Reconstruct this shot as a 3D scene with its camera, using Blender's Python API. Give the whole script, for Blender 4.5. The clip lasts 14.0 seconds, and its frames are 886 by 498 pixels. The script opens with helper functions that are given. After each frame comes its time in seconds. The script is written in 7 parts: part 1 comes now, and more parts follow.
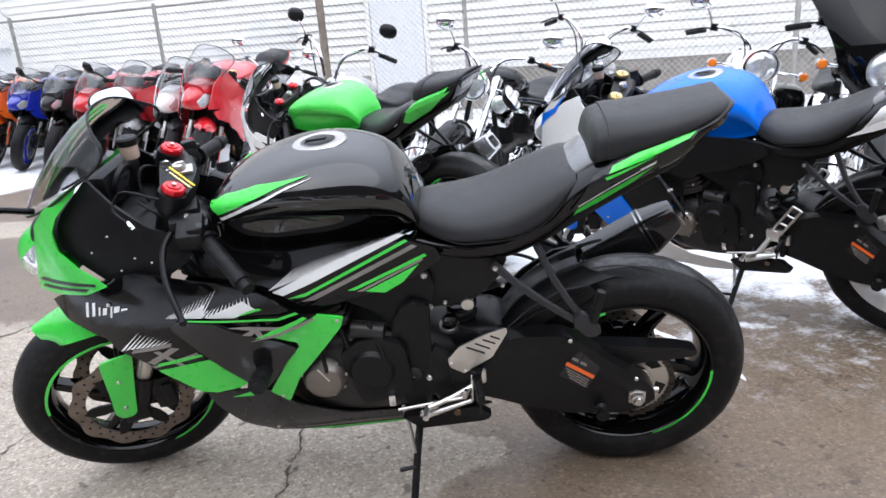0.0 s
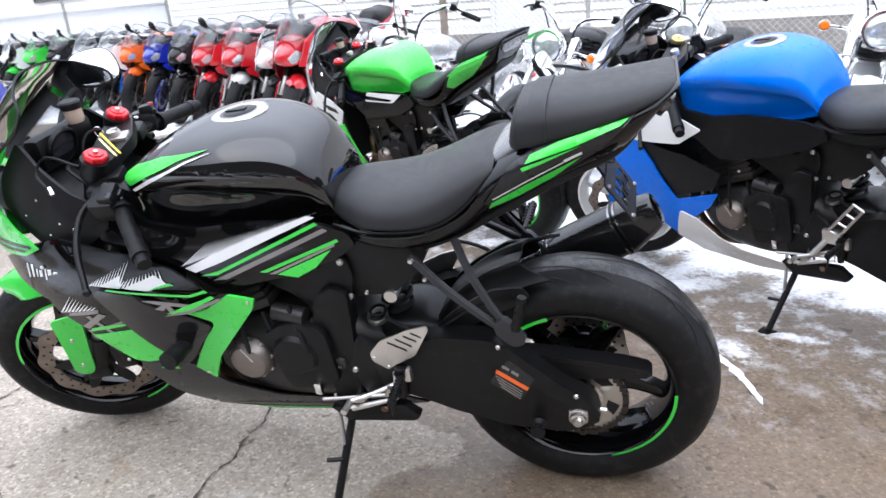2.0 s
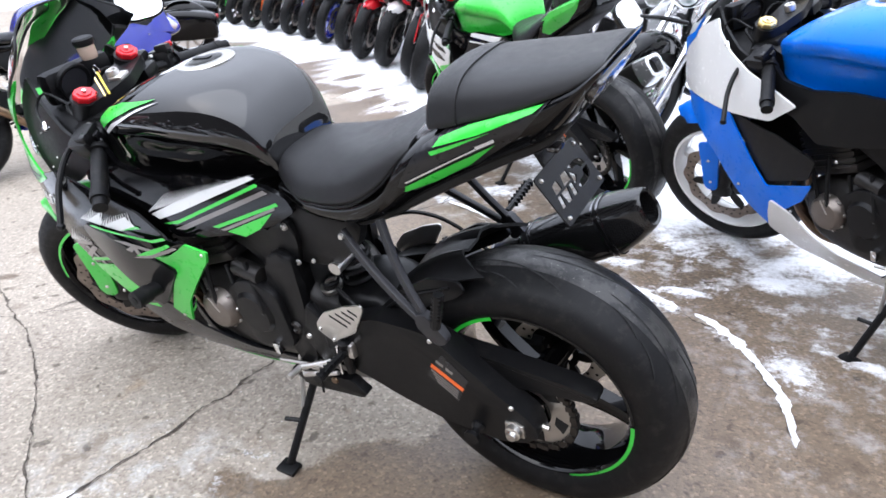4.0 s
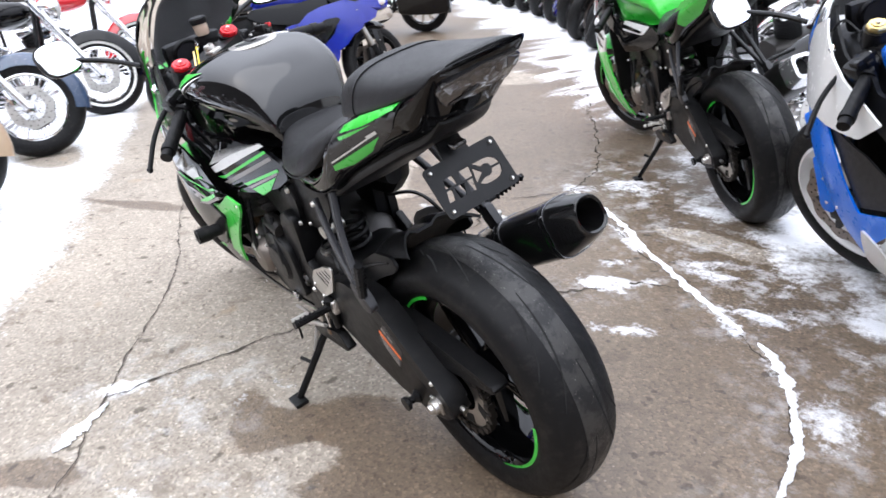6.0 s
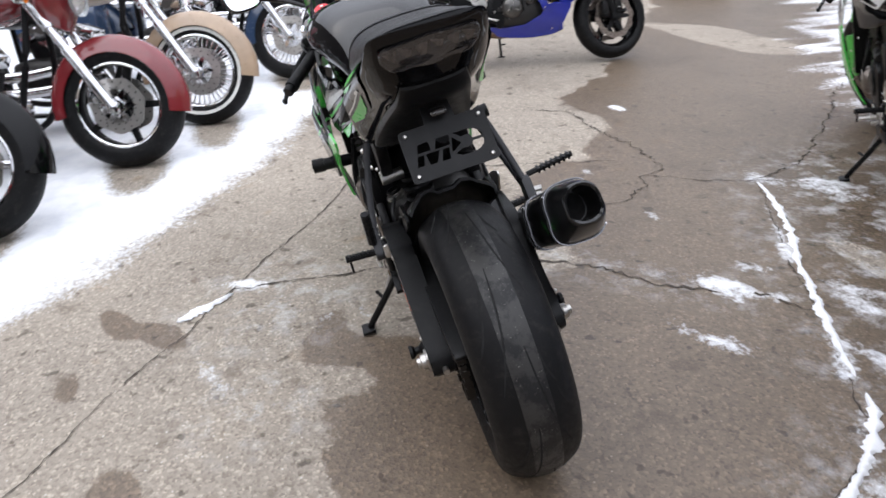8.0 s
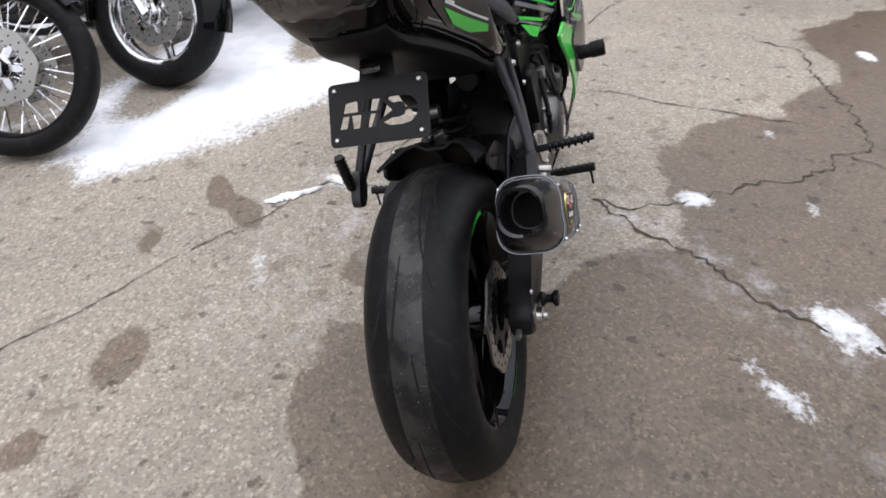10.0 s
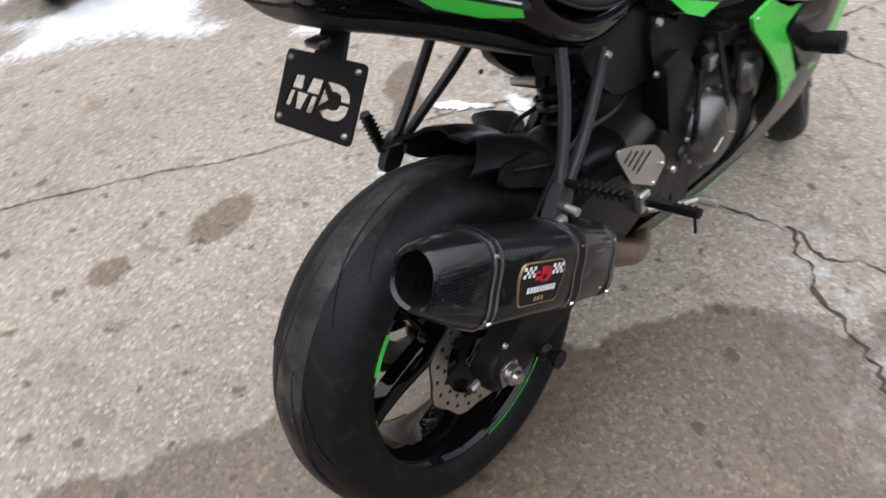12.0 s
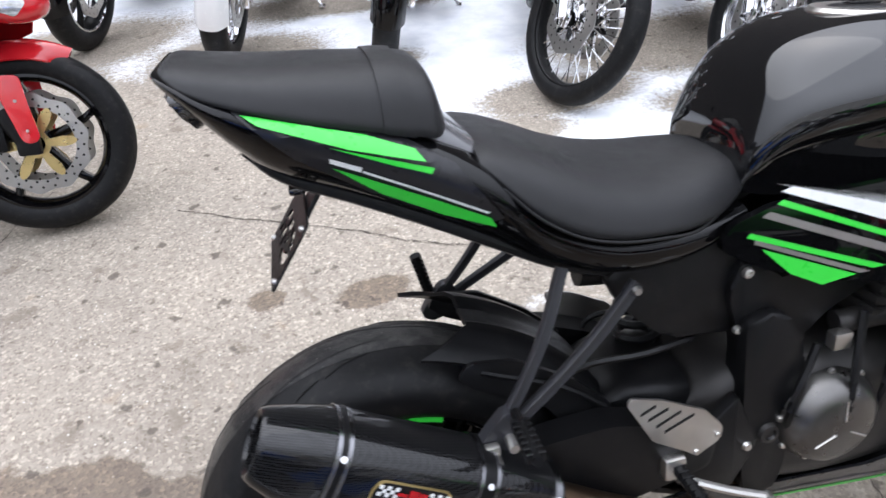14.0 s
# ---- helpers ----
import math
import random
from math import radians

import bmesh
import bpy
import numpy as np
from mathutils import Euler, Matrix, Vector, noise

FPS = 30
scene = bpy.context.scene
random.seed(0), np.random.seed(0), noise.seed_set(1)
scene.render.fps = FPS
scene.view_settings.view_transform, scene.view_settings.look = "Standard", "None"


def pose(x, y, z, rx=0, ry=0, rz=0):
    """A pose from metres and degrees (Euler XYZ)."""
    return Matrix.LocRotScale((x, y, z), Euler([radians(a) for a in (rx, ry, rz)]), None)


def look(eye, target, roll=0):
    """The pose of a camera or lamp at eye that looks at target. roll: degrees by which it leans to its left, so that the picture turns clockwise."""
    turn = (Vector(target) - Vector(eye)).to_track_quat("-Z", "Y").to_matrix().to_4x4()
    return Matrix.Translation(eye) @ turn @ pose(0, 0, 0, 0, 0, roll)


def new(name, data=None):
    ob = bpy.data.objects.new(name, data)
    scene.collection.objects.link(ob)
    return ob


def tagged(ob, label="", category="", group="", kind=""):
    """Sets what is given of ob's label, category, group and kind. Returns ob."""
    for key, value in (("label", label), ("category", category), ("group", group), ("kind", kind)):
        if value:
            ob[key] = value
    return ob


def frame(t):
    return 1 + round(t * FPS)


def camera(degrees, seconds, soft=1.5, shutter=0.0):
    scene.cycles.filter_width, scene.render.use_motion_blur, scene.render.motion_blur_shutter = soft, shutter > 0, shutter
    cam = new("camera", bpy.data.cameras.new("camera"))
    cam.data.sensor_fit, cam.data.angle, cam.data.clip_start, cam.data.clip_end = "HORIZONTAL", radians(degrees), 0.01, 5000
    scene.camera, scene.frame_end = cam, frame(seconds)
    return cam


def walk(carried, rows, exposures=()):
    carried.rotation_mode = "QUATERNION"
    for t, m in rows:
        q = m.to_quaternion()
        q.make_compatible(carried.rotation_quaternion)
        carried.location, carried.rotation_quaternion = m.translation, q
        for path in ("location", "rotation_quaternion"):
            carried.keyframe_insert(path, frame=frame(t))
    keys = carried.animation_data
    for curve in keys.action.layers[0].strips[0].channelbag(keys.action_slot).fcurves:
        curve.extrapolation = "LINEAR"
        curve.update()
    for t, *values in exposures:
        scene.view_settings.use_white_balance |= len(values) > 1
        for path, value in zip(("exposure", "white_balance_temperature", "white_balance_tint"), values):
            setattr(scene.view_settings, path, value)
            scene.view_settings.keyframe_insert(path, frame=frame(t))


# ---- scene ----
cam = camera(65.5, 14.0, soft=1.6, shutter=0.4)
METRES, EYE, TILT, LEAN, TURN = 3.934, 1.2, 0.0, 0.0, 0.0
ROWS = [
    (0.0, 0.0, 0.0, 0.0, -1.36, -17.47, 4.34),
    (0.5, 0.0212, 0.0195, -0.0031, 0.18, -18.39, 4.74),
    (1.0, 0.0505, 0.0333, -0.005, 2.43, -20.01, 4.71),
    (1.5, 0.0871, 0.0431, -0.0054, 5.53, -20.56, 4.66),
    (2.0, 0.1217, 0.0521, -0.0051, 10.82, -19.96, 4.31),
    (2.5, 0.1483, 0.0707, -0.0073, 13.25, -20.42, 4.54),
    (3.0, 0.1733, 0.0953, -0.0054, 17.59, -21.87, 3.8),
    (5.5, 0.3253, 0.1845, -0.0024, 42.74, -25.06, 4.5),
    (6.0, 0.3605, 0.2078, -0.0014, 48.73, -24.65, 4.19),
    (6.5, 0.3814, 0.2285, -0.0028, 54.22, -24.93, 4.47),
    (7.0, 0.3969, 0.26, -0.0055, 60.25, -25.53, 3.83),
    (7.5, 0.4144, 0.291, -0.004, 65.56, -26.44, 3.85),
    (8.0, 0.4303, 0.3228, -0.0019, 72.75, -26.98, 3.89),
    (10.5, 0.3559, 0.4943, 0.0096, 102.56, -38.36, 3.27),
    (11.0, 0.3187, 0.5097, 0.0098, 107.17, -42.14, 3.6),
    (11.5, 0.2893, 0.5309, 0.0115, 113.87, -43.38, 2.92),
    (12.0, 0.2616, 0.5643, 0.016, 128.68, -44.73, 2.74),
    (12.5, 0.2334, 0.578, 0.013, 140.1, -46.75, 2.53),
    (13.0, 0.1956, 0.5831, 0.0205, 150.01, -41.45, 0.84),
    (13.5, 0.1715, 0.5887, 0.0255, 158.14, -38.09, 3.1),
    (14.0, 0.142, 0.6061, 0.0276, 162.13, -36.48, 3.15),
]
EXPOSURES = [(0.0, 0.60, 6300, 10), (1.5, 0.84, 6200, 10), (3.0, 0.95, 6150, 10), (5.5, 0.93, 6350, 10), (7.0, 0.46, 6450, 10), (8.0, 0.20, 6500, 10), (10.5, 0.12, 6650, 10), (12.0, 0.30, 6600, 10), (13.0, 0.56, 6450, 10), (14.0, 0.60, 6350, 10)]
walk(cam, [(t, pose(0, 0, EYE, TILT, LEAN, TURN) @ pose(METRES * x, METRES * y, METRES * z, 90 + pitch, roll, yaw)) for t, x, y, z, yaw, pitch, roll in ROWS], EXPOSURES)


# ---- world and light ----
world = bpy.data.worlds.new("overcast")
scene.world = world
world.use_nodes = True
wn, wl = world.node_tree.nodes, world.node_tree.links
wn.clear()
sky = wn.new("ShaderNodeTexSky")
sky.sky_type, sky.sun_disc = "NISHITA", False
sky.sun_elevation, sky.sun_rotation = radians(48), radians(200)
sky.dust_density, sky.air_density = 6.0, 1.0
wco = wn.new("ShaderNodeTexCoord")
wsep = wn.new("ShaderNodeSeparateXYZ")
wl.new(wco.outputs["Generated"], wsep.inputs[0])
dome = wn.new("ShaderNodeValToRGB")
dome.color_ramp.elements.new(0.4)
for stop, (place, bright) in zip(dome.color_ramp.elements, ((0.0, 0.30), (0.36, 0.42), (0.82, 1.0))):
    stop.position, stop.color = place, (bright * 0.94, bright * 0.98, bright * 1.10, 1)
wl.new(wsep.outputs[2], dome.inputs[0])
gain = wn.new("ShaderNodeMixRGB")
gain.blend_type = "MULTIPLY"
gain.inputs[0].default_value = 1.0
gain.inputs[2].default_value = (21.5, 21.5, 21.5, 1)
wl.new(dome.outputs[0], gain.inputs[1])
hazy = wn.new("ShaderNodeMixRGB")
hazy.inputs[0].default_value = 0.9
wl.new(gain.outputs[0], hazy.inputs[2])
wl.new(sky.outputs[0], hazy.inputs[1])
wbg = wn.new("ShaderNodeBackground")
wbg.inputs[1].default_value = 0.1
wl.new(hazy.outputs[0], wbg.inputs[0])
wout = wn.new("ShaderNodeOutputWorld")
wl.new(wbg.outputs[0], wout.inputs[0])
sun = new("sun", bpy.data.lights.new("sun", "SUN"))
sun.data.energy, sun.data.angle, sun.data.color = 0.7, radians(75), (1.0, 0.985, 0.97)
sun.matrix_world = look((2.0, -3.0, 9.0), (0, 1.5, 0))


# ---- materials ----
class Nodes:
    def __init__(self, name):
        self.m = bpy.data.materials.new(name)
        self.m.use_nodes = True
        self.t = self.m.node_tree
        self.b = self.t.nodes["Principled BSDF"]

    def put(self, kind, **values):
        n = self.t.nodes.new(kind)
        for k, v in values.items():
            n.inputs[k].default_value = v
        return n

    def link(self, a, b):
        self.t.links.new(a, b)

    def coords(self, which="Object"):
        return self.put("ShaderNodeTexCoord").outputs[which]

    def noise(self, scale, detail=4.0, rough=0.6, which="Object"):
        n = self.put("ShaderNodeTexNoise", Scale=scale, Detail=detail, Roughness=rough)
        self.link(self.coords(which), n.inputs["Vector"])
        return n.outputs["Fac"]

    def ramp(self, fac, stops):
        r = self.put("ShaderNodeValToRGB")
        el = r.color_ramp.elements
        while len(el) < len(stops):
            el.new(0.5)
        for e, (p, c) in zip(el, stops):
            e.position, e.color = p, (*c, 1) if len(c) == 3 else c
        self.link(fac, r.inputs[0])
        return r.outputs[0]

    def bump(self, height, strength, distance=0.002):
        n = self.put("ShaderNodeBump", Strength=strength, Distance=distance)
        self.link(height, n.inputs["Height"])
        self.link(n.outputs[0], self.b.inputs["Normal"])


def surface(name, colour, rough=0.5, metal=0.0, coat=0.0, var=0.12, scale=9.0, bump=0.0, bscale=300.0, spec=0.5, dirt=0.0, ior=1.5):
    """A plain painted, moulded or cast surface with broad and fine variation."""
    n = Nodes(name)
    dark = tuple(c * (1 - var) for c in colour)
    lite = tuple(min(1, c * (1 + var)) for c in colour)
    col = n.ramp(n.noise(scale, 6.0), [(0.3, dark), (0.7, lite)])
    if dirt:
        mix = n.put("ShaderNodeMixRGB", Color2=(0.16, 0.145, 0.125, 1))
        n.link(n.ramp(n.noise(scale * 2.7, 8.0, 0.7), [(0.52, (0, 0, 0)), (0.8, (dirt,) * 3)]), mix.inputs[0])
        n.link(col, mix.inputs[1])
        col = mix.outputs[0]
    n.link(col, n.b.inputs["Base Color"])
    n.link(n.ramp(n.noise(scale * 6, 5.0), [(0.3, (rough * 0.85,) * 3), (0.7, (min(1, rough * 1.15),) * 3)]), n.b.inputs["Roughness"])
    n.b.inputs["Metallic"].default_value = metal
    n.b.inputs["Coat Weight"].default_value = coat
    n.b.inputs["Coat Roughness"].default_value = 0.03
    n.b.inputs["Coat IOR"].default_value = ior
    n.b.inputs["Specular IOR Level"].default_value = spec
    if bump:
        n.bump(n.noise(bscale, 3.0), bump, 0.001)
    return n.m


BLACK = surface("gloss_black_paint", (0.003, 0.003, 0.0034), 0.2, coat=1.0, var=0.2, spec=0.0, ior=1.37)
TANKPAINT = surface("metallic_black_tank_paint", (0.0045, 0.0045, 0.005), 0.3, coat=1.0, var=0.2, spec=0.0, ior=1.66)
GREEN = surface("bright_green_paint", (0.045, 0.60, 0.055), 0.3, coat=0.6, var=0.05)
SATIN = surface("satin_black_metal", (0.0055, 0.0055, 0.006), 0.36, bump=0.15, bscale=700, dirt=0.06, spec=0.2)
PLASTIC = surface("black_plastic", (0.005, 0.005, 0.0055), 0.42, bump=0.25, bscale=900, dirt=0.06, spec=0.25)
GREY = surface("charcoal_satin_paint", (0.014, 0.014, 0.016), 0.30, coat=0.3, spec=0.2)
RUBBER = surface("tyre_rubber", (0.0065, 0.0065, 0.007), 0.5, bump=0.3, bscale=500, dirt=0.14, scale=14, spec=0.18)
# Near black: the shade inside grooves, slots, holes and outlets, put into the colour.
GROOVE = surface("painted_recess_shade", (0.004, 0.004, 0.004), 0.9)
LEATHER = surface("black_seat_vinyl", (0.014, 0.014, 0.015), 0.37, bump=0.5, bscale=1400, var=0.15, spec=0.3)
ALU = surface("brushed_aluminium", (0.62, 0.60, 0.57), 0.38, metal=1.0, bump=0.1, bscale=800)
CAST = surface("cast_engine_grey", (0.035, 0.033, 0.032), 0.42, metal=0.6, bump=0.3, bscale=500, dirt=0.15)
COVER = surface("bronze_grey_cover", (0.20, 0.175, 0.155), 0.42, metal=0.85, bump=0.2, bscale=400)
CLUTCH = surface("dark_polished_cover", (0.13, 0.125, 0.12), 0.3, metal=0.9, bump=0.15, bscale=400)
STEEL = surface("brake_steel", (0.50, 0.48, 0.45), 0.32, metal=1.0, bump=0.15, bscale=300)
DISC = surface("bronzed_disc_steel", (0.21, 0.175, 0.15), 0.36, metal=0.9, var=0.25, scale=30, bump=0.15, bscale=300)
HANGER = surface("dark_grey_cast_arm", (0.022, 0.022, 0.025), 0.42, bump=0.2, bscale=600, dirt=0.05, spec=0.35)
# Gloss black hump panel; the sky's grey reflection is painted into its colour.
HUMP = surface("painted_sky_sheen_panel", (0.10, 0.10, 0.106), 0.22, coat=0.9)
CHROME = surface("chrome_plate", (0.82, 0.82, 0.83), 0.07, metal=1.0, var=0.03)
CHAIN = surface("oily_chain_steel", (0.05, 0.045, 0.04), 0.4, metal=0.8)
BAND = surface("steel_band", (0.24, 0.24, 0.25), 0.24, metal=1.0, var=0.1)
# For the added unseen walls: dark, so that gloss paint reflects little there.
DARKWALL = surface("unseen_wall_dark", (0.050, 0.042, 0.036), 0.85, var=0.3, scale=6, bump=0.5, bscale=40)
RED = surface("red_anodised", (0.62, 0.010, 0.018), 0.25, metal=0.35, coat=0.3)
WHITE = surface("white_paint", (0.78, 0.78, 0.77), 0.25, coat=0.6, var=0.03)
DECALG = surface("green_decal", (0.045, 0.62, 0.055), 0.3, coat=0.4, var=0.03)
DECALW = surface("white_decal", (0.78, 0.79, 0.78), 0.3, coat=0.4, var=0.03)
DECALS = surface("silver_grey_decal", (0.22, 0.20, 0.19), 0.35, metal=0.3, coat=0.4)
ORANGE = surface("orange_paint", (0.80, 0.13, 0.010), 0.35, coat=0.3)
AMBER = surface("amber_lens", (0.80, 0.19, 0.01), 0.15, coat=0.6)
YELLOW = surface("yellow_tag", (0.85, 0.62, 0.05), 0.5)
REDPAINT = surface("red_paint", (0.55, 0.012, 0.02), 0.22, coat=0.9, var=0.06)
MAROON = surface("maroon_paint", (0.19, 0.018, 0.022), 0.22, coat=0.9, var=0.08)
BLUE = surface("metallic_blue_paint", (0.002, 0.155, 0.76), 0.3, metal=0.0, coat=0.4, var=0.08, spec=0.1)
DEEPBLUE = surface("deep_blue_paint", (0.012, 0.025, 0.33), 0.22, coat=0.9)
NAVY = surface("slate_blue_paint", (0.030, 0.055, 0.11), 0.25, coat=0.8)
TAN = surface("tan_paint", (0.42, 0.30, 0.20), 0.3, coat=0.6)
SILVER = surface("silver_paint", (0.55, 0.55, 0.56), 0.25, metal=0.7, coat=0.6)
LAMP = surface("clear_lamp_lens", (0.70, 0.72, 0.73), 0.06, metal=0.6, coat=1.0, var=0.25, scale=60)
SMOKE = surface("smoked_tail_lens", (0.030, 0.027, 0.026), 0.08, coat=1.0, var=0.5, scale=55)
FACET = surface("brown_lamp_facet", (0.055, 0.046, 0.041), 0.12, coat=1.0, var=0.5, scale=70)
MIRROR = surface("mirror_glass", (0.92, 0.93, 0.93), 0.02, metal=1.0, var=0.0)
TITAN = surface("heat_tinted_pipe", (0.24, 0.165, 0.11), 0.32, metal=1.0, var=0.35)
GOLD = surface("gold_anodised", (0.72, 0.55, 0.24), 0.3, metal=0.9)
WWALL = surface("whitewall_rubber", (0.72, 0.72, 0.68), 0.6, dirt=0.2)


def glass(name, tint, clear):
    """A thin tinted plastic screen: mostly clear, glossy on top."""
    n = Nodes(name)
    out = n.t.nodes["Material Output"]
    tr = n.put("ShaderNodeBsdfTransparent", Color=(*tint, 1))
    gl = n.put("ShaderNodeBsdfGlossy", Color=(1, 1, 1, 1), Roughness=0.04)
    fr = n.put("ShaderNodeFresnel", IOR=clear)
    mx = n.put("ShaderNodeMixShader")
    n.link(fr.outputs[0], mx.inputs[0])
    n.link(tr.outputs[0], mx.inputs[1])
    n.link(gl.outputs[0], mx.inputs[2])
    n.link(mx.outputs[0], out.inputs[0])
    return n.m


def scuffed():
    """Tread centre: dark rubber with damp, sandy scuffs in patches and pale grit."""
    n = Nodes("worn_tread_rubber")
    patch = n.ramp(n.noise(17, 7.0, 0.72), [(0.47, (0, 0, 0)), (0.56, (1, 1, 1))])
    base = n.put("ShaderNodeMixRGB", Color1=(0.0075, 0.0075, 0.008, 1), Color2=(0.030, 0.029, 0.0275, 1))
    n.link(patch, base.inputs[0])
    grit = n.put("ShaderNodeTexVoronoi", Scale=170.0)
    n.link(n.coords(), grit.inputs["Vector"])
    sand = n.put("ShaderNodeMixRGB", Color2=(0.30, 0.28, 0.26, 1))
    speck = n.put("ShaderNodeMath")
    speck.operation = "MULTIPLY"
    n.link(n.ramp(grit.outputs["Distance"], [(0.10, (0.8,) * 3), (0.20, (0, 0, 0))]), speck.inputs[0])
    n.link(n.ramp(n.noise(42, 3.0, 0.6), [(0.50, (0, 0, 0)), (0.62, (1, 1, 1))]), speck.inputs[1])
    n.link(speck.outputs[0], sand.inputs[0])
    n.link(base.outputs[0], sand.inputs[1])
    n.link(sand.outputs[0], n.b.inputs["Base Color"])
    n.link(n.ramp(patch, [(0.0, (0.48,) * 3), (1.0, (0.34,) * 3)]), n.b.inputs["Roughness"])
    n.b.inputs["Specular IOR Level"].default_value = 0.35
    n.bump(n.noise(260, 4.0), 0.6, 0.001)
    return n.m


WORN = scuffed()
TINT = glass("tinted_screen", (0.86, 0.86, 0.87), 1.42)
CLEAR = glass("clear_screen", (0.86, 0.87, 0.88), 1.5)


def carbon():
    n = Nodes("carbon_weave")
    mp = n.put("ShaderNodeMapping", Scale=(420, 420, 420), Rotation=(0, 0.5, 0.2))
    n.link(n.coords(), mp.inputs[0])
    ch = n.put("ShaderNodeTexChecker", Color1=(0.003, 0.003, 0.003, 1), Color2=(0.013, 0.013, 0.014, 1), Scale=1.0)
    n.link(mp.outputs[0], ch.inputs["Vector"])
    n.link(ch.outputs["Color"], n.b.inputs["Base Color"])
    n.b.inputs["Roughness"].default_value = 0.3
    n.b.inputs["Coat Weight"].default_value = 0.8
    n.b.inputs["Specular IOR Level"].default_value = 0.08
    n.b.inputs["Coat Roughness"].default_value = 0.06
    return n.m


CARBON = carbon()


def concrete():
    """Exposed-aggregate concrete with wet and snowy areas given by the ground's own masks."""
    n = Nodes("weathered_concrete")
    co = n.coords()
    base = n.ramp(n.noise(1.3, 8.0, 0.65), [(0.25, (0.215, 0.184, 0.150)), (0.45, (0.315, 0.276, 0.230)), (0.58, (0.345, 0.302, 0.250)), (0.78, (0.42, 0.372, 0.312))])
    vor = n.put("ShaderNodeTexVoronoi", Scale=125.0)
    n.link(co, vor.inputs["Vector"])
    grain = n.put("ShaderNodeMixRGB", Fac=0.52)
    grain.blend_type = "MULTIPLY"
    n.link(base, grain.inputs[1])
    sep = n.put("ShaderNodeSeparateColor")
    n.link(vor.outputs["Color"], sep.inputs[0])
    n.link(n.ramp(sep.outputs[0], [(0.0, (0.36, 0.33, 0.30)), (0.25, (0.80, 0.78, 0.76)), (0.8, (1.05, 1.04, 1.02)), (1.0, (1.9, 1.85, 1.8))]), grain.inputs[2])
    fine = n.put("ShaderNodeMixRGB", Fac=0.4)
    fine.blend_type = "MULTIPLY"
    n.link(grain.outputs[0], fine.inputs[1])
    n.link(n.ramp(n.noise(48, 8.0, 0.85), [(0.3, (0.42, 0.40, 0.38)), (0.62, (1.25, 1.25, 1.25))]), fine.inputs[2])
    spots = n.put("ShaderNodeMixRGB", Color2=(0.075, 0.060, 0.046, 1))
    n.link(n.ramp(n.noise(15, 3.0, 0.5), [(0.64, (0, 0, 0)), (0.69, (0.75,) * 3)]), spots.inputs[0])
    blot = n.put("ShaderNodeMixRGB", Color2=(0.150, 0.120, 0.092, 1))
    n.link(n.ramp(n.noise(6.2, 5.0, 0.62), [(0.59, (0, 0, 0)), (0.66, (0.55,) * 3)]), blot.inputs[0])
    n.link(fine.outputs[0], blot.inputs[1])
    chips = n.put("ShaderNodeTexVoronoi", Scale=26.0)
    n.link(co, chips.inputs["Vector"])
    pale = n.put("ShaderNodeMixRGB", Color2=(0.66, 0.62, 0.56, 1))
    n.link(n.ramp(chips.outputs["Distance"], [(0.055, (0.7,) * 3), (0.10, (0, 0, 0))]), pale.inputs[0])
    n.link(blot.outputs[0], pale.inputs[1])
    n.link(pale.outputs[0], spots.inputs[1])
    rust = n.put("ShaderNodeMixRGB", Color2=(0.30, 0.18, 0.08, 1))
    n.link(n.ramp(n.noise(5.3, 3.0, 0.5), [(0.66, (0, 0, 0)), (0.78, (0.4,) * 3)]), rust.inputs[0])
    n.link(spots.outputs[0], rust.inputs[1])
    at = n.put("ShaderNodeAttribute")
    at.attribute_name = "masks"
    ms = n.put("ShaderNodeSeparateColor")
    n.link(at.outputs["Color"], ms.inputs[0])
    def crisp(channel, lo, hi, scale, spread, top=None):
        add = n.put("ShaderNodeMath")
        add.operation = "ADD"
        n.link(channel, add.inputs[0])
        half = n.put("ShaderNodeMath")
        half.operation = "MULTIPLY_ADD"
        half.inputs[1].default_value, half.inputs[2].default_value = spread, -0.5 * spread
        n.link(n.noise(scale, 8.0, 0.78), half.inputs[0])
        n.link(half.outputs[0], add.inputs[1])
        return n.ramp(add.outputs[0], [(lo, (0, 0, 0)), (hi, (1, 1, 1))] if top is None else [(lo, (0, 0, 0)), (hi, (0.55,) * 3), (top, (1, 1, 1))])

    wet = crisp(ms.outputs[0], 0.46, 0.54, 30, 0.42)
    snow = crisp(ms.outputs[1], 0.44, 0.60, 38, 1.25, 0.80)
    wetcol = n.put("ShaderNodeMixRGB")
    wetcol.blend_type = "MULTIPLY"
    wetcol.inputs[2].default_value = (0.47, 0.405, 0.345, 1)
    n.link(wet, wetcol.inputs[0])
    n.link(rust.outputs[0], wetcol.inputs[1])
    white = n.put("ShaderNodeMixRGB")
    n.link(snow, white.inputs[0])
    n.link(wetcol.outputs[0], white.inputs[1])
    n.link(n.ramp(n.noise(7, 6.0), [(0.3, (0.72, 0.74, 0.78)), (0.6, (0.88, 0.89, 0.91))]), white.inputs[2])
    frost = n.put("ShaderNodeMath")
    frost.operation = "MULTIPLY"
    n.link(ms.outputs[2], frost.inputs[0])
    n.link(n.ramp(n.noise(9, 9.0, 0.74), [(0.50, (0, 0, 0)), (0.68, (0.75,) * 3)]), frost.inputs[1])
    rime = n.put("ShaderNodeMixRGB", Color2=(0.74, 0.75, 0.77, 1))
    n.link(frost.outputs[0], rime.inputs[0])
    n.link(white.outputs[0], rime.inputs[1])
    n.link(rime.outputs[0], n.b.inputs["Base Color"])
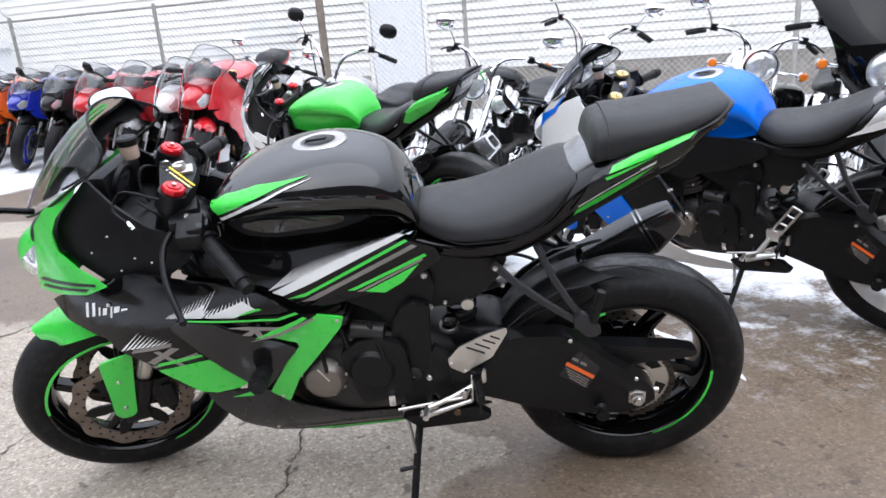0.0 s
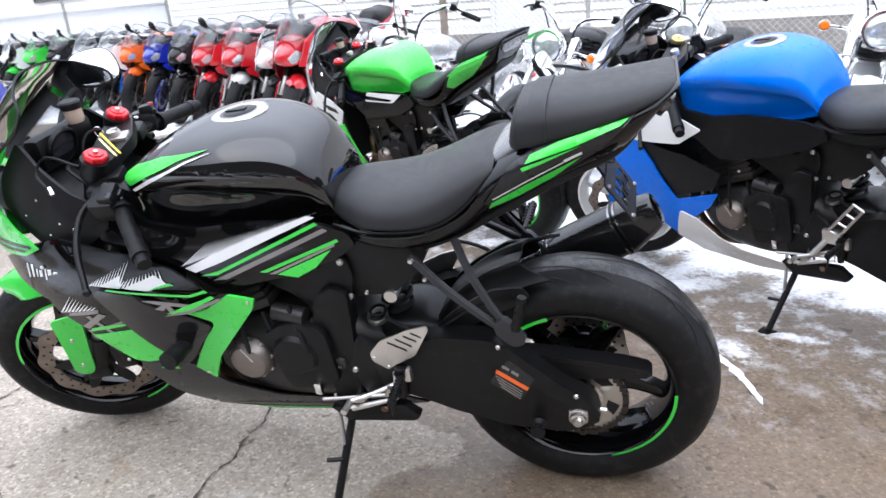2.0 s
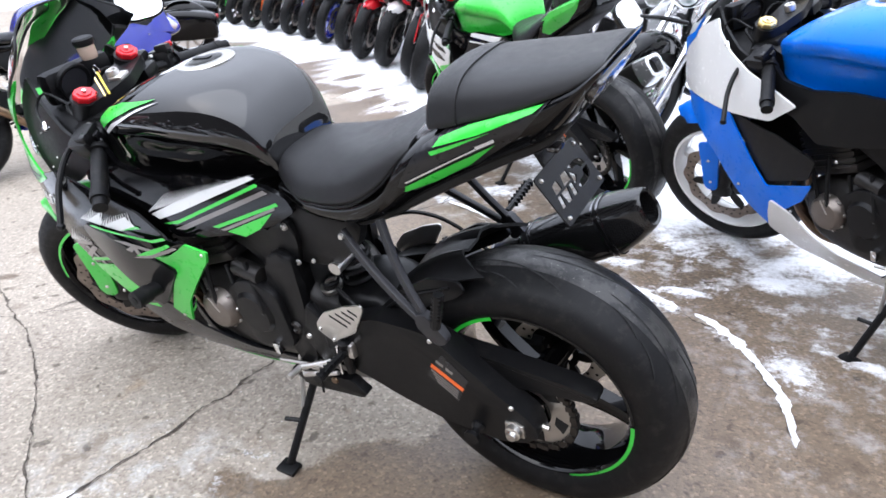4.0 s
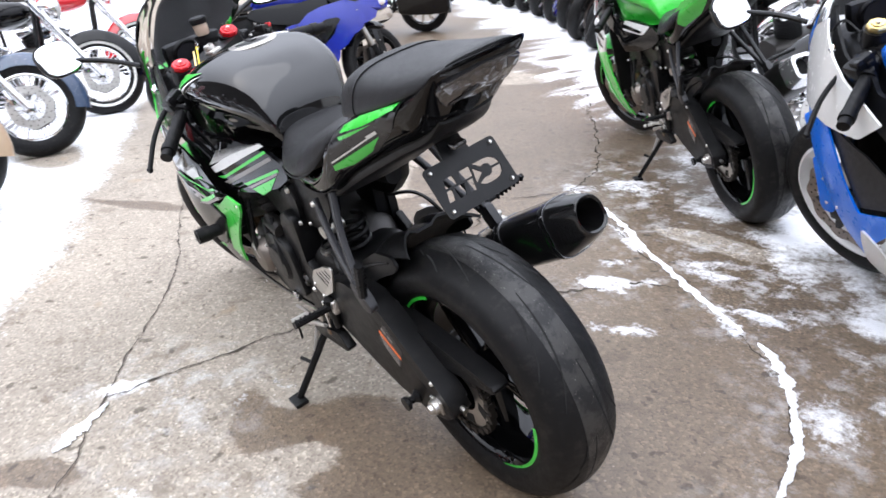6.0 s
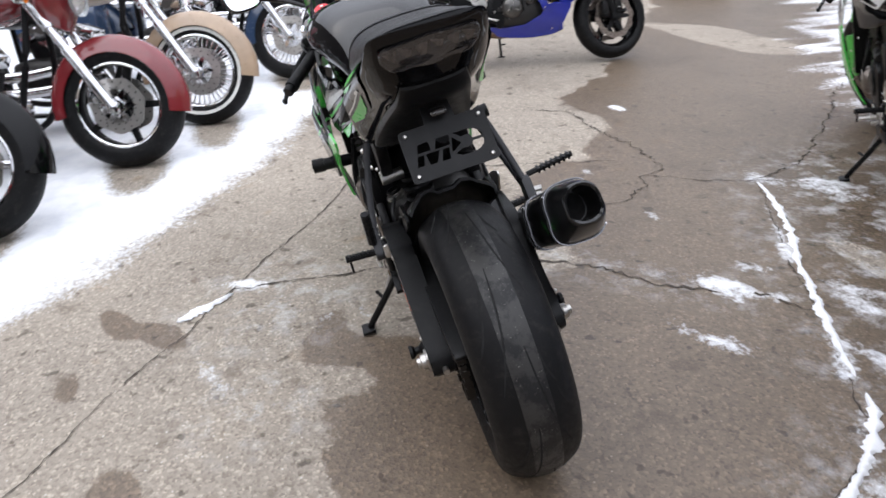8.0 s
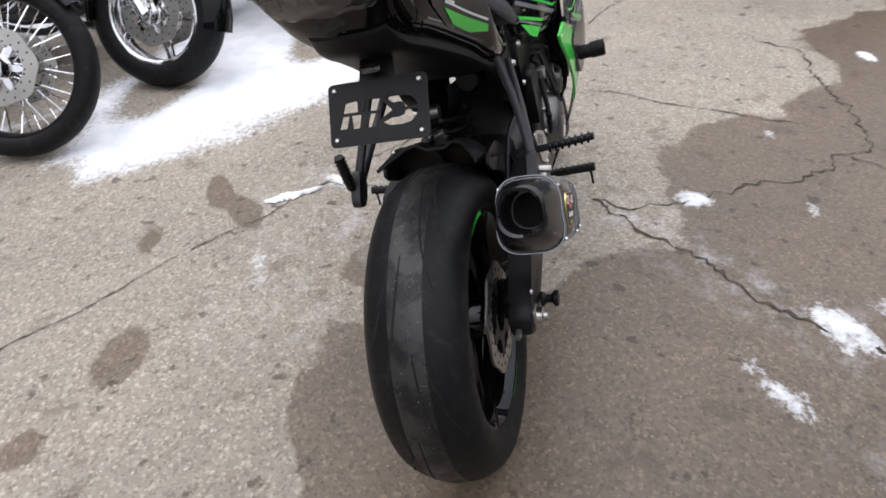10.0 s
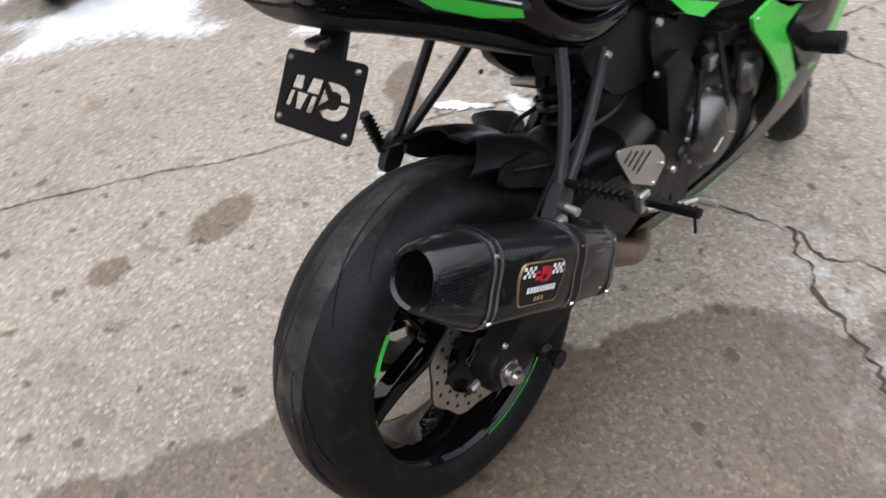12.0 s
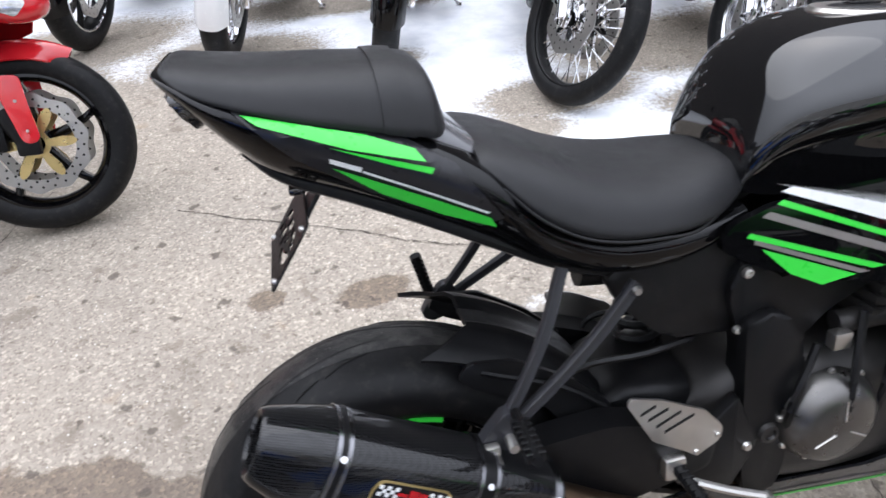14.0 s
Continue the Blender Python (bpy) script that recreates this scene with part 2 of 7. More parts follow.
    ro = n.put("ShaderNodeMixRGB", Color1=(0.85, 0.85, 0.85, 1), Color2=(0.42, 0.42, 0.42, 1))
    n.link(wet, ro.inputs[0])
    n.link(ro.outputs[0], n.b.inputs["Roughness"])
    hs = n.put("ShaderNodeMath")
    hs.operation = "ADD"
    n.link(vor.outputs["Distance"], hs.inputs[0])
    n.link(n.noise(45, 6.0), hs.inputs[1])
    n.bump(hs.outputs[0], 0.35, 0.003)
    return n.m


CONCRETE = concrete()
CRACK = surface("dark_crack_grit", (0.06, 0.048, 0.038), 0.95, var=0.5, scale=40, bump=0.6, bscale=120)
SNOW = surface("packed_snow", (0.86, 0.87, 0.89), 0.7, var=0.06, scale=12, bump=0.6, bscale=90)
SIDING = surface("cream_lap_siding", (0.74, 0.73, 0.70), 0.55, var=0.07, scale=3, bump=0.15, bscale=60, dirt=0.12)
GALV = surface("galvanised_steel", (0.36, 0.35, 0.33), 0.5, metal=0.6, dirt=0.3)
FOUND = surface("grey_block_foundation", (0.24, 0.22, 0.195), 0.85, var=0.25, scale=5, bump=0.6, bscale=60)
WOODPOST = surface("weathered_brown_post", (0.19, 0.155, 0.125), 0.8, var=0.3, scale=6, bump=0.5, bscale=80)
DOORW = surface("white_steel_door", (0.70, 0.71, 0.73), 0.45, var=0.05)
GLASSDARK = surface("dark_window_glass", (0.03, 0.03, 0.035), 0.08, coat=0.6)


# ---- building blocks ----
from mathutils.bvhtree import BVHTree

ROLE = {}


def finish(bm, sharp=0.6):
    bmesh.ops.remove_doubles(bm, verts=bm.verts, dist=1e-5)
    bmesh.ops.recalc_face_normals(bm, faces=bm.faces)
    for f in bm.faces:
        f.smooth = True
    for e in bm.edges:
        if e.calc_face_angle(0) > sharp:
            e.smooth = False


def part(name, bm, material, parent=None, label="", role="", sharp=0.6, kind=""):
    finish(bm, sharp)
    me = bpy.data.meshes.new(name)
    bm.to_mesh(me)
    bm.free()
    me.materials.append(material)
    ob = new(name, me)
    ob.parent = parent
    if label:
        tagged(ob, label)
    if kind:
        tagged(ob, kind=kind)
    if role:
        ROLE[ob.name] = role
    return ob


def thing(name, m, label, category, group=""):
    ob = new(name)
    ob.empty_display_size = 0.1
    ob.matrix_world = m
    return tagged(ob, label, category, group)


def join(*bms):
    out = bmesh.new()
    for b in bms:
        me = bpy.data.meshes.new("tmp")
        b.to_mesh(me)
        out.from_mesh(me)
        bpy.data.meshes.remove(me)
        b.free()
    return out


def moved(bm, m):
    bmesh.ops.transform(bm, matrix=m, verts=bm.verts)
    return bm


def spline(pts, n):
    """Catmull-Rom through the points, n steps a stretch."""
    p = [np.array(q, float) for q in pts]
    if len(p) < 3:
        return [p[0] + (p[-1] - p[0]) * i / n for i in range(n + 1)]
    p = [2 * p[0] - p[1], *p, 2 * p[-1] - p[-2]]
    out = []
    for i in range(1, len(p) - 2):
        for k in range(n):
            t = k / n
            a, b, c, d = p[i - 1:i + 3]
            out.append(0.5 * (2 * b + (c - a) * t + (2 * a - 5 * b + 4 * c - d) * t * t + (3 * b - a - 3 * c + d) * t ** 3))
    out.append(p[-2])
    return out


def skin(rings, caps=True, closed=True):
    bm = bmesh.new()
    rows = [[bm.verts.new(tuple(v)) for v in r] for r in rings]
    n = len(rows[0])
    for a, b in zip(rows, rows[1:]):
        for i in range(n if closed else n - 1):
            j = (i + 1) % n
            bm.faces.new((a[i], a[j], b[j], b[i]))
    if caps and closed:
        bm.faces.new(rows[0][::-1])
        bm.faces.new(rows[-1])
    return bm


def loft(stations, n=32, steps=5, p=2.6, taper=0.0, cy=0.0, low=None):
    """A body along x. Stations: x, bottom, top, half width, and if given the taper towards the top."""
    full = [tuple(s) + ((taper,) if len(s) == 4 else ()) for s in stations]
    rings = []
    for x, zb, zt, w, tp in spline(full, steps):
        ring = []
        for k in range(n):
            a = 2 * math.pi * k / n
            c, s = math.cos(a), math.sin(a)
            y = w * math.copysign(abs(c) ** (2 / p), c)
            v = math.copysign(abs(s) ** (2 / p), s)
            y *= 1 - tp * (v * 0.5 + 0.5)
            ring.append((x, cy + y, (zb + zt) / 2 + (zt - zb) / 2 * v))
        rings.append(ring)
    return skin(rings)


def cushion(stations, steps=5):
    """A seat pad along x with soft shoulders and a crisp lower edge. Stations: x, bottom, top, half width at the bottom."""
    rings = []
    for x, zb, zt, w in spline(stations, steps):
        h = zt - zb
        half = spline([(0.0, zt), (w * 0.42, zt - 0.03 * h), (w * 0.72, zt - 0.16 * h), (w * 0.90, zt - 0.42 * h), (w * 0.985, zt - 0.78 * h), (w, zb + 0.08 * h)], 3) + [np.array((w * 0.985, zb)), np.array((w * 0.5, zb + 0.002))]
        rings.append([(x, y, z) for y, z in half] + [(x, -y, z) for y, z in half[:0:-1]])
    return skin(rings)


def strap(pts, w, t, steps=6):
    """A flat cast arm through the points: broad across its length as seen from the side, thin along y."""
    rings = []
    path = spline(pts, steps)
    m = len(path)
    for i, q in enumerate(path):
        d = path[min(i + 1, m - 1)] - path[max(i - 1, 0)]
        d = d / np.linalg.norm(d)
        a = np.cross((0.0, 1.0, 0.0), d)
        a = a / np.linalg.norm(a)
        b = np.cross(d, a)
        ww = (w[0] + (w[1] - w[0]) * i / (m - 1)) / 2
        rings.append([q + ww * u * a + t / 2 * v * b for u, v in ((-1, -0.5), (-0.75, -1), (0, -0.8), (0.75, -1), (1, -0.5), (1, 0.5), (0.75, 1), (0, 0.8), (-0.75, 1), (-1, 0.5))])
    return skin(rings)


def tube(pts, r, n=8, steps=6, r2=None):
    path = spline(pts, steps)
    rings = []
    up = np.array((0.13, 0.21, 0.97))
    m = len(path)
    for i, q in enumerate(path):
        d = path[min(i + 1, m - 1)] - path[max(i - 1, 0)]
        d = d / np.linalg.norm(d)
        a = np.cross(up, d)
        if np.linalg.norm(a) < 0.05:
            a = np.cross((1.0, 0.3, 0.0), d)
        a = a / np.linalg.norm(a)
        b = np.cross(d, a)
        rr = r if r2 is None else r + (r2 - r) * i / (m - 1)
        rings.append([q + rr * (math.cos(2 * math.pi * k / n) * a + math.sin(2 * math.pi * k / n) * b) for k in range(n)])
    return skin(rings)


def lathe(profile, n=40, at=(0, 0, 0), closed=False):
    """Turned round the y axis: profile of (radius, y)."""
    rings = []
    for k in range(n + 1):
        a = 2 * math.pi * k / n
        rings.append([(at[0] + r * math.cos(a), at[1] + y, at[2] + r * math.sin(a)) for r, y in profile])
    return skin(rings, caps=False, closed=closed)


def rod(a, b, r, n=10, r2=None):
    return tube([a, b], r, n, 1, r2)


def block(cx, cy, cz, sx, sy, sz, bev=0.004, m=None):
    bm = bmesh.new()
    bmesh.ops.create_cube(bm, size=1.0, matrix=Matrix.Translation((cx, cy, cz)) @ Matrix.Diagonal((sx, sy, sz, 1)))
    if bev:
        bmesh.ops.bevel(bm, geom=bm.edges[:], offset=bev, segments=2, affect="EDGES", profile=0.6)
    return moved(bm, m) if m else bm


def prism(poly, y0, y1, bev=0.004, m=None):
    """A plate: an outline in x and z, from y0 to y1, with softened edges."""
    bm = bmesh.new()
    a = [bm.verts.new((x, y0, z)) for x, z in poly]
    b = [bm.verts.new((x, y1, z)) for x, z in poly]
    n = len(poly)
    bm.faces.new(a)
    bm.faces.new(b[::-1])
    for i in range(n):
        bm.faces.new((a[i], b[i], b[(i + 1) % n], a[(i + 1) % n]))
    if bev:
        rim = [e for e in bm.edges if abs(e.verts[0].co.y - e.verts[1].co.y) < 1e-6]
        bmesh.ops.bevel(bm, geom=rim, offset=bev, segments=2, affect="EDGES", profile=0.6)
    return moved(bm, m) if m else bm


def pierced(rim, holes, y0, y1):
    """A thin plate in x and z with real holes, from y0 to y1."""
    bm = bmesh.new()
    for loop in [rim] + list(holes):
        ring = [bm.verts.new((x, y0, z)) for x, z in loop]
        for p0, p1 in zip(ring, ring[1:] + ring[:1]):
            bm.edges.new((p0, p1))
    bmesh.ops.triangle_fill(bm, use_beauty=True, use_dissolve=False, edges=bm.edges[:], normal=(0, 1, 0))
    deep = bmesh.ops.extrude_face_region(bm, geom=bm.faces[:])
    for g in deep["geom"]:
        if isinstance(g, bmesh.types.BMVert):
            g.co.y += y1 - y0
    return bm


def rounded(poly, r=0.012, n=3):
    out = []
    m = len(poly)
    for i in range(m):
        p, a, b = (Vector(poly[i]), Vector(poly[i - 1]), Vector(poly[(i + 1) % m]))
        da, db = (a - p), (b - p)
        ra, rb = min(r, da.length * 0.45), min(r, db.length * 0.45)
        s, e = p + da.normalized() * ra, p + db.normalized() * rb
        for k in range(n + 1):
            t = k / n
            q = s * (1 - t) ** 2 + p * 2 * t * (1 - t) + e * t * t
            out.append((q.x, q.y))
    return out


def sheet(poly, surf, thick=0.004, step=0.025, side=1):
    """A panel whose outline is given in x and z and that follows the surface y = surf(x, z)."""
    bm = bmesh.new()
    bm.faces.new([bm.verts.new((x, 0, z)) for x, z in poly])
    xs, zs = [p[0] for p in poly], [p[1] for p in poly]
    for lo, hi, no in ((min(xs), max(xs), (1, 0, 0)), (min(zs), max(zs), (0, 0, 1))):
        k = math.floor(lo / step) + 1
        while k * step < hi:
            c = Vector(no) * (k * step + 0.00013)
            bmesh.ops.bisect_plane(bm, geom=bm.verts[:] + bm.edges[:] + bm.faces[:], plane_co=c, plane_no=no)
            k += 1
    bmesh.ops.triangulate(bm, faces=[f for f in bm.faces if len(f.verts) > 4])
    for v in bm.verts:
        v.co.y = surf(v.co.x, v.co.z)
    if thick:
        inner = bmesh.ops.duplicate(bm, geom=bm.verts[:] + bm.edges[:] + bm.faces[:])
        twin = inner["vert_map"]
        outer_edges = [e for e in bm.edges if e.is_boundary and e.verts[0] in twin and e.verts[1] in twin]
        fresh = [g for g in inner["geom"] if isinstance(g, bmesh.types.BMVert)]
        for v in fresh:
            v.co.y -= thick
        olds = set(v for v in bm.verts) - set(fresh)
        for e in outer_edges:
            a, b = e.verts
            if a in olds and b in olds:
                bm.faces.new((a, b, twin[b], twin[a]))
    if side < 0:
        for v in bm.verts:
            v.co.y = -v.co.y
    return bm


def on(ob, lift=0.0012, side=1):
    """The side surface of a mesh, as a function of x and z on the left (or mirrored)."""
    b = bmesh.new()
    b.from_mesh(ob.data)
    tree = BVHTree.FromBMesh(b)
    b.free()

    def surf(x, z):
        hit = tree.ray_cast(Vector((x, side * 0.8, z)), Vector((0, -side, 0)))[0]
        if hit is None:
            hit = tree.find_nearest(Vector((x, side * 0.2, z)))[0]
        return abs(hit.y) + lift
    return surf


# ---- wheels ----
def tyre_profile(R, w, bead):
    h = w / 2
    d = R - bead
    half = [(bead - 0.002, h * 0.80), (bead + d * 0.16, h * 0.95), (bead + d * 0.38, h), (bead + d * 0.58, h * 0.97), (bead + d * 0.78, h * 0.80), (bead + d * 0.91, h * 0.52), (bead + d * 0.98, h * 0.25)]
    prof = half + [(R, 0)] + [(r, -y) for r, y in half[::-1]]
    return [tuple(q) for q in spline(prof, 3)]


def tyre_point(prof, u, a, lift=0.0):
    """A place on the tread: u from -1 (right) to 1 (left), a round the wheel."""
    ys = [y for _, y in prof][::-1]
    rs = [r for r, _ in prof][::-1]
    y = u * max(ys) * 0.98
    mid = ys.index(max(ys)), ys.index(min(ys))
    lo, hi = min(mid), max(mid)
    r = float(np.interp(y, ys[lo:hi + 1], rs[lo:hi + 1])) + lift
    return Vector((r * math.cos(a), y, r * math.sin(a)))


def tread(prof, lines, width):
    """Grooves: dark strips laid on the tread along lines of (angle, u), their shade painted."""
    bm = bmesh.new()
    for line in lines:
        pts = spline(line, 6)
        prev = None
        m = len(pts)
        for i, (a, u) in enumerate(pts):
            b = pts[min(i + 1, m - 1)] - pts[max(i - 1, 0)]
            ease = math.sin(math.pi * min(1, max(0.06, (i + 0.4) / m))) ** 0.4
            p = tyre_point(prof, u, a, 0.0009)
            d = tyre_point(prof, u + b[1] * 0.1, a + b[0] * 0.1) - tyre_point(prof, u, a)
            side = d.cross(Vector((p.x, 0, p.z)).normalized()).normalized() * width * 0.5 * ease
            pair = (bm.verts.new(p - side), bm.verts.new(p + side))
            if prev:
                bm.faces.new((prev[0], prev[1], pair[1], pair[0]))
            prev = pair
    return bm


def annulus(r0, outline, y0, y1, n=80):
    """A disc with a hole: outline(a) gives the outer radius."""
    prof = []
    for k in range(n + 1):
        a = 2 * math.pi * k / n
        ro, c, s = outline(a), math.cos(a), math.sin(a)
        ri = r0(a) if callable(r0) else r0
        prof.append([(ri * c, y0, ri * s), (ro * c, y0, ro * s), (ro * c, y1, ro * s), (ri * c, y1, ri * s)])
    return skin(prof, caps=False)


def spoke_arm(a, r0, r1, w0, w1, y0, y1, t=0.02, bend=0.0):
    """One cast spoke from the hub to the rim."""
    rings = []
    for k in range(6):
        u = k / 5
        r = r0 + (r1 - r0) * u
        w = (w0 + (w1 - w0) * u) / 2
        y = y0 + (y1 - y0) * u
        aa = a + bend * u * u
        c, s = math.cos(aa), math.sin(aa)
        ring = [(-w, -t / 2), (-w * 0.6, -t * 0.62), (w * 0.6, -t * 0.62), (w, -t / 2), (w, t / 2), (w * 0.6, t * 0.62), (-w * 0.6, t * 0.62), (-w, t / 2)]
        rings.append([(r * c - q * s, y + v, r * s + q * c) for q, v in ring])
    return skin(rings)


def sport_wheel(name, parent, xf, R, w, rim_mat, stripe_mat, front, detail=True):
    bead = 0.218
    h = w * 0.36
    barrel = lathe([(bead + 0.006, h + 0.008), (bead - 0.004, h + 0.010), (bead - 0.012, h), (bead - 0.022, h * 0.5), (bead - 0.024, 0), (bead - 0.022, -h * 0.5), (bead - 0.012, -h), (bead - 0.004, -h - 0.01), (bead + 0.006, -h - 0.008)], 56)
    hub = lathe([(0.012, 0.055), (0.034, 0.055), (0.042, 0.03), (0.05, 0), (0.042, -0.03), (0.034, -0.055), (0.012, -0.055)], 28)
    arms = []
    for k in range(5):
        a = 2 * math.pi * k / 5 + (0.3 if front else 0.75)
        arms.append(spoke_arm(a, 0.035, bead - 0.018, 0.046 if not front else 0.036, 0.028 if not front else 0.024, 0.0, 0.0, 0.030, 0.12))
    wheel = part(name, moved(join(barrel, hub), xf), rim_mat, parent, role="rim")
    for arm in arms:
        part("spoke", moved(arm, xf), rim_mat, wheel, role="rim")
    prof = tyre_profile(R, w, bead)
    part("tyre", moved(lathe(prof, 96), xf), RUBBER, wheel)
    for side, arcs in ((1, ((5, 105), (205, 255)) if front else ((178, 250), (30, 72))), (-1, ((75, 175), (285, 335)) if front else ((268, 345), (132, 150), (70, 98)))):
        for a0, a1 in arcs:
            rows = []
            for k in range(25):
                a = radians(a0 + (a1 - a0) * k / 24)
                rows.append([(r * math.cos(a), side * y, r * math.sin(a)) for r, y in ((bead + 0.0015, h + 0.0112), (bead - 0.0062, h + 0.0126))])
            part("rim_stripe", moved(skin(rows, caps=False, closed=False), xf), stripe_mat, wheel, role="stripe")
    if detail and not front:
        band = [q for q in prof if abs(q[1]) < w * 0.20]
        part("worn_band", moved(lathe([(r + 0.0006, y) for r, y in band], 96), xf), WORN, wheel, "scuffed damp centre of the tread")
    if detail:
        lines = []
        for k in range(6):
            a = k * 2 * math.pi / 6
            lines += [[(a, 0.10), (a + 0.22, 0.16), (a + 0.50, 0.30), (a + 0.78, 0.60)], [(a + 0.52, -0.10), (a + 0.74, -0.16), (a + 1.02, -0.30), (a + 1.30, -0.60)]]
            lines += [[(a + 0.30, 0.52), (a + 0.40, 0.62), (a + 0.52, 0.80)], [(a + 0.82, -0.52), (a + 0.92, -0.62), (a + 1.04, -0.80)]]
            lines += [[(a + 0.05, 0.34), (a + 0.16, 0.40), (a + 0.27, 0.55)], [(a + 0.57, -0.34), (a + 0.68, -0.40), (a + 0.79, -0.55)]]
        part("tread_groove", moved(tread(prof, lines, 0.0045), xf), GROOVE, wheel, kind="stuff")
    return wheel


def brake_disc(name, wheel, xf, r, y, waves, inner=0.62, mat=None, hub=None):
    disc = annulus(r * inner, lambda a: r * (0.985 + 0.035 * math.sin(waves * a)), y - 0.0025, y + 0.0025, 96)
    ob = part(name, moved(disc, xf), mat or DISC, wheel, "bright steel brake disc" if mat else "bronzed steel wave brake disc", role="disc")
    # dark discs on both faces paint the shade of the drilled holes
    holes = []
    for k in range(waves * 5):
        a = 2 * math.pi * k / (waves * 5)
        rr = r * (inner + (0.95 - inner) * (0.16 + 0.27 * (k * 2 % 4)))
        for s in (1, -1):
            holes.append(lathe([(0.0, s * 0.0029), (0.0042, s * 0.0029), (0.0042, s * 0.002)], 7, (rr * math.cos(a), y, rr * math.sin(a))))
    part("vent_hole", moved(join(*holes), xf), GROOVE, ob, kind="stuff")
    star = annulus(0.03, lambda a: 0.046 + (r * inner + 0.006 - 0.046) * max(0.0, math.cos(6 * a)) ** 0.7, y - 0.004, y + 0.004, 96)
    part("disc_carrier", moved(star, xf), hub or SATIN, ob, role="carrier")
    return ob


# ---- sport motorcycle ----
CASTER = 24.0
AXIS = Vector((-math.sin(radians(CASTER)), 0, math.cos(radians(CASTER))))
HEAD = Vector((1.078, 0, 0.95))


def steering(deg):
    return Matrix.Translation(HEAD) @ Matrix.Rotation(radians(deg), 4, AXIS) @ Matrix.Translation(-HEAD)


FW = np.array([(0.3, 0.15), (0.45, 0.16), (0.6, 0.185), (0.8, 0.215), (1.0, 0.232), (1.15, 0.225), (1.3, 0.195), (1.4, 0.155), (1.5, 0.09), (1.56, 0.03)])
FV = np.array([(0.18, 0.45), (0.22, 0.55), (0.3, 0.78), (0.4, 0.92), (0.55, 1.0), (0.65, 1.0), (0.75, 0.95), (0.85, 0.85), (0.95, 0.75), (1.05, 0.6), (1.15, 0.4)])


def fairing(x, z):
    """Half width of the fairing at a place seen from the side."""
    w = sum(float(np.interp(x + d, FW[:, 0], FW[:, 1])) for d in (-0.04, -0.02, 0, 0.02, 0.04)) / 5
    v = sum(float(np.interp(z + d, FV[:, 0], FV[:, 1])) for d in (-0.03, 0, 0.03)) / 3
    return w * v


def fair(lift):
    return lambda x, z: fairing(x, z) + lift


def hatch(root, tip, count, surf, side):
    """A fading band of slanted strokes: root and tip are lines (two ends each) in x and z."""
    (ax, az), (bx, bz) = root
    (cx, cz), (dx, dz) = tip
    out = []
    for i in range(count):
        u, v = i / count, (i + 0.72) / count
        p, q = (ax + (bx - ax) * u, az + (bz - az) * u), (ax + (bx - ax) * v, az + (bz - az) * v)
        t = (cx + (dx - cx) * v, cz + (dz - cz) * v)
        out.append(sheet([p, q, t], surf, 0.0006, 0.05, side))
    return join(*out)


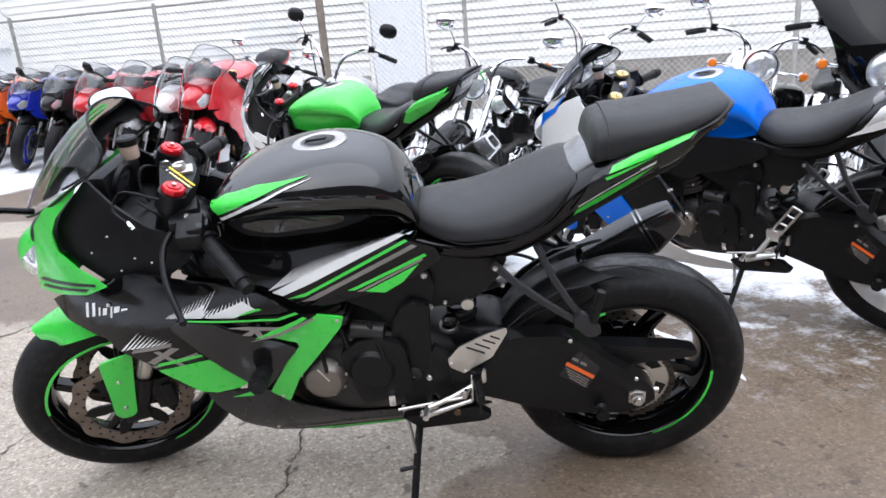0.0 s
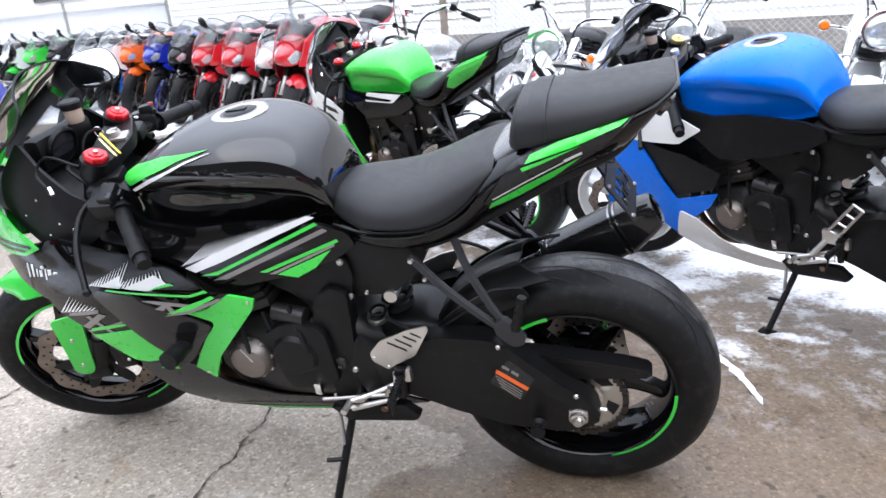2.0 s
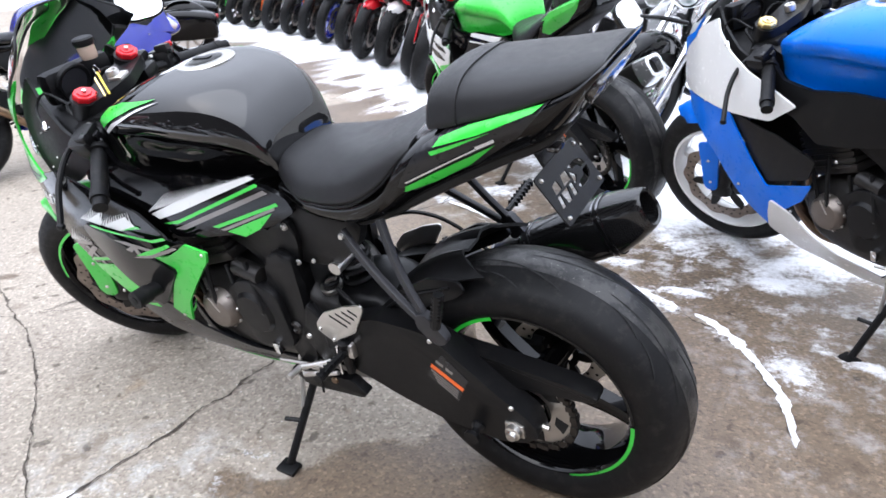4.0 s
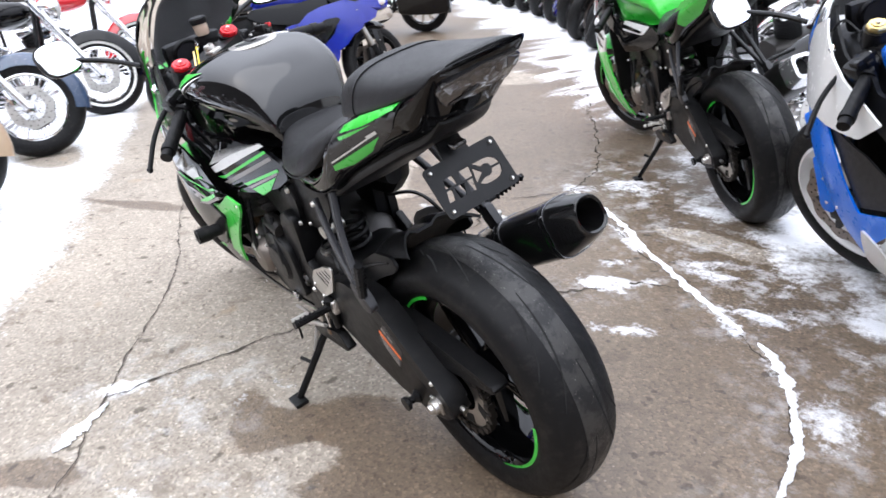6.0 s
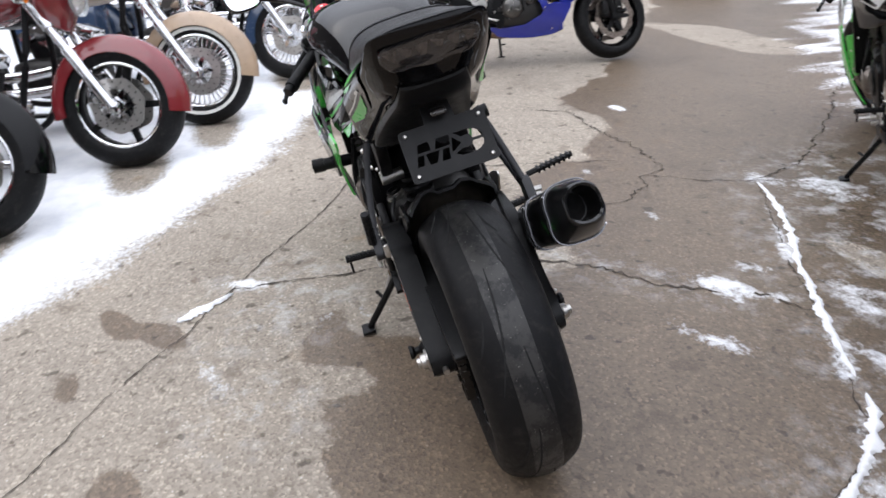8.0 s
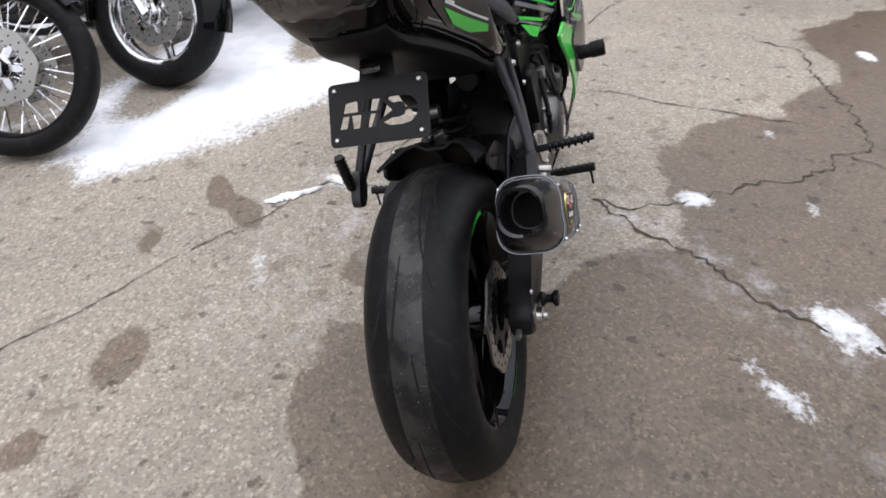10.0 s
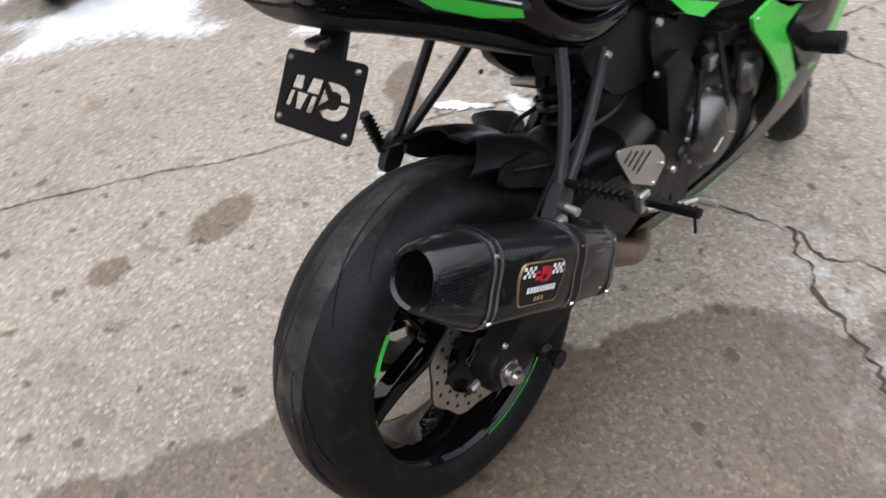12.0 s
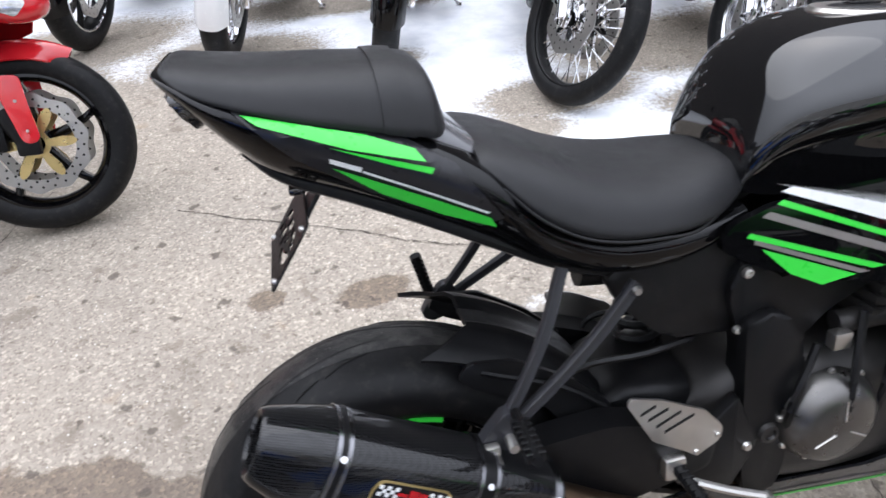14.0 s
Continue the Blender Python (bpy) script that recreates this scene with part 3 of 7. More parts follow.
def sport_bike(m, label, group, steer=22.0, full=False):
    bike = thing("sport_motorcycle", m, label, "motorcycle", group)
    S = steering(steer)
    # wheels
    rx = Matrix.Translation((0, 0, 0.313))
    rear = sport_wheel("rear_wheel", bike, rx, 0.315, 0.18, BLACK, DECALG, False)
    brake_disc("rear_disc", bike, rx, 0.11, -0.085, 8, 0.66, STEEL)
    teeth = annulus(0.055, lambda a: 0.108 + 0.004 * math.sin(43 * a), 0.092, 0.098, 172)
    webs = join(teeth)
    spr = part("sprocket", moved(webs, rx), STEEL, bike, "steel rear chain sprocket")
    # dark plates on the sprocket, painted as its shaded openings
    slots = []
    for k in range(6):
        a = 2 * math.pi * k / 6 + 0.2
        slots.append(prism([(0.066 * math.cos(a + d) * f, 0.066 * math.sin(a + d) * f) for d, f in ((-0.2, 1.0), (0.2, 1.0), (0.33, 1.38), (-0.05, 1.42))], 0.0978, 0.0986, 0))
    part("sprocket_slot", moved(join(*slots), rx), GROOVE, spr, kind="stuff")
    fx = S @ Matrix.Translation((1.395, 0, 0.31))
    fw = sport_wheel("front_wheel", bike, fx, 0.30, 0.12, BLACK, DECALG, True)
    for s in (1, -1):
        brake_disc("front_disc", bike, fx, 0.162, s * 0.070, 10, 0.74)
    part("rear_caliper", join(block(0.075, -0.088, 0.300, 0.075, 0.040, 0.055, 0.010), block(0.075, -0.112, 0.300, 0.05, 0.016, 0.035, 0.006)), SATIN, bike, "black rear brake caliper")
    # fork
    for s in (1, -1):
        top, foot = Vector((1.106, s * 0.104, 0.945)), Vector((1.372, s * 0.104, 0.33))
        d = (foot - top)
        leg = part("fork_leg", moved(rod(top, top + d * 0.62, 0.027, 16), S), SATIN, bike, "black upper fork tube")
        part("fork_tube", moved(rod(top + d * 0.60, top + d * 0.86, 0.021, 16), S), STEEL, leg, "polished inner fork tube")
        low = join(rod(top + d * 0.84, foot, 0.030, 14, 0.026), block(1.385, s * 0.104, 0.31, 0.07, 0.035, 0.06, 0.01))
        part("fork_foot", moved(low, S), SATIN, leg)
        cap = lathe([(0.0, 0.010), (0.016, 0.010), (0.0175, 0.007), (0.0245, 0.007), (0.0275, 0.003), (0.0275, -0.006), (0.0, -0.006)], 8)
        cap = moved(cap, Matrix.Translation(top + Vector((-0.006, 0, 0.014))) @ Matrix.Rotation(radians(90 - CASTER), 4, "Y") @ Matrix.Rotation(radians(90), 4, "Z"))
        part("fork_cap", moved(cap, S), RED, leg, "red anodised fork cap", role="cap")
        knob = rod(top + Vector((-0.009, 0, 0.022)), top + Vector((-0.0115, 0, 0.0275)), 0.0055, 6)
        part("fork_boss", moved(rod(top - AXIS * 0.034, top + AXIS * 0.008, 0.034, 22, 0.033), S), SATIN, leg)
        part("cap_screw", moved(knob, S), ALU, leg)
        cal = join(block(1.30, s * 0.096, 0.355, 0.055, 0.042, 0.115, 0.012), block(1.285, s * 0.118, 0.355, 0.03, 0.02, 0.08, 0.008))
        part("brake_caliper", moved(cal, S), SATIN, bike, "black radial brake caliper")
    clamp = join(prism(rounded([(1.045, 0), (1.07, -0.11), (1.09, -0.135), (1.13, -0.125), (1.135, -0.05), (1.135, 0.05), (1.13, 0.125), (1.09, 0.135), (1.07, 0.11)], 0.02), -0.014, 0.014, 0.003))
    clamp = moved(clamp, Matrix.Translation((0, 0, 0.93)) @ Matrix.Rotation(radians(90), 4, "X"))
    part("triple_clamp", moved(clamp, S), SATIN, bike, "black top triple clamp")
    nut = lathe([(0.0, 0.016), (0.006, 0.016), (0.008, 0.020), (0.014, 0.020), (0.0165, 0.014), (0.0165, 0.0)], 20)
    part("stem_nut", moved(nut, S @ Matrix.Translation((1.085, 0, 0.945)) @ Matrix.Rotation(radians(90), 4, "X")), ALU, bike)
    # front mudguard
    fend = []
    for k in range(15):
        a = radians(60 + 92 * k / 14)
        r = 0.330
        wv = (0.080 - 0.030 * abs(k / 14 - 0.45) ** 1.5) * (1 - 0.6 * max(0.0, 1 - k / 3.0) ** 2)
        row = []
        for j in range(13):
            u = -1 + 2 * j / 12
            rr = r - 0.060 * abs(u) ** 2.4
            row.append((1.395 + rr * math.cos(a), u * wv, 0.31 + rr * math.sin(a)))
        fend.append(row)
    shell = [row + [(1.395 + (x - 1.395) * 0.982, y * 0.95, 0.31 + (z - 0.31) * 0.982) for x, y, z in row[::-1]] for row in fend]
    guard = part("front_mudguard", moved(skin(shell), S), GREEN, bike, "bright green front mudguard", role="fender", sharp=0.9)
    for s in (1, -1):
        flap = prism(rounded([(1.325, 0.54), (1.412, 0.53), (1.420, 0.42), (1.430, 0.335), (1.408, 0.318), (1.378, 0.325), (1.356, 0.42)], 0.015), s * 0.128, s * 0.136, 0.003)
        part("mudguard_flap", moved(flap, S), GREEN, guard, role="fender")
        for x, z in ((1.385, 0.455), (1.398, 0.36)):
            part("bolt", moved(lathe([(0.0, s * 0.004), (0.004, s * 0.004), (0.0055, 0.0)], 10, (x, s * 0.136, z)), S), ALU, guard)
    # tank
    rings = []
    for x, zb, zs, zt, w, q in spline([(1.005, 0.850, 0.868, 0.885, 0.085, 0.95), (0.985, 0.815, 0.885, 0.915, 0.132, 0.93), (0.94, 0.790, 0.905, 0.946, 0.160, 0.86), (0.87, 0.778, 0.918, 0.975, 0.176, 0.80), (0.79, 0.772, 0.925, 0.995, 0.180, 0.74), (0.71, 0.770, 0.922, 1.0, 0.178, 0.69), (0.64, 0.772, 0.912, 0.991, 0.163, 0.64), (0.59, 0.776, 0.900, 0.972, 0.146, 0.64), (0.552, 0.782, 0.880, 0.940, 0.126, 0.70), (0.520, 0.790, 0.842, 0.882, 0.106, 0.80), (0.507, 0.795, 0.815, 0.832, 0.092, 0.92)], 5):
        half = spline([(0.0, zt), (w * 0.45, zt - 0.004), (w * 0.78, zt - 0.30 * (zt - zs)), (w * 0.985, zs + 0.012), (w * 0.97, zs - 0.022), (w * (0.5 + 0.5 * q), zs - 0.35 * (zs - zb)), (w * q, zb + 0.02), (w * q, zb)], 4)
        rings.append([(x, y, z) for y, z in half] + [(x, -y, z) for y, z in half[:0:-1]])
    tank = part("fuel_tank", skin(rings), TANKPAINT, bike, "gloss black fuel tank", role="tank", sharp=1.2)
    ring = lathe([(0.040, 0.004), (0.046, 0.006), (0.062, 0.005), (0.067, 0.0), (0.067, -0.012)], 36)
    lid = join(lathe([(0.0, 0.007), (0.020, 0.008), (0.036, 0.006), (0.041, 0.002)], 30), block(0.006, 0.009, 0.0, 0.05, 0.004, 0.016, 0.003))
    capm = Matrix.Translation((0.735, 0, 0.994)) @ Matrix.Rotation(radians(4), 4, "Y") @ Matrix.Rotation(radians(90), 4, "X")
    cap = part("fuel_cap", moved(ring, capm), STEEL, bike, "silver fuel filler ring with black lid")
    part("cap_lid", moved(lid, capm), SATIN, cap)
    tank_surf = {s: on(tank, 0.0045, s) for s in (1, -1)}
    # rider seat
    seat = part("rider_seat", cushion([(0.528, 0.806, 0.822, 0.070), (0.512, 0.796, 0.838, 0.094), (0.47, 0.784, 0.841, 0.122), (0.42, 0.782, 0.840, 0.146), (0.36, 0.788, 0.847, 0.162), (0.30, 0.798, 0.866, 0.170), (0.25, 0.814, 0.890, 0.168), (0.205, 0.842, 0.910, 0.156), (0.168, 0.880, 0.920, 0.138), (0.148, 0.903, 0.919, 0.120)]), LEATHER, bike, "black vinyl rider seat", sharp=0.9)
    part("seat_seam", tube([(0.50, 0.098, 0.790), (0.42, 0.1475, 0.780), (0.36, 0.1635, 0.786), (0.30, 0.1715, 0.796), (0.25, 0.1695, 0.812), (0.205, 0.1575, 0.840), (0.168, 0.1395, 0.878)], 0.0022, 6), PLASTIC, seat)
    part("seat_seam", tube([(0.50, -0.098, 0.790), (0.42, -0.1475, 0.780), (0.36, -0.1635, 0.786), (0.30, -0.1715, 0.796), (0.25, -0.1695, 0.812), (0.205, -0.1575, 0.840), (0.168, -0.1395, 0.878)], 0.0022, 6), PLASTIC, seat)
    pill = part("passenger_seat", cushion([(0.116, 0.946, 0.978, 0.096), (0.108, 0.942, 1.008, 0.110), (0.088, 0.946, 1.022, 0.118), (0.0, 0.970, 1.033, 0.121), (-0.08, 0.994, 1.040, 0.115), (-0.14, 1.016, 1.049, 0.102), (-0.172, 1.034, 1.054, 0.088), (-0.182, 1.044, 1.052, 0.074)]), LEATHER, bike, "black vinyl passenger seat pad", sharp=0.9)
    part("grab_strap", cushion([(0.078, 0.947, 1.0275, 0.1205), (0.062, 0.952, 1.0300, 0.1215), (0.044, 0.957, 1.0310, 0.1222)]), LEATHER, pill, "stitched grab strap across the pad")
    # tail
    tail = part("tail_cowl", loft([(-0.188, 1.041, 1.050, 0.080, -0.12), (-0.179, 1.026, 1.047, 0.086, -0.22), (-0.15, 0.984, 1.028, 0.080, -0.50), (-0.12, 0.942, 1.017, 0.076, -0.70), (-0.08, 0.906, 1.004, 0.081, -0.70), (0.0, 0.868, 0.982, 0.092, -0.60), (0.08, 0.828, 0.952, 0.103, -0.54), (0.16, 0.786, 0.905, 0.118, -0.43), (0.22, 0.750, 0.838, 0.126, -0.26), (0.30, 0.716, 0.796, 0.130, -0.12), (0.38, 0.706, 0.780, 0.126, -0.06), (0.46, 0.715, 0.776, 0.115, -0.04), (0.52, 0.745, 0.780, 0.100, 0.0)], 40, 5, 3.0), BLACK, bike, "gloss black tail cowl", role="tail")
    # black panel whose pale grey sky sheen is put into the colour
    part("seat_hump", loft([(0.20, 0.86, 0.890, 0.085), (0.16, 0.87, 0.918, 0.10), (0.11, 0.90, 0.955, 0.105), (0.05, 0.93, 0.965, 0.10)], 24, 4, 3.0, 0.1), HUMP, bike)
    for s in (1, -1):
        ts = on(tail, 0.0040, s)
        part("tail_patch", sheet([(-0.115, 1.005), (0.06, 0.953), (0.115, 0.918), (0.165, 0.845), (0.14, 0.832), (0.02, 0.888), (-0.06, 0.945)], ts, 0.0006, 0.012, s), GREY, tail, "charcoal tail side panel", role="tail2")
        t2 = on(tail, 0.0062, s)
        part("tail_stripe", sheet([(-0.105, 1.0), (0.02, 0.962), (0.072, 0.940), (0.082, 0.926), (0.0, 0.951), (-0.09, 0.988)], t2, 0.0008, 0.012, s), DECALG, tail, "bright green tail stripe", role="decal")
        part("tail_stripe", sheet([(-0.02, 0.955), (0.09, 0.918), (0.086, 0.912), (0.05, 0.925)], t2, 0.0008, 0.012, s), DECALG, tail, role="decal")
        part("tail_stripe", sheet([(-0.020, 0.929), (0.06, 0.890), (0.150, 0.846), (0.157, 0.832), (0.10, 0.851), (0.03, 0.888)], t2, 0.0008, 0.012, s), DECALG, tail, role="decal")
        part("tail_line", sheet([(0.012, 0.923), (0.148, 0.8555), (0.146, 0.853), (0.012, 0.920)], t2, 0.0008, 0.012, s), DECALW, tail, "white tail line", role="decal")
        part("tail_tag", sheet([(-0.022, 0.942), (0.012, 0.927), (0.010, 0.921), (-0.022, 0.936)], t2, 0.0008, 0.012, s), DECALW, tail, "small white tag", role="decal")
    lamp = prism(rounded([(-0.086, 0.016), (-0.076, -0.008), (-0.056, -0.022), (-0.036, -0.016), (0.0, -0.024), (0.036, -0.016), (0.056, -0.022), (0.076, -0.008), (0.086, 0.016), (0.080, 0.030), (0.0, 0.036), (-0.080, 0.030)], 0.008), -0.006, 0.006, 0.004)
    lampm = Matrix.Translation((-0.1615, 0, 0.999)) @ Matrix.Rotation(radians(-30), 4, "Y") @ Matrix.Rotation(radians(90), 4, "Z")
    lens = part("tail_light", moved(lamp, lampm), SMOKE, tail, "smoked clear tail light")
    for k in range(6):
        x = -0.065 + 0.026 * k
        part("lamp_facet", moved(prism([(x - 0.010, 0.020 + 0.006 * (k % 2)), (x + 0.012, 0.028 - 0.004 * (k % 2)), (x + 0.004, 0.002 + 0.005 * (k % 3)), (x - 0.006, 0.008 - 0.006 * (k % 2))], 0.006, 0.0066, 0), lampm), FACET, lens)
    part("tail_keel", loft([(-0.118, 0.936, 0.960, 0.060), (-0.08, 0.898, 0.930, 0.070), (0.0, 0.860, 0.892, 0.082), (0.08, 0.820, 0.854, 0.094), (0.16, 0.778, 0.812, 0.106), (0.24, 0.734, 0.772, 0.112), (0.32, 0.704, 0.742, 0.110), (0.40, 0.70, 0.73, 0.095)], 24, 4, 3.4), PLASTIC, tail, "matt black under-tail tray")
    # under tail and plate
    part("undertray", loft([(0.10, 0.815, 0.84, 0.05), (0.18, 0.765, 0.80, 0.06), (0.26, 0.725, 0.77, 0.07), (0.36, 0.70, 0.74, 0.075)], 20, 4, 3.2), PLASTIC, bike)
    plate_holder(bike)
    # swingarm
    armout = rounded([(0.47, 0.44), (0.40, 0.475), (0.30, 0.515), (0.20, 0.515), (0.16, 0.508), (0.03, 0.398), (-0.035, 0.352), (-0.055, 0.318), (-0.045, 0.288), (0.03, 0.262), (0.16, 0.268), (0.28, 0.300), (0.36, 0.33), (0.46, 0.36)], 0.018)
    armright = rounded([(0.47, 0.44), (0.40, 0.475), (0.30, 0.505), (0.20, 0.500), (0.15, 0.485), (0.04, 0.385), (-0.03, 0.350), (-0.05, 0.318), (-0.042, 0.294), (0.02, 0.284), (0.12, 0.302), (0.24, 0.335), (0.34, 0.36), (0.46, 0.38)], 0.018)
    arm = part("swingarm", join(prism(armout, 0.105, 0.158, 0.010), prism(armright, -0.158, -0.112, 0.010), block(0.40, 0, 0.42, 0.10, 0.24, 0.085, 0.02)), SATIN, bike, "satin black twin-sided swingarm")
    part("swingarm_gusset", loft([(0.46, 0.40, 0.50, 0.09), (0.41, 0.42, 0.505, 0.095), (0.36, 0.43, 0.505, 0.09), (0.32, 0.44, 0.49, 0.08)], 20, 4, 3.4), SATIN, arm)
    for s in (1, -1):
        nutm = Matrix.Translation((-0.004, s * 0.158, 0.315))
        part("axle_nut", moved(join(lathe([(0.0, s * 0.026), (0.010, s * 0.026), (0.012, s * 0.018), (0.017, s * 0.016), (0.018, s * 0.004), (0.022, s * 0.003), (0.022, 0)], 14), block(0.0, s * 0.002, 0, 0.042, 0.008, 0.034, 0.003)), nutm), STEEL, arm, "bright axle nut and adjuster")
        part("adjuster", rod((-0.065, s * 0.130, 0.312), (-0.03, s * 0.130, 0.314), 0.007, 8), STEEL, arm)
        spool = lathe([(0.0, s * 0.036), (0.017, s * 0.036), (0.017, s * 0.028), (0.009, s * 0.022), (0.009, s * 0.012), (0.016, s * 0.004), (0.016, 0)], 16, (0.085, s * 0.158, 0.285))
        part("stand_spool", spool, SATIN, arm)
        part("arm_bolt", lathe([(0.0, s * 0.004), (0.004, s * 0.004), (0.006, 0)], 10, (0.165, s * 0.158, 0.498)), ALU, arm)
        part("arm_bolt", lathe([(0.0, s * 0.004), (0.004, s * 0.004), (0.006, 0)], 10, (0.0, s * 0.158, 0.372)), ALU, arm)
    stick = part("warning_sticker", prism([(0.143, 0.468), (0.090, 0.415), (0.124, 0.345), (0.192, 0.396)], 0.158, 0.1590, 0), GREY, arm, "grey warning sticker with orange bar")
    part("sticker_bar", prism([(0.172, 0.436), (0.103, 0.388), (0.108, 0.379), (0.177, 0.426)], 0.159, 0.1597, 0), ORANGE, stick)
    bars = [prism([(0.176 - 0.006 * i * 0.5, 0.419 - 0.010 * i), (0.118 + 0.002 * i, 0.376 - 0.007 * i), (0.119 + 0.002 * i, 0.373 - 0.007 * i), (0.177 - 0.003 * i, 0.416 - 0.010 * i)], 0.159, 0.1596, 0) for i in range(4)]
    bars += [prism([(0.158 - 0.02 * i, 0.450 - 0.014 * i), (0.143 - 0.02 * i, 0.440 - 0.014 * i), (0.146 - 0.02 * i, 0.433 - 0.014 * i), (0.161 - 0.02 * i, 0.443 - 0.014 * i)], 0.159, 0.1596, 0) for i in range(2)]
    part("sticker_print", join(*bars), DECALS, stick, kind="stuff")
    # chain
    links = []
    r0, r1 = 0.104, 0.036
    c0, c1 = (0.0, 0.313), (0.475, 0.385)
    for sgn in (1, -1):
        for k in range(32):
            u = (k + 0.5) / 32
            x = c0[0] + (c1[0] - c0[0]) * u
            z = c0[1] + (c1[1] - c0[1]) * u + sgn * (r0 + (r1 - r0) * u)
            links.append(block(x, 0.096, z, 0.0135, 0.020 if k % 2 else 0.013, 0.013, 0.0))
    for k in range(22):
        a = math.pi * 0.55 + math.pi * 0.95 * (k + 0.5) / 22
        links.append(block(c0[0] + r0 * 1.02 * math.cos(a), 0.096, c0[1] + r0 * 1.02 * math.sin(a), 0.0135, 0.020 if k % 2 else 0.013, 0.0135, 0.0))
    part("drive_chain", join(*links), CHAIN, bike, "dark oily drive chain", kind="stuff")
    guardp = rounded([(0.33, 0.455), (0.20, 0.452), (0.05, 0.442), (-0.10, 0.428), (-0.162, 0.414), (-0.160, 0.398), (-0.033, 0.384), (0.12, 0.378), (0.33, 0.40)], 0.012)
    part("chain_guard", prism(guardp, 0.070, 0.112, 0.008), PLASTIC, bike, "black plastic chain guard")
    # rear hugger
    hug = []
    for k in range(16):
        e = k / 15
        row = []
        for i in range(21):
            u = -1 + i / 10
            au = abs(u)
            a = radians(28 + 40 * e + 13 * e * e * au ** 3)
            rr = 0.374 - 0.018 * e - (0.066 - 0.040 * e) * au ** 3 + 0.005 * (0.35 < au < 0.62) - 0.007 * e * (au < 0.25)
            row.append((rr * math.cos(a), (0.108 - 0.010 * e) * u, 0.313 + rr * math.sin(a)))
        hug.append(row)
    hshell = [r + [(x * 0.985, y * 0.965, z - 0.006) for x, y, z in r[::-1]] for r in hug]
    hugger = part("hugger", skin(hshell), SATIN, bike, "black rear tyre hugger", sharp=0.5)
    for s in (1, -1):
        wing = rounded([(0.335, 0.44), (0.318, 0.505), (0.262, 0.560), (0.18, 0.612), (0.112, 0.622), (0.096, 0.600), (0.118, 0.580), (0.17, 0.552), (0.222, 0.520), (0.255, 0.47)], 0.008)
        part("hugger_side", prism(wing, s * 0.099, s * 0.107, 0.003), SATIN, hugger)
        part("hugger_rib", tube([(0.31, s * 0.109, 0.50), (0.24, s * 0.110, 0.555), (0.13, s * 0.106, 0.604)], 0.004, 6), SATIN, hugger)
    # main structure
    for s in (1, -1):
        plate = rounded([(0.495, 0.705), (0.535, 0.70), (0.56, 0.655), (0.66, 0.70), (0.80, 0.77), (0.98, 0.86), (1.06, 0.90), (1.09, 0.84), (1.04, 0.76), (0.90, 0.70), (0.74, 0.645), (0.650, 0.600), (0.602, 0.555), (0.590, 0.45), (0.585, 0.33), (0.566, 0.285), (0.532, 0.285), (0.515, 0.36), (0.515, 0.56), (0.485, 0.65)], 0.016)
        spar = part("frame_spar", prism(plate, s * 0.090, s * 0.128, 0.010), SATIN, bike, "satin black aluminium frame spar")
        for x, z, r in ((0.508, 0.690, 0.0075), (0.50, 0.60, 0.006), (0.565, 0.425, 0.014), (0.53, 0.35, 0.006), (0.555, 0.315, 0.005)):
            part("bolt", lathe([(0.0, s * 0.004), (r * 0.5, s * 0.004), (r * 0.6, s * 0.007), (r * 0.95, s * 0.006), (r * 1.15, 0)], 12, (x, s * 0.128, z)), ALU if r < 0.013 else CAST, spar)
        part("pivot_plate", prism(rounded([(0.500, 0.62), (0.560, 0.63), (0.604, 0.56), (0.596, 0.45), (0.590, 0.33), (0.570, 0.28), (0.530, 0.285), (0.515, 0.36), (0.508, 0.50)], 0.02), s * 0.126, s * 0.150, 0.010), SATIN, spar)
        part("pivot_bolt", lathe([(0.0, s * 0.004), (0.008, s * 0.004), (0.010, s * 0.008), (0.016, s * 0.007), (0.018, 0)], 14, (0.556, s * 0.150, 0.415)), CAST, spar)
        part("side_cover", prism(rounded([(0.545, 0.745), (0.36, 0.750), (0.305, 0.715), (0.335, 0.66), (0.40, 0.60), (0.505, 0.585)], 0.015), s * 0.085, s * 0.114, 0.008), PLASTIC, bike)
        # footpeg plate, hangers and pegs
        hanger = part("peg_hanger", join(strap([(0.240, s * 0.130, 0.755), (0.210, s * 0.152, 0.690), (0.176, s * 0.168, 0.632), (0.134, s * 0.182, 0.574)], (0.017, 0.015), 0.014), strap([(0.342, s * 0.132, 0.712), (0.285, s * 0.150, 0.662), (0.215, s * 0.168, 0.612), (0.138, s * 0.182, 0.562)], (0.019, 0.015), 0.014), prism(rounded([(0.158, 0.594), (0.138, 0.600), (0.112, 0.570), (0.094, 0.548), (0.104, 0.532), (0.128, 0.530), (0.162, 0.566)], 0.008), s * 0.172, s * 0.192, 0.004)), HANGER, bike, "satin dark grey passenger peg hanger")
        part("bolt", lathe([(0.0, s * 0.006), (0.005, s * 0.006), (0.007, 0)], 12, (0.338, s * 0.141, 0.706)), ALU, hanger)
        p0, p1 = (Vector((0.116, 0.190, 0.575)), Vector((0.098, 0.186, 0.655))) if s > 0 else (Vector((0.150, -0.190, 0.596)), Vector((0.142, -0.300, 0.614)))
        ridge = [rod(p0, p1, 0.010 if s > 0 else 0.007, 8)]
        for k in range(7):
            q = p0 + (p1 - p0) * (0.25 + 0.11 * k)
            ridge.append(block(q.x, q.y, q.z, 0.020 if s > 0 else 0.0235, 0.018 if s > 0 else 0.005, 0.004 if s > 0 else 0.013, 0.0015))
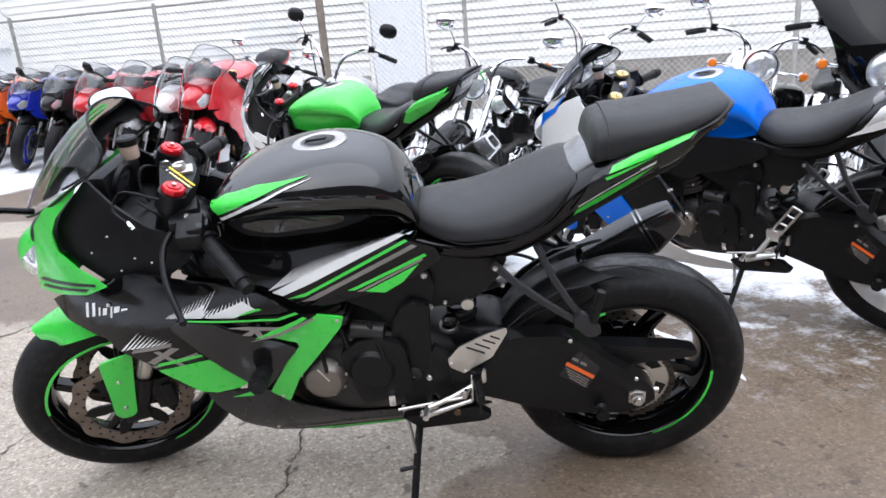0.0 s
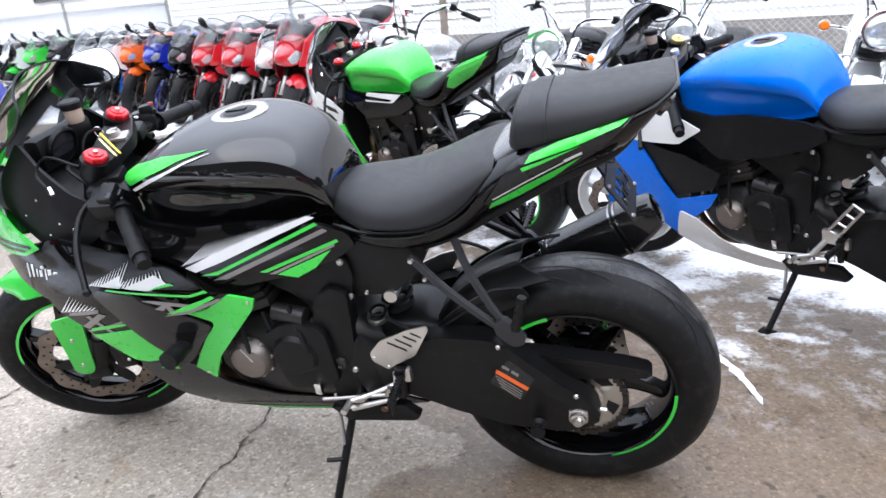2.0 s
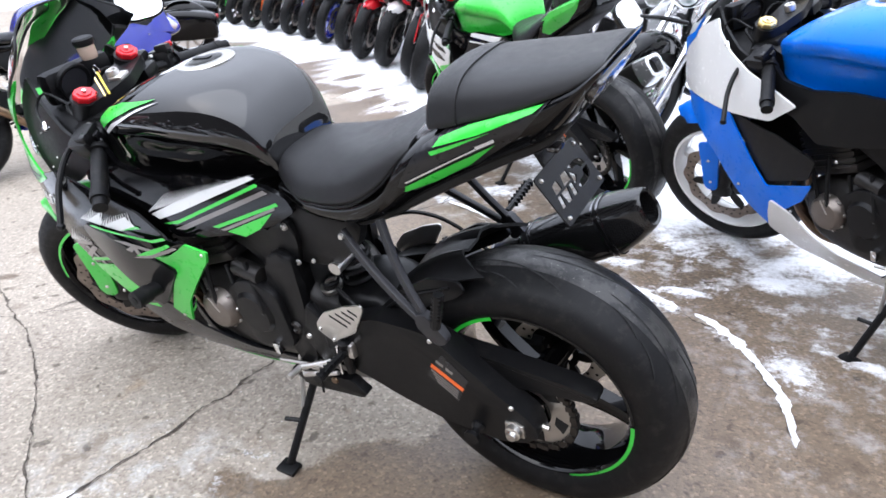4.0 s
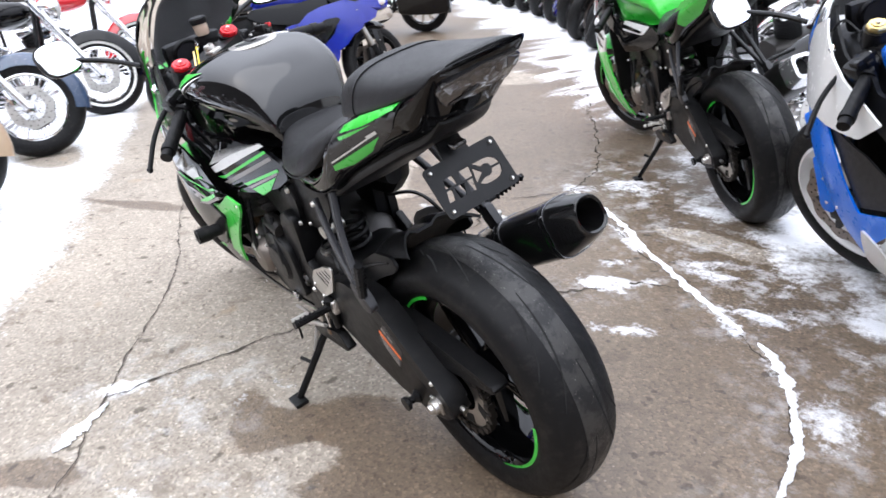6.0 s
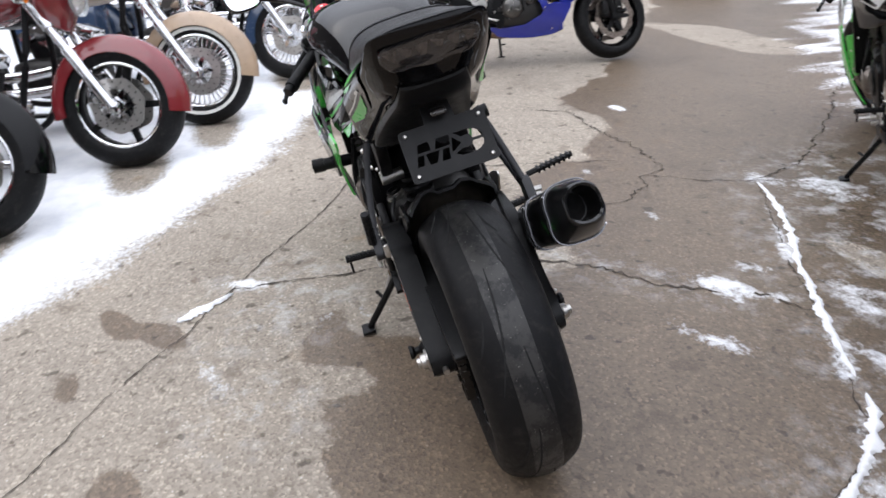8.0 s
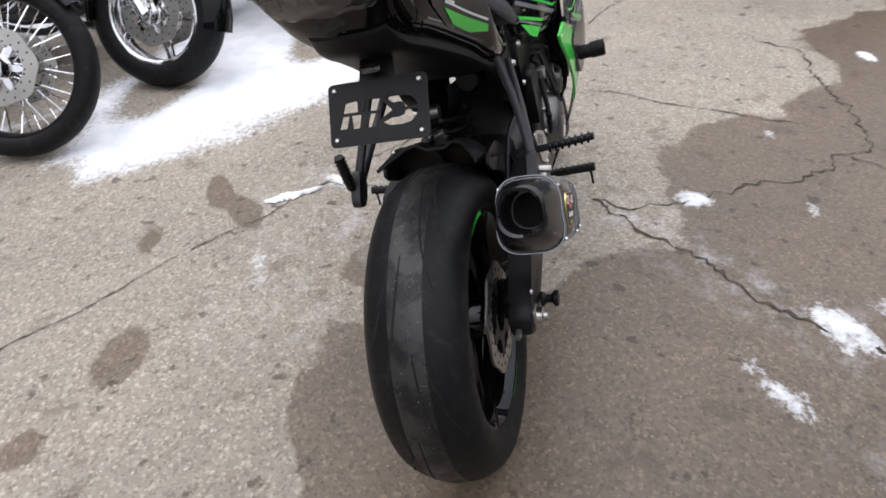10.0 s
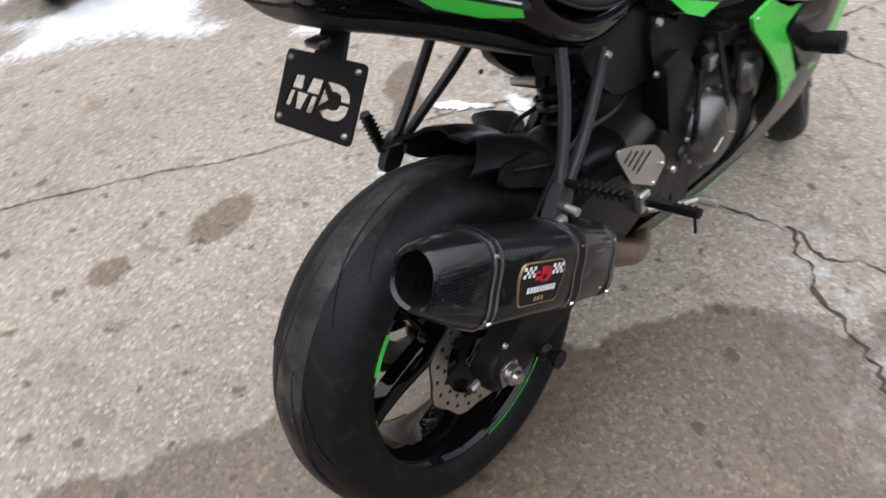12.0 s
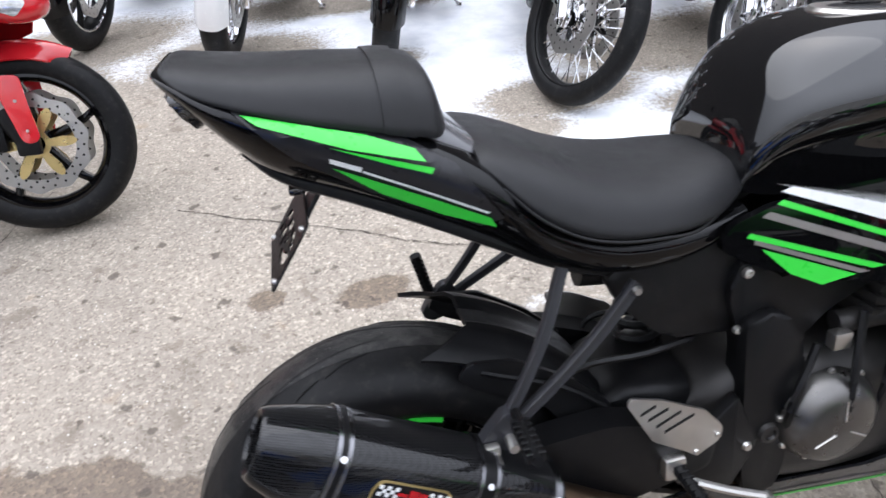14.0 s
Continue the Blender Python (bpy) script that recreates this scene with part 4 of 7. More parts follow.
        peg0 = part("passenger_peg", ridge[0], SATIN, hanger)
        for rib in ridge[1:]:
            part("peg_rib", rib, SATIN, hanger)
        heel = rounded([(0.321, 0.551), (0.316, 0.540), (0.357, 0.466), (0.413, 0.431), (0.429, 0.418), (0.464, 0.440), (0.468, 0.463), (0.438, 0.500), (0.369, 0.536)], 0.006)
        hp = part("heel_guard", prism(heel, s * 0.160, s * 0.165, 0.0015), ALU, bike, "brushed silver heel guard with slots", role="heel")
        # raised dark strips paint the shade of the cut slots
        sl = []
        for x0, z0, x1, z1 in ((0.419, 0.499, 0.374, 0.479), (0.398, 0.510, 0.361, 0.492), (0.378, 0.520, 0.348, 0.507), (0.359, 0.530, 0.336, 0.519)):
            sl.append(prism([(x0, z0 + 0.0025), (x1, z1 + 0.0025), (x1, z1 - 0.0025), (x0, z0 - 0.0025)], s * 0.1645, s * 0.1658, 0))
        part("slot", join(*sl), GROOVE, hp, kind="stuff")
        for x, z in ((0.460, 0.450), (0.427, 0.427)):
            part("bolt", lathe([(0.0, s * 0.003), (0.004, s * 0.003), (0.005, 0)], 10, (x, s * 0.165, z)), ALU, hp)
        bracket = part("rearset", join(prism(rounded([(0.50, 0.50), (0.54, 0.40), (0.50, 0.32), (0.40, 0.36), (0.385, 0.42), (0.44, 0.44)], 0.012), s * 0.130, s * 0.152, 0.006)), SATIN, bike, "black footpeg bracket")
        peg = [rod((0.398, s * 0.155, 0.405), (0.388, s * 0.275, 0.420), 0.010, 8)]
        for k in range(8):
            u = 0.15 + 0.11 * k
            peg.append(block(0.398 - 0.010 * u, s * (0.155 + 0.12 * u), 0.407 + 0.015 * u, 0.018, 0.004, 0.016, 0.0015))
        peg.append(rod((0.39, s * 0.265, 0.415), (0.392, s * 0.267, 0.375), 0.003, 6))
        part("rider_peg", peg[0], SATIN, bracket)
        for rib in peg[1:]:
            part("peg_rib", rib, SATIN, bracket)
        part("peg_joint", block(0.392, s * 0.158, 0.408, 0.035, 0.03, 0.04, 0.008), ALU, bracket)
        lever = tube([(0.40, s * 0.165, 0.385), (0.47, s * 0.185, 0.358), (0.53, s * 0.20, 0.340)], 0.007, 8)
        part("pedal", join(lever, rod((0.528, s * 0.195, 0.340), (0.530, s * 0.240, 0.342), 0.008, 8)), ALU, bracket, "bright foot lever")
        part("bolt", lathe([(0.0, s * 0.005), (0.006, s * 0.005), (0.008, 0)], 10, (0.52, s * 0.152, 0.40)), ALU, bracket)
    # shock and small hoses between frame and swingarm
    shock = part("shock_reservoir", join(rod((0.412, 0.060, 0.596), (0.410, 0.119, 0.593), 0.0155, 20)), ALU, bike, "silver shock reservoir cap")
    knurl = lathe([(0.020, 0.0), (0.026, 0.001), (0.026, 0.010), (0.020, 0.011)], 20)
    part("shock_adjuster", moved(knurl, Matrix.Translation((0.462, 0.092, 0.512)) @ Matrix.Rotation(radians(78), 4, "X")), STEEL, shock, "silver toothed preload ring")
    part("shock_adjuster", moved(lathe([(0.016, 0.0), (0.021, 0.001), (0.021, 0.006), (0.016, 0.007)], 16), Matrix.Translation((0.458, 0.094, 0.532)) @ Matrix.Rotation(radians(78), 4, "X")), SATIN, shock)
    for x, z in ((0.464, 0.604), (0.322, 0.644)):
        part("bolt", lathe([(0.0, 0.005), (0.004, 0.005), (0.0055, 0.0)], 12, (x, 0.118, z)), ALU, shock)
    # shift linkage on the stand plate
    plate = part("stand_plate", prism(rounded([(0.600, 0.290), (0.549, 0.300), (0.405, 0.318), (0.366, 0.287), (0.378, 0.272), (0.554, 0.252)], 0.006), 0.150, 0.176, 0.004), SATIN, bike, "satin black stand plate with shift linkage")
    part("shift_rod", join(rod((0.604, 0.190, 0.331), (0.433, 0.190, 0.362), 0.0045, 8), rod((0.433, 0.190, 0.362), (0.425, 0.190, 0.385), 0.007, 8)), STEEL, plate, "bright shift rod")
    part("shift_arm", rod((0.528, 0.194, 0.314), (0.415, 0.194, 0.355), 0.0085, 8, 0.005), ALU, plate)
    part("pivot_screw", lathe([(0.0, 0.004), (0.008, 0.004), (0.010, 0.0)], 14, (0.455, 0.177, 0.303)), TITAN, plate)
    part("pivot_screw", lathe([(0.0, 0.008), (0.006, 0.008), (0.009, 0.0)], 12, (0.545, 0.177, 0.305)), CHROME, plate)
    part("peg_mount", join(rod((0.398, 0.165, 0.430), (0.404, 0.165, 0.338), 0.016, 12, 0.010)), SATIN, plate)
    part("peg_clip", join(rod((0.410, 0.180, 0.425), (0.414, 0.184, 0.345), 0.0035, 6)), CHROME, plate)
    part("ground_lug", block(0.618, 0.172, 0.352, 0.018, 0.02, 0.034, 0.004), CHROME, plate)
    coils = []
    for k in range(60):
        a = 2 * math.pi * k / 10
        coils.append((0.43 + 0.034 * math.cos(a), 0.03 + 0.034 * math.sin(a), 0.42 + 0.0028 * k))
    part("shock_spring", tube(coils, 0.007, 6, 2), SATIN, shock)
    part("rear_cylinder", rod((0.36, -0.05, 0.690), (0.292, -0.05, 0.700), 0.022, 14), PLASTIC, bike)
    for k, pts in enumerate(([(0.45, -0.10, 0.58), (0.36, -0.13, 0.595), (0.24, -0.12, 0.58), (0.10, -0.12, 0.47)], [(0.44, 0.10, 0.52), (0.38, 0.12, 0.50), (0.36, 0.12, 0.44)])):
        part("hose", tube(pts, 0.005, 6), PLASTIC, bike)
    engine(bike)
    front_end(bike, S)
    bodywork(bike, tank, tank_surf)
    exhaust(bike)
    stand(bike)
    return bike


def plate_holder(bike):
    """Matt black metal plate with a cut-out emblem, hung under the tail."""
    pm = Matrix.Translation((-0.090, 0, 0.812)) @ Matrix.Rotation(radians(36), 4, "Y")
    w, h, t = 0.0825, 0.050, 0.003

    def spot(px, py):
        """Stencil grid: 176 by 140 units over the plate."""
        return (px - 88) / 88 * w, -(py - 70) / 70 * h

    rim = rounded([(-w, -h), (w, -h), (w, h), (-w, h)], 0.009)
    stencil = (
        [(30, 45), (47, 42), (52, 44), (52, 67), (25, 67)],
        [(68, 43), (94, 43), (91, 69), (60, 69)],
        [(24, 73), (37, 73), (31, 101), (17, 101)],
        [(40, 73), (68, 73), (57, 103), (42, 103)],
        [(74, 74), (88, 74), (83, 104), (67, 104)],
        [(98, 51), (113, 73), (90, 91)],
        [(102, 43), (130, 43), (144, 46), (154, 56), (158, 70), (136, 70), (134, 60), (126, 56), (116, 58)],
        [(158, 76), (154, 92), (144, 102), (130, 106), (108, 105), (96, 96), (112, 88), (124, 89), (132, 85), (136, 76)],
    )
    bm = pierced(rim, [[spot(px, py) for px, py in q] for q in stencil], 0.0, t)
    plate = part("plate_holder", moved(bm, pm @ Matrix.Rotation(radians(-90), 4, "Z")), PLASTIC, bike, "matt black plate holder with cut-out letters MD", role="plate")
    for x in (-0.070, 0.070):
        for z in (-0.039, 0.039):
            b2 = moved(lathe([(0.0, -0.0045), (0.0026, -0.0045), (0.0042, -0.002), (0.0042, 0.003)], 10), Matrix.Rotation(radians(-90), 4, "Z"))
            part("plate_bolt", moved(b2, pm @ Matrix.Translation((0, x, z))), ALU, plate, role="plate")
    part("plate_bracket", prism([(-0.034, -0.012), (0.034, -0.012), (0.030, 0.010), (0.027, 0.052), (-0.027, 0.052), (-0.030, 0.010)], 0.0035, 0.0095, 0.002, Matrix.Translation((-0.090, 0, 0.812)) @ Matrix.Rotation(radians(36), 4, "Y") @ Matrix.Translation((0, 0, 0.036)) @ Matrix.Rotation(radians(-90), 4, "Z")), PLASTIC, plate, role="plate")
    part("plate_lamp", block(-0.066, 0, 0.872, 0.022, 0.03, 0.010, 0.003), SMOKE, plate, role="plate")


def engine(bike):
    case = part("crankcase", join(loft([(0.45, 0.33, 0.47, 0.10), (0.52, 0.29, 0.52, 0.135), (0.62, 0.27, 0.54, 0.155), (0.74, 0.27, 0.54, 0.16), (0.84, 0.29, 0.52, 0.155), (0.90, 0.33, 0.48, 0.13)], 24, 4, 4.0)), CAST, bike, "dark grey engine crankcase")
    head = Matrix.Translation((0.80, 0, 0.58)) @ Matrix.Rotation(radians(20), 4, "Y")
    fins = [block(0, 0, -0.02 + 0.018 * k, 0.19, 0.30 - 0.004 * k, 0.011, 0.002, head) for k in range(7)]
    part("cylinder_block", block(0, 0, 0.03, 0.17, 0.285, 0.15, 0.012, head), CAST, case)
    for fin in fins:
        part("cooling_fin", fin, CAST, case)
    part("head_cover", block(0, 0, 0.135, 0.15, 0.27, 0.06, 0.02, head), SATIN, case)
    left = part("stator_cover", lathe([(0.0, 0.036), (0.030, 0.036), (0.045, 0.032), (0.054, 0.020), (0.058, 0.0)], 36, (0.785, 0.155, 0.425)), COVER, case, "bronze-grey round engine cover")
    part("cover_line", prism([(0.765, 0.435), (0.79, 0.472), (0.793, 0.470), (0.768, 0.433)], 0.189, 0.1915, 0), ALU, left)
    part("side_case", join(lathe([(0.0, 0.030), (0.05, 0.028), (0.066, 0.010), (0.07, 0.0)], 28, (0.66, 0.150, 0.445)), prism(rounded([(0.56, 0.36), (0.70, 0.33), (0.74, 0.50), (0.66, 0.545), (0.57, 0.52)], 0.03), 0.14, 0.168, 0.008)), SATIN, case)
    right = part("clutch_cover", join(lathe([(0.0, -0.046), (0.05, -0.044), (0.068, -0.034), (0.078, -0.016), (0.082, 0.0)], 40, (0.652, -0.145, 0.425)), lathe([(0.0, -0.034), (0.03, -0.033), (0.044, -0.020), (0.047, 0.0)], 28, (0.79, -0.15, 0.485))), CLUTCH, case, "polished dark grey clutch cover")
    spokes = []
    for k in range(3):
        a = radians(90 + 120 * k)
        spokes.append(rod((0.652 + 0.015 * math.cos(a), -0.1915, 0.425 + 0.015 * math.sin(a)), (0.652 + 0.050 * math.cos(a), -0.1895, 0.425 + 0.050 * math.sin(a)), 0.0016, 6))
    part("cover_rib", join(*spokes), ALU, right, kind="stuff")
    bolts = []
    for s, cx, cz, r, y in ((1, 0.785, 0.425, 0.056, 0.163), (-1, 0.652, 0.425, 0.081, 0.150)):
        for k in range(9):
            a = 2 * math.pi * k / 9 + 0.2
            bolts.append(lathe([(0.0, s * 0.006), (0.004, s * 0.006), (0.0055, s * 0.002), (0.0055, 0)], 8, (cx + r * math.cos(a), s * y, cz + r * math.sin(a))))
    part("case_bolt", join(*bolts), ALU, case, kind="stuff")
    rng = random.Random(5)
    for k in range(9):
        s = 1 if k % 2 else -1
        x = 0.60 + 0.035 * k
        part("engine_hose", tube([(x, s * 0.14, 0.36 + 0.02 * (k % 4)), (x - 0.03 + rng.uniform(-0.03, 0.03), s * (0.165 + 0.01 * (k % 3)), 0.46), (x + 0.02, s * 0.15, 0.56 + 0.02 * (k % 3))], 0.0065, 6), PLASTIC if k % 3 else SATIN, case)
    part("starter", rod((0.70, 0.14, 0.555), (0.62, 0.145, 0.545), 0.022, 14), CAST, case)
    part("thermostat", rod((0.66, -0.13, 0.575), (0.76, -0.14, 0.58), 0.018, 14), CAST, case)
    part("sensor_block", block(0.655, -0.150, 0.560, 0.030, 0.02, 0.028, 0.004), ALU, case)
    part("stand_switch", block(0.52, 0.155, 0.30, 0.03, 0.03, 0.035, 0.006), ALU, case)
    part("oil_filter", rod((0.87, 0.03, 0.36), (0.95, 0.03, 0.37), 0.034, 18), SATIN, case)
    part("radiator", block(1.06, 0, 0.56, 0.035, 0.36, 0.34, 0.008), SATIN, bike, "black radiator")
    for y in (-0.09, -0.03, 0.03, 0.09):
        part("header_pipe", tube([(0.89, y, 0.56), (0.97, y, 0.50), (0.98, y, 0.36), (0.90, y * 0.8, 0.265), (0.74, y * 0.4 - 0.02, 0.245)], 0.019, 10), TITAN, bike, "heat-tinted header pipe")


def exhaust(bike):
    mid = tube([(0.74, -0.02, 0.245), (0.56, -0.06, 0.235), (0.42, -0.13, 0.27), (0.30, -0.178, 0.36), (0.18, -0.20, 0.452)], 0.026, 14)
    part("mid_pipe", mid, TITAN, bike, "heat-tinted exhaust link pipe", role="can")
    a, b = Vector((-0.166, -0.203, 0.643)), Vector((0.180, -0.200, 0.445))
    d = (b - a).normalized()
    up = (Vector((0, 0, 1)) - d * d.z).normalized()
    side = d.cross(up)

    def ring(s, hw, hh, shift=0.0, n=32, p=3.0, cut=0.0):
        hw, hh = hw * 0.94, hh * 0.93
        out = []
        for k in range(n):
            t = 2 * math.pi * k / n
            c, q = math.cos(t), math.sin(t)
            u = hw * math.copysign(abs(c) ** (2 / p), c)
            v = hh * math.copysign(abs(q) ** (2 / p), q)
            u *= 1 - 0.16 * (v / hh) * (1 if v < 0 else -0.2)
            out.append(a + d * (s + cut * v) + side * u + up * (v + shift))
        return out

    can = part("muffler", skin([ring(0.086, 0.053, 0.064), ring(0.090, 0.0555, 0.067), ring(0.25, 0.0555, 0.067), ring(0.378, 0.0525, 0.062), ring(0.395, 0.046, 0.054)]), CARBON, bike, "carbon fibre aftermarket muffler with silver bands", role="can")
    tip = skin([ring(0.090, 0.055, 0.066), ring(0.075, 0.0545, 0.0655, 0.0), ring(0.035, 0.0475, 0.0555, 0.003, p=2.8), ring(0.006, 0.0410, 0.0465, 0.006, p=2.5), ring(-0.002, 0.0385, 0.043, 0.007, p=2.3), ring(-0.004, 0.0365, 0.0405, 0.007, p=2.2), ring(0.0, 0.033, 0.036, 0.007, p=2.0), ring(0.06, 0.030, 0.033, 0.008, p=2.0), ring(0.10, 0.030, 0.033, 0.008, p=2.0)], caps=False)
    part("end_cap", tip, CARBON, can, "carbon end cap with dark outlet", role="can")
    # black plug paints the shade deep in the tip
    part("outlet", skin([ring(0.085, 0.028, 0.031, 0.008, p=2.0), ring(0.10, 0.027, 0.03, 0.008, p=2.0)]), GROOVE, can, role="can")
    for s0, wd, mat in ((0.082, 0.0055, BAND), (0.095, 0.0055, BAND), (0.0885, 0.008, SATIN), (0.266, 0.005, BAND), (0.288, 0.005, BAND), (0.277, 0.018, SATIN), (0.380, 0.010, BAND)):
        hw, hh = (0.0572, 0.0688) if mat is BAND else (0.0566, 0.0682)
        if s0 > 0.3:
            hw, hh = 0.0538, 0.0632
        part("band", skin([ring(s0 - wd / 2, hw - 0.002, hh - 0.002), ring(s0 - wd / 2, hw, hh), ring(s0 + wd / 2, hw, hh), ring(s0 + wd / 2, hw - 0.002, hh - 0.002)], caps=False), mat, can, "polished clamp band" if mat is BAND else "", role="can")
    for s0 in (0.0885, 0.277, 0.380):
        for q in (3, 29, 13):
            c = ring(s0, 0.0575 if s0 < 0.3 else 0.054, 0.0692 if s0 < 0.3 else 0.0636)[q]
            part("band_rivet", rod(c, c + (c - (a + d * s0)).normalized() * 0.0025, 0.0042, 8), CHROME, can, role="can")
    # badge on the outer face
    base = a + d * 0.184
    mw = Matrix((( d.x, side.x, up.x, base.x), (d.y, side.y, up.y, base.y), (d.z, side.z, up.z, base.z), (0, 0, 0, 1)))
    out = 1 if side.y < 0 else -1
    y0 = out * 0.0522

    def tag(poly, lift, mat, name, par, label=""):
        return part(name, moved(prism(poly, y0, y0 + out * lift, 0), mw), mat, par, label, role="can")

    badge = tag(rounded([(-0.052, 0.012), (-0.045, 0.030), (0.045, 0.030), (0.052, 0.012), (0.044, -0.030), (-0.044, -0.030)], 0.008), 0.0030, GOLD, "badge", can, "black badge with red emblem and white marks")
    tag(rounded([(-0.050, 0.012), (-0.043, 0.0285), (0.043, 0.0285), (0.050, 0.012), (0.042, -0.0285), (-0.042, -0.0285)], 0.008), 0.0036, PLASTIC, "badge_field", can)
    for x, z, w, h in ((-0.014, 0.016, 0.012, 0.004), (0.0, 0.018, 0.012, 0.012), (0.012, 0.014, 0.010, 0.016), (-0.010, 0.008, 0.016, 0.006), (0.004, 0.004, 0.018, 0.004)):
        tag([(x - w / 2, z - h / 2), (x + w / 2, z - h / 2), (x + w / 2, z + h / 2), (x - w / 2, z + h / 2)], 0.0044, RED, "badge_red", can)
    marks = []
    for k in range(9):
        x = -0.030 + 0.0072 * k
        marks.append([(x, -0.012), (x + 0.005, -0.012), (x + 0.005, -0.004), (x, -0.004)])
    for sx in (-1, 1):
        for i in range(5):
            for j in range(3):
                if (i + j) % 2 == 0:
                    x, z = sx * (0.022 + 0.005 * i), 0.010 + 0.005 * j
                    marks.append([(x - 0.0025, z), (x + 0.0025, z), (x + 0.0025, z + 0.005), (x - 0.0025, z + 0.005)])
    part("badge_mark", moved(join(*[prism(p, y0, y0 + out * 0.0044, 0) for p in marks]), mw), DECALW, can, role="can", kind="stuff")
    part("badge_gold", moved(join(*[prism([(x, -0.024), (x + 0.005, -0.024), (x + 0.005, -0.018), (x, -0.018)], y0, y0 + out * 0.0044, 0) for x in (-0.012, -0.004, 0.004)]), mw), GOLD, can, role="can", kind="stuff")
    part("muffler_hanger", join(block(0.112, -0.200, 0.536, 0.024, 0.014, 0.05, 0.004), rod((0.112, -0.19, 0.545), (0.112, -0.222, 0.543), 0.011, 12), rod((0.140, -0.19, 0.560), (0.140, -0.214, 0.558), 0.007, 10)), ALU, can, "bright muffler hanger", role="can")


def stand(bike):
    leg = part("side_stand", join(tube([(0.555, 0.125, 0.275), (0.570, 0.20, 0.18), (0.584, 0.290, 0.072)], 0.0105, 10), block(0.584, 0.298, 0.066, 0.055, 0.04, 0.012, 0.004, None), rod((0.572, 0.22, 0.16), (0.615, 0.235, 0.165), 0.006, 8)), SATIN, bike, "black side stand, lowered")
    part("stand_bracket", join(block(0.552, 0.115, 0.285, 0.06, 0.05, 0.05, 0.01), lathe([(0.0, 0.012), (0.012, 0.012), (0.012, 0)], 12, (0.555, 0.14, 0.275))), SATIN, leg)
    part("stand_spring", tube([(0.60, 0.135, 0.30), (0.585, 0.17, 0.24), (0.575, 0.20, 0.19)], 0.006, 8), STEEL, leg)


def front_end(bike, S):
    nose = part("nose_cowl", loft([(1.565, 0.735, 0.765, 0.020), (1.545, 0.705, 0.80, 0.052), (1.50, 0.69, 0.835, 0.087), (1.45, 0.69, 0.858, 0.112), (1.42, 0.70, 0.862, 0.118)], 32, 4, 2.4, 0.35), GREEN, bike, "bright green nose cowl", role="nose")
    part("screen_cowl", loft([(1.47, 0.80, 0.862, 0.085), (1.42, 0.78, 0.885, 0.112), (1.36, 0.77, 0.90, 0.130), (1.31, 0.77, 0.905, 0.138)], 28, 4, 2.6, 0.3), PLASTIC, bike, "black inner screen cowl", role="cowl")
    for s in (1, -1):
        lampo = rounded([(1.535, 0.755), (1.46, 0.815), (1.405, 0.80), (1.43, 0.755), (1.50, 0.715)], 0.014)
        part("headlight", sheet(lampo, on(nose, 0.003, s), 0.006, 0.02, s), LAMP, nose, "clear headlight lens", role="lamp")
        out = rounded([(1.262, 0.984), (1.275, 0.962), (1.338, 0.905), (1.362, 0.865), (1.358, 0.822), (1.31, 0.785), (1.238, 0.748), (1.30, 0.722), (1.40, 0.708), (1.47, 0.705), (1.44, 0.80), (1.415, 0.878), (1.37, 0.922), (1.305, 0.962)], 0.006)
        part("cowl_side", sheet(out, fair(0.004), 0.006, 0.025, s), GREEN, nose, role="nose")
        part("cowl_line", join(sheet([(1.27, 0.752), (1.44, 0.745), (1.45, 0.735), (1.27, 0.745)], fair(0.006), 0.0008, 0.03, s), sheet([(1.29, 0.738), (1.44, 0.726), (1.445, 0.718), (1.30, 0.731)], fair(0.006), 0.0008, 0.03, s)), GREY, nose, role="decal")
        inn = [(1.255, 0.985), (1.275, 0.964), (1.340, 0.904), (1.366, 0.862), (1.362, 0.818), (1.31, 0.782), (1.240, 0.740), (1.10, 0.755), (1.03, 0.80), (1.02, 0.84), (1.12, 0.875), (1.20, 0.93)]
        part("cockpit_panel", sheet(rounded(inn, 0.012), lambda x, z: fairing(x, z) - 0.022, 0.008, 0.03, s), SATIN, bike, "black inner cockpit panel", role="cockpit")
        # mirror
        c = Vector((1.397, s * 0.355, 1.020))
        shell = loft([(-0.004, -0.050, 0.050, 0.066), (0.0, -0.054, 0.054, 0.070), (0.018, -0.045, 0.045, 0.060), (0.032, -0.018, 0.018, 0.03)], 24, 3, 3.0)
        fwd = Vector((0.80, s * 0.44, -0.40)).normalized()
        lat = Vector((0, 0, 1)).cross(fwd).normalized()
        ver = fwd.cross(lat)
        mm = Matrix(((fwd.x, lat.x, ver.x, c.x), (fwd.y, lat.y, ver.y, c.y), (fwd.z, lat.z, ver.z, c.z), (0, 0, 0, 1)))
        mir = part("mirror", moved(shell, mm), BLACK, bike, "black rear-view mirror", role="mirror")
        glassp = loft([(-0.0075, -0.048, 0.048, 0.063), (-0.0055, -0.050, 0.050, 0.065)], 24, 1, 3.0)
        part("mirror_glass", moved(glassp, mm), MIRROR, mir, "bright mirror glass", role="mirror")
        part("mirror_stalk", tube([(1.385, s * 0.145, 0.925), (1.41, s * 0.22, 0.965), (1.41, s * 0.31, 1.0)], 0.008, 8), BLACK, mir, role="mirror")
    # windscreen
    mids = spline([(1.494, 0.872), (1.440, 0.945), (1.370, 1.022), (1.300, 1.083), (1.236, 1.126)], 4)
    rims = spline([(1.452, 0.080, 0.884), (1.375, 0.127, 0.916), (1.300, 0.150, 0.958), (1.225, 0.162, 1.005), (1.157, 0.165, 1.046)], 4)
    grid = []
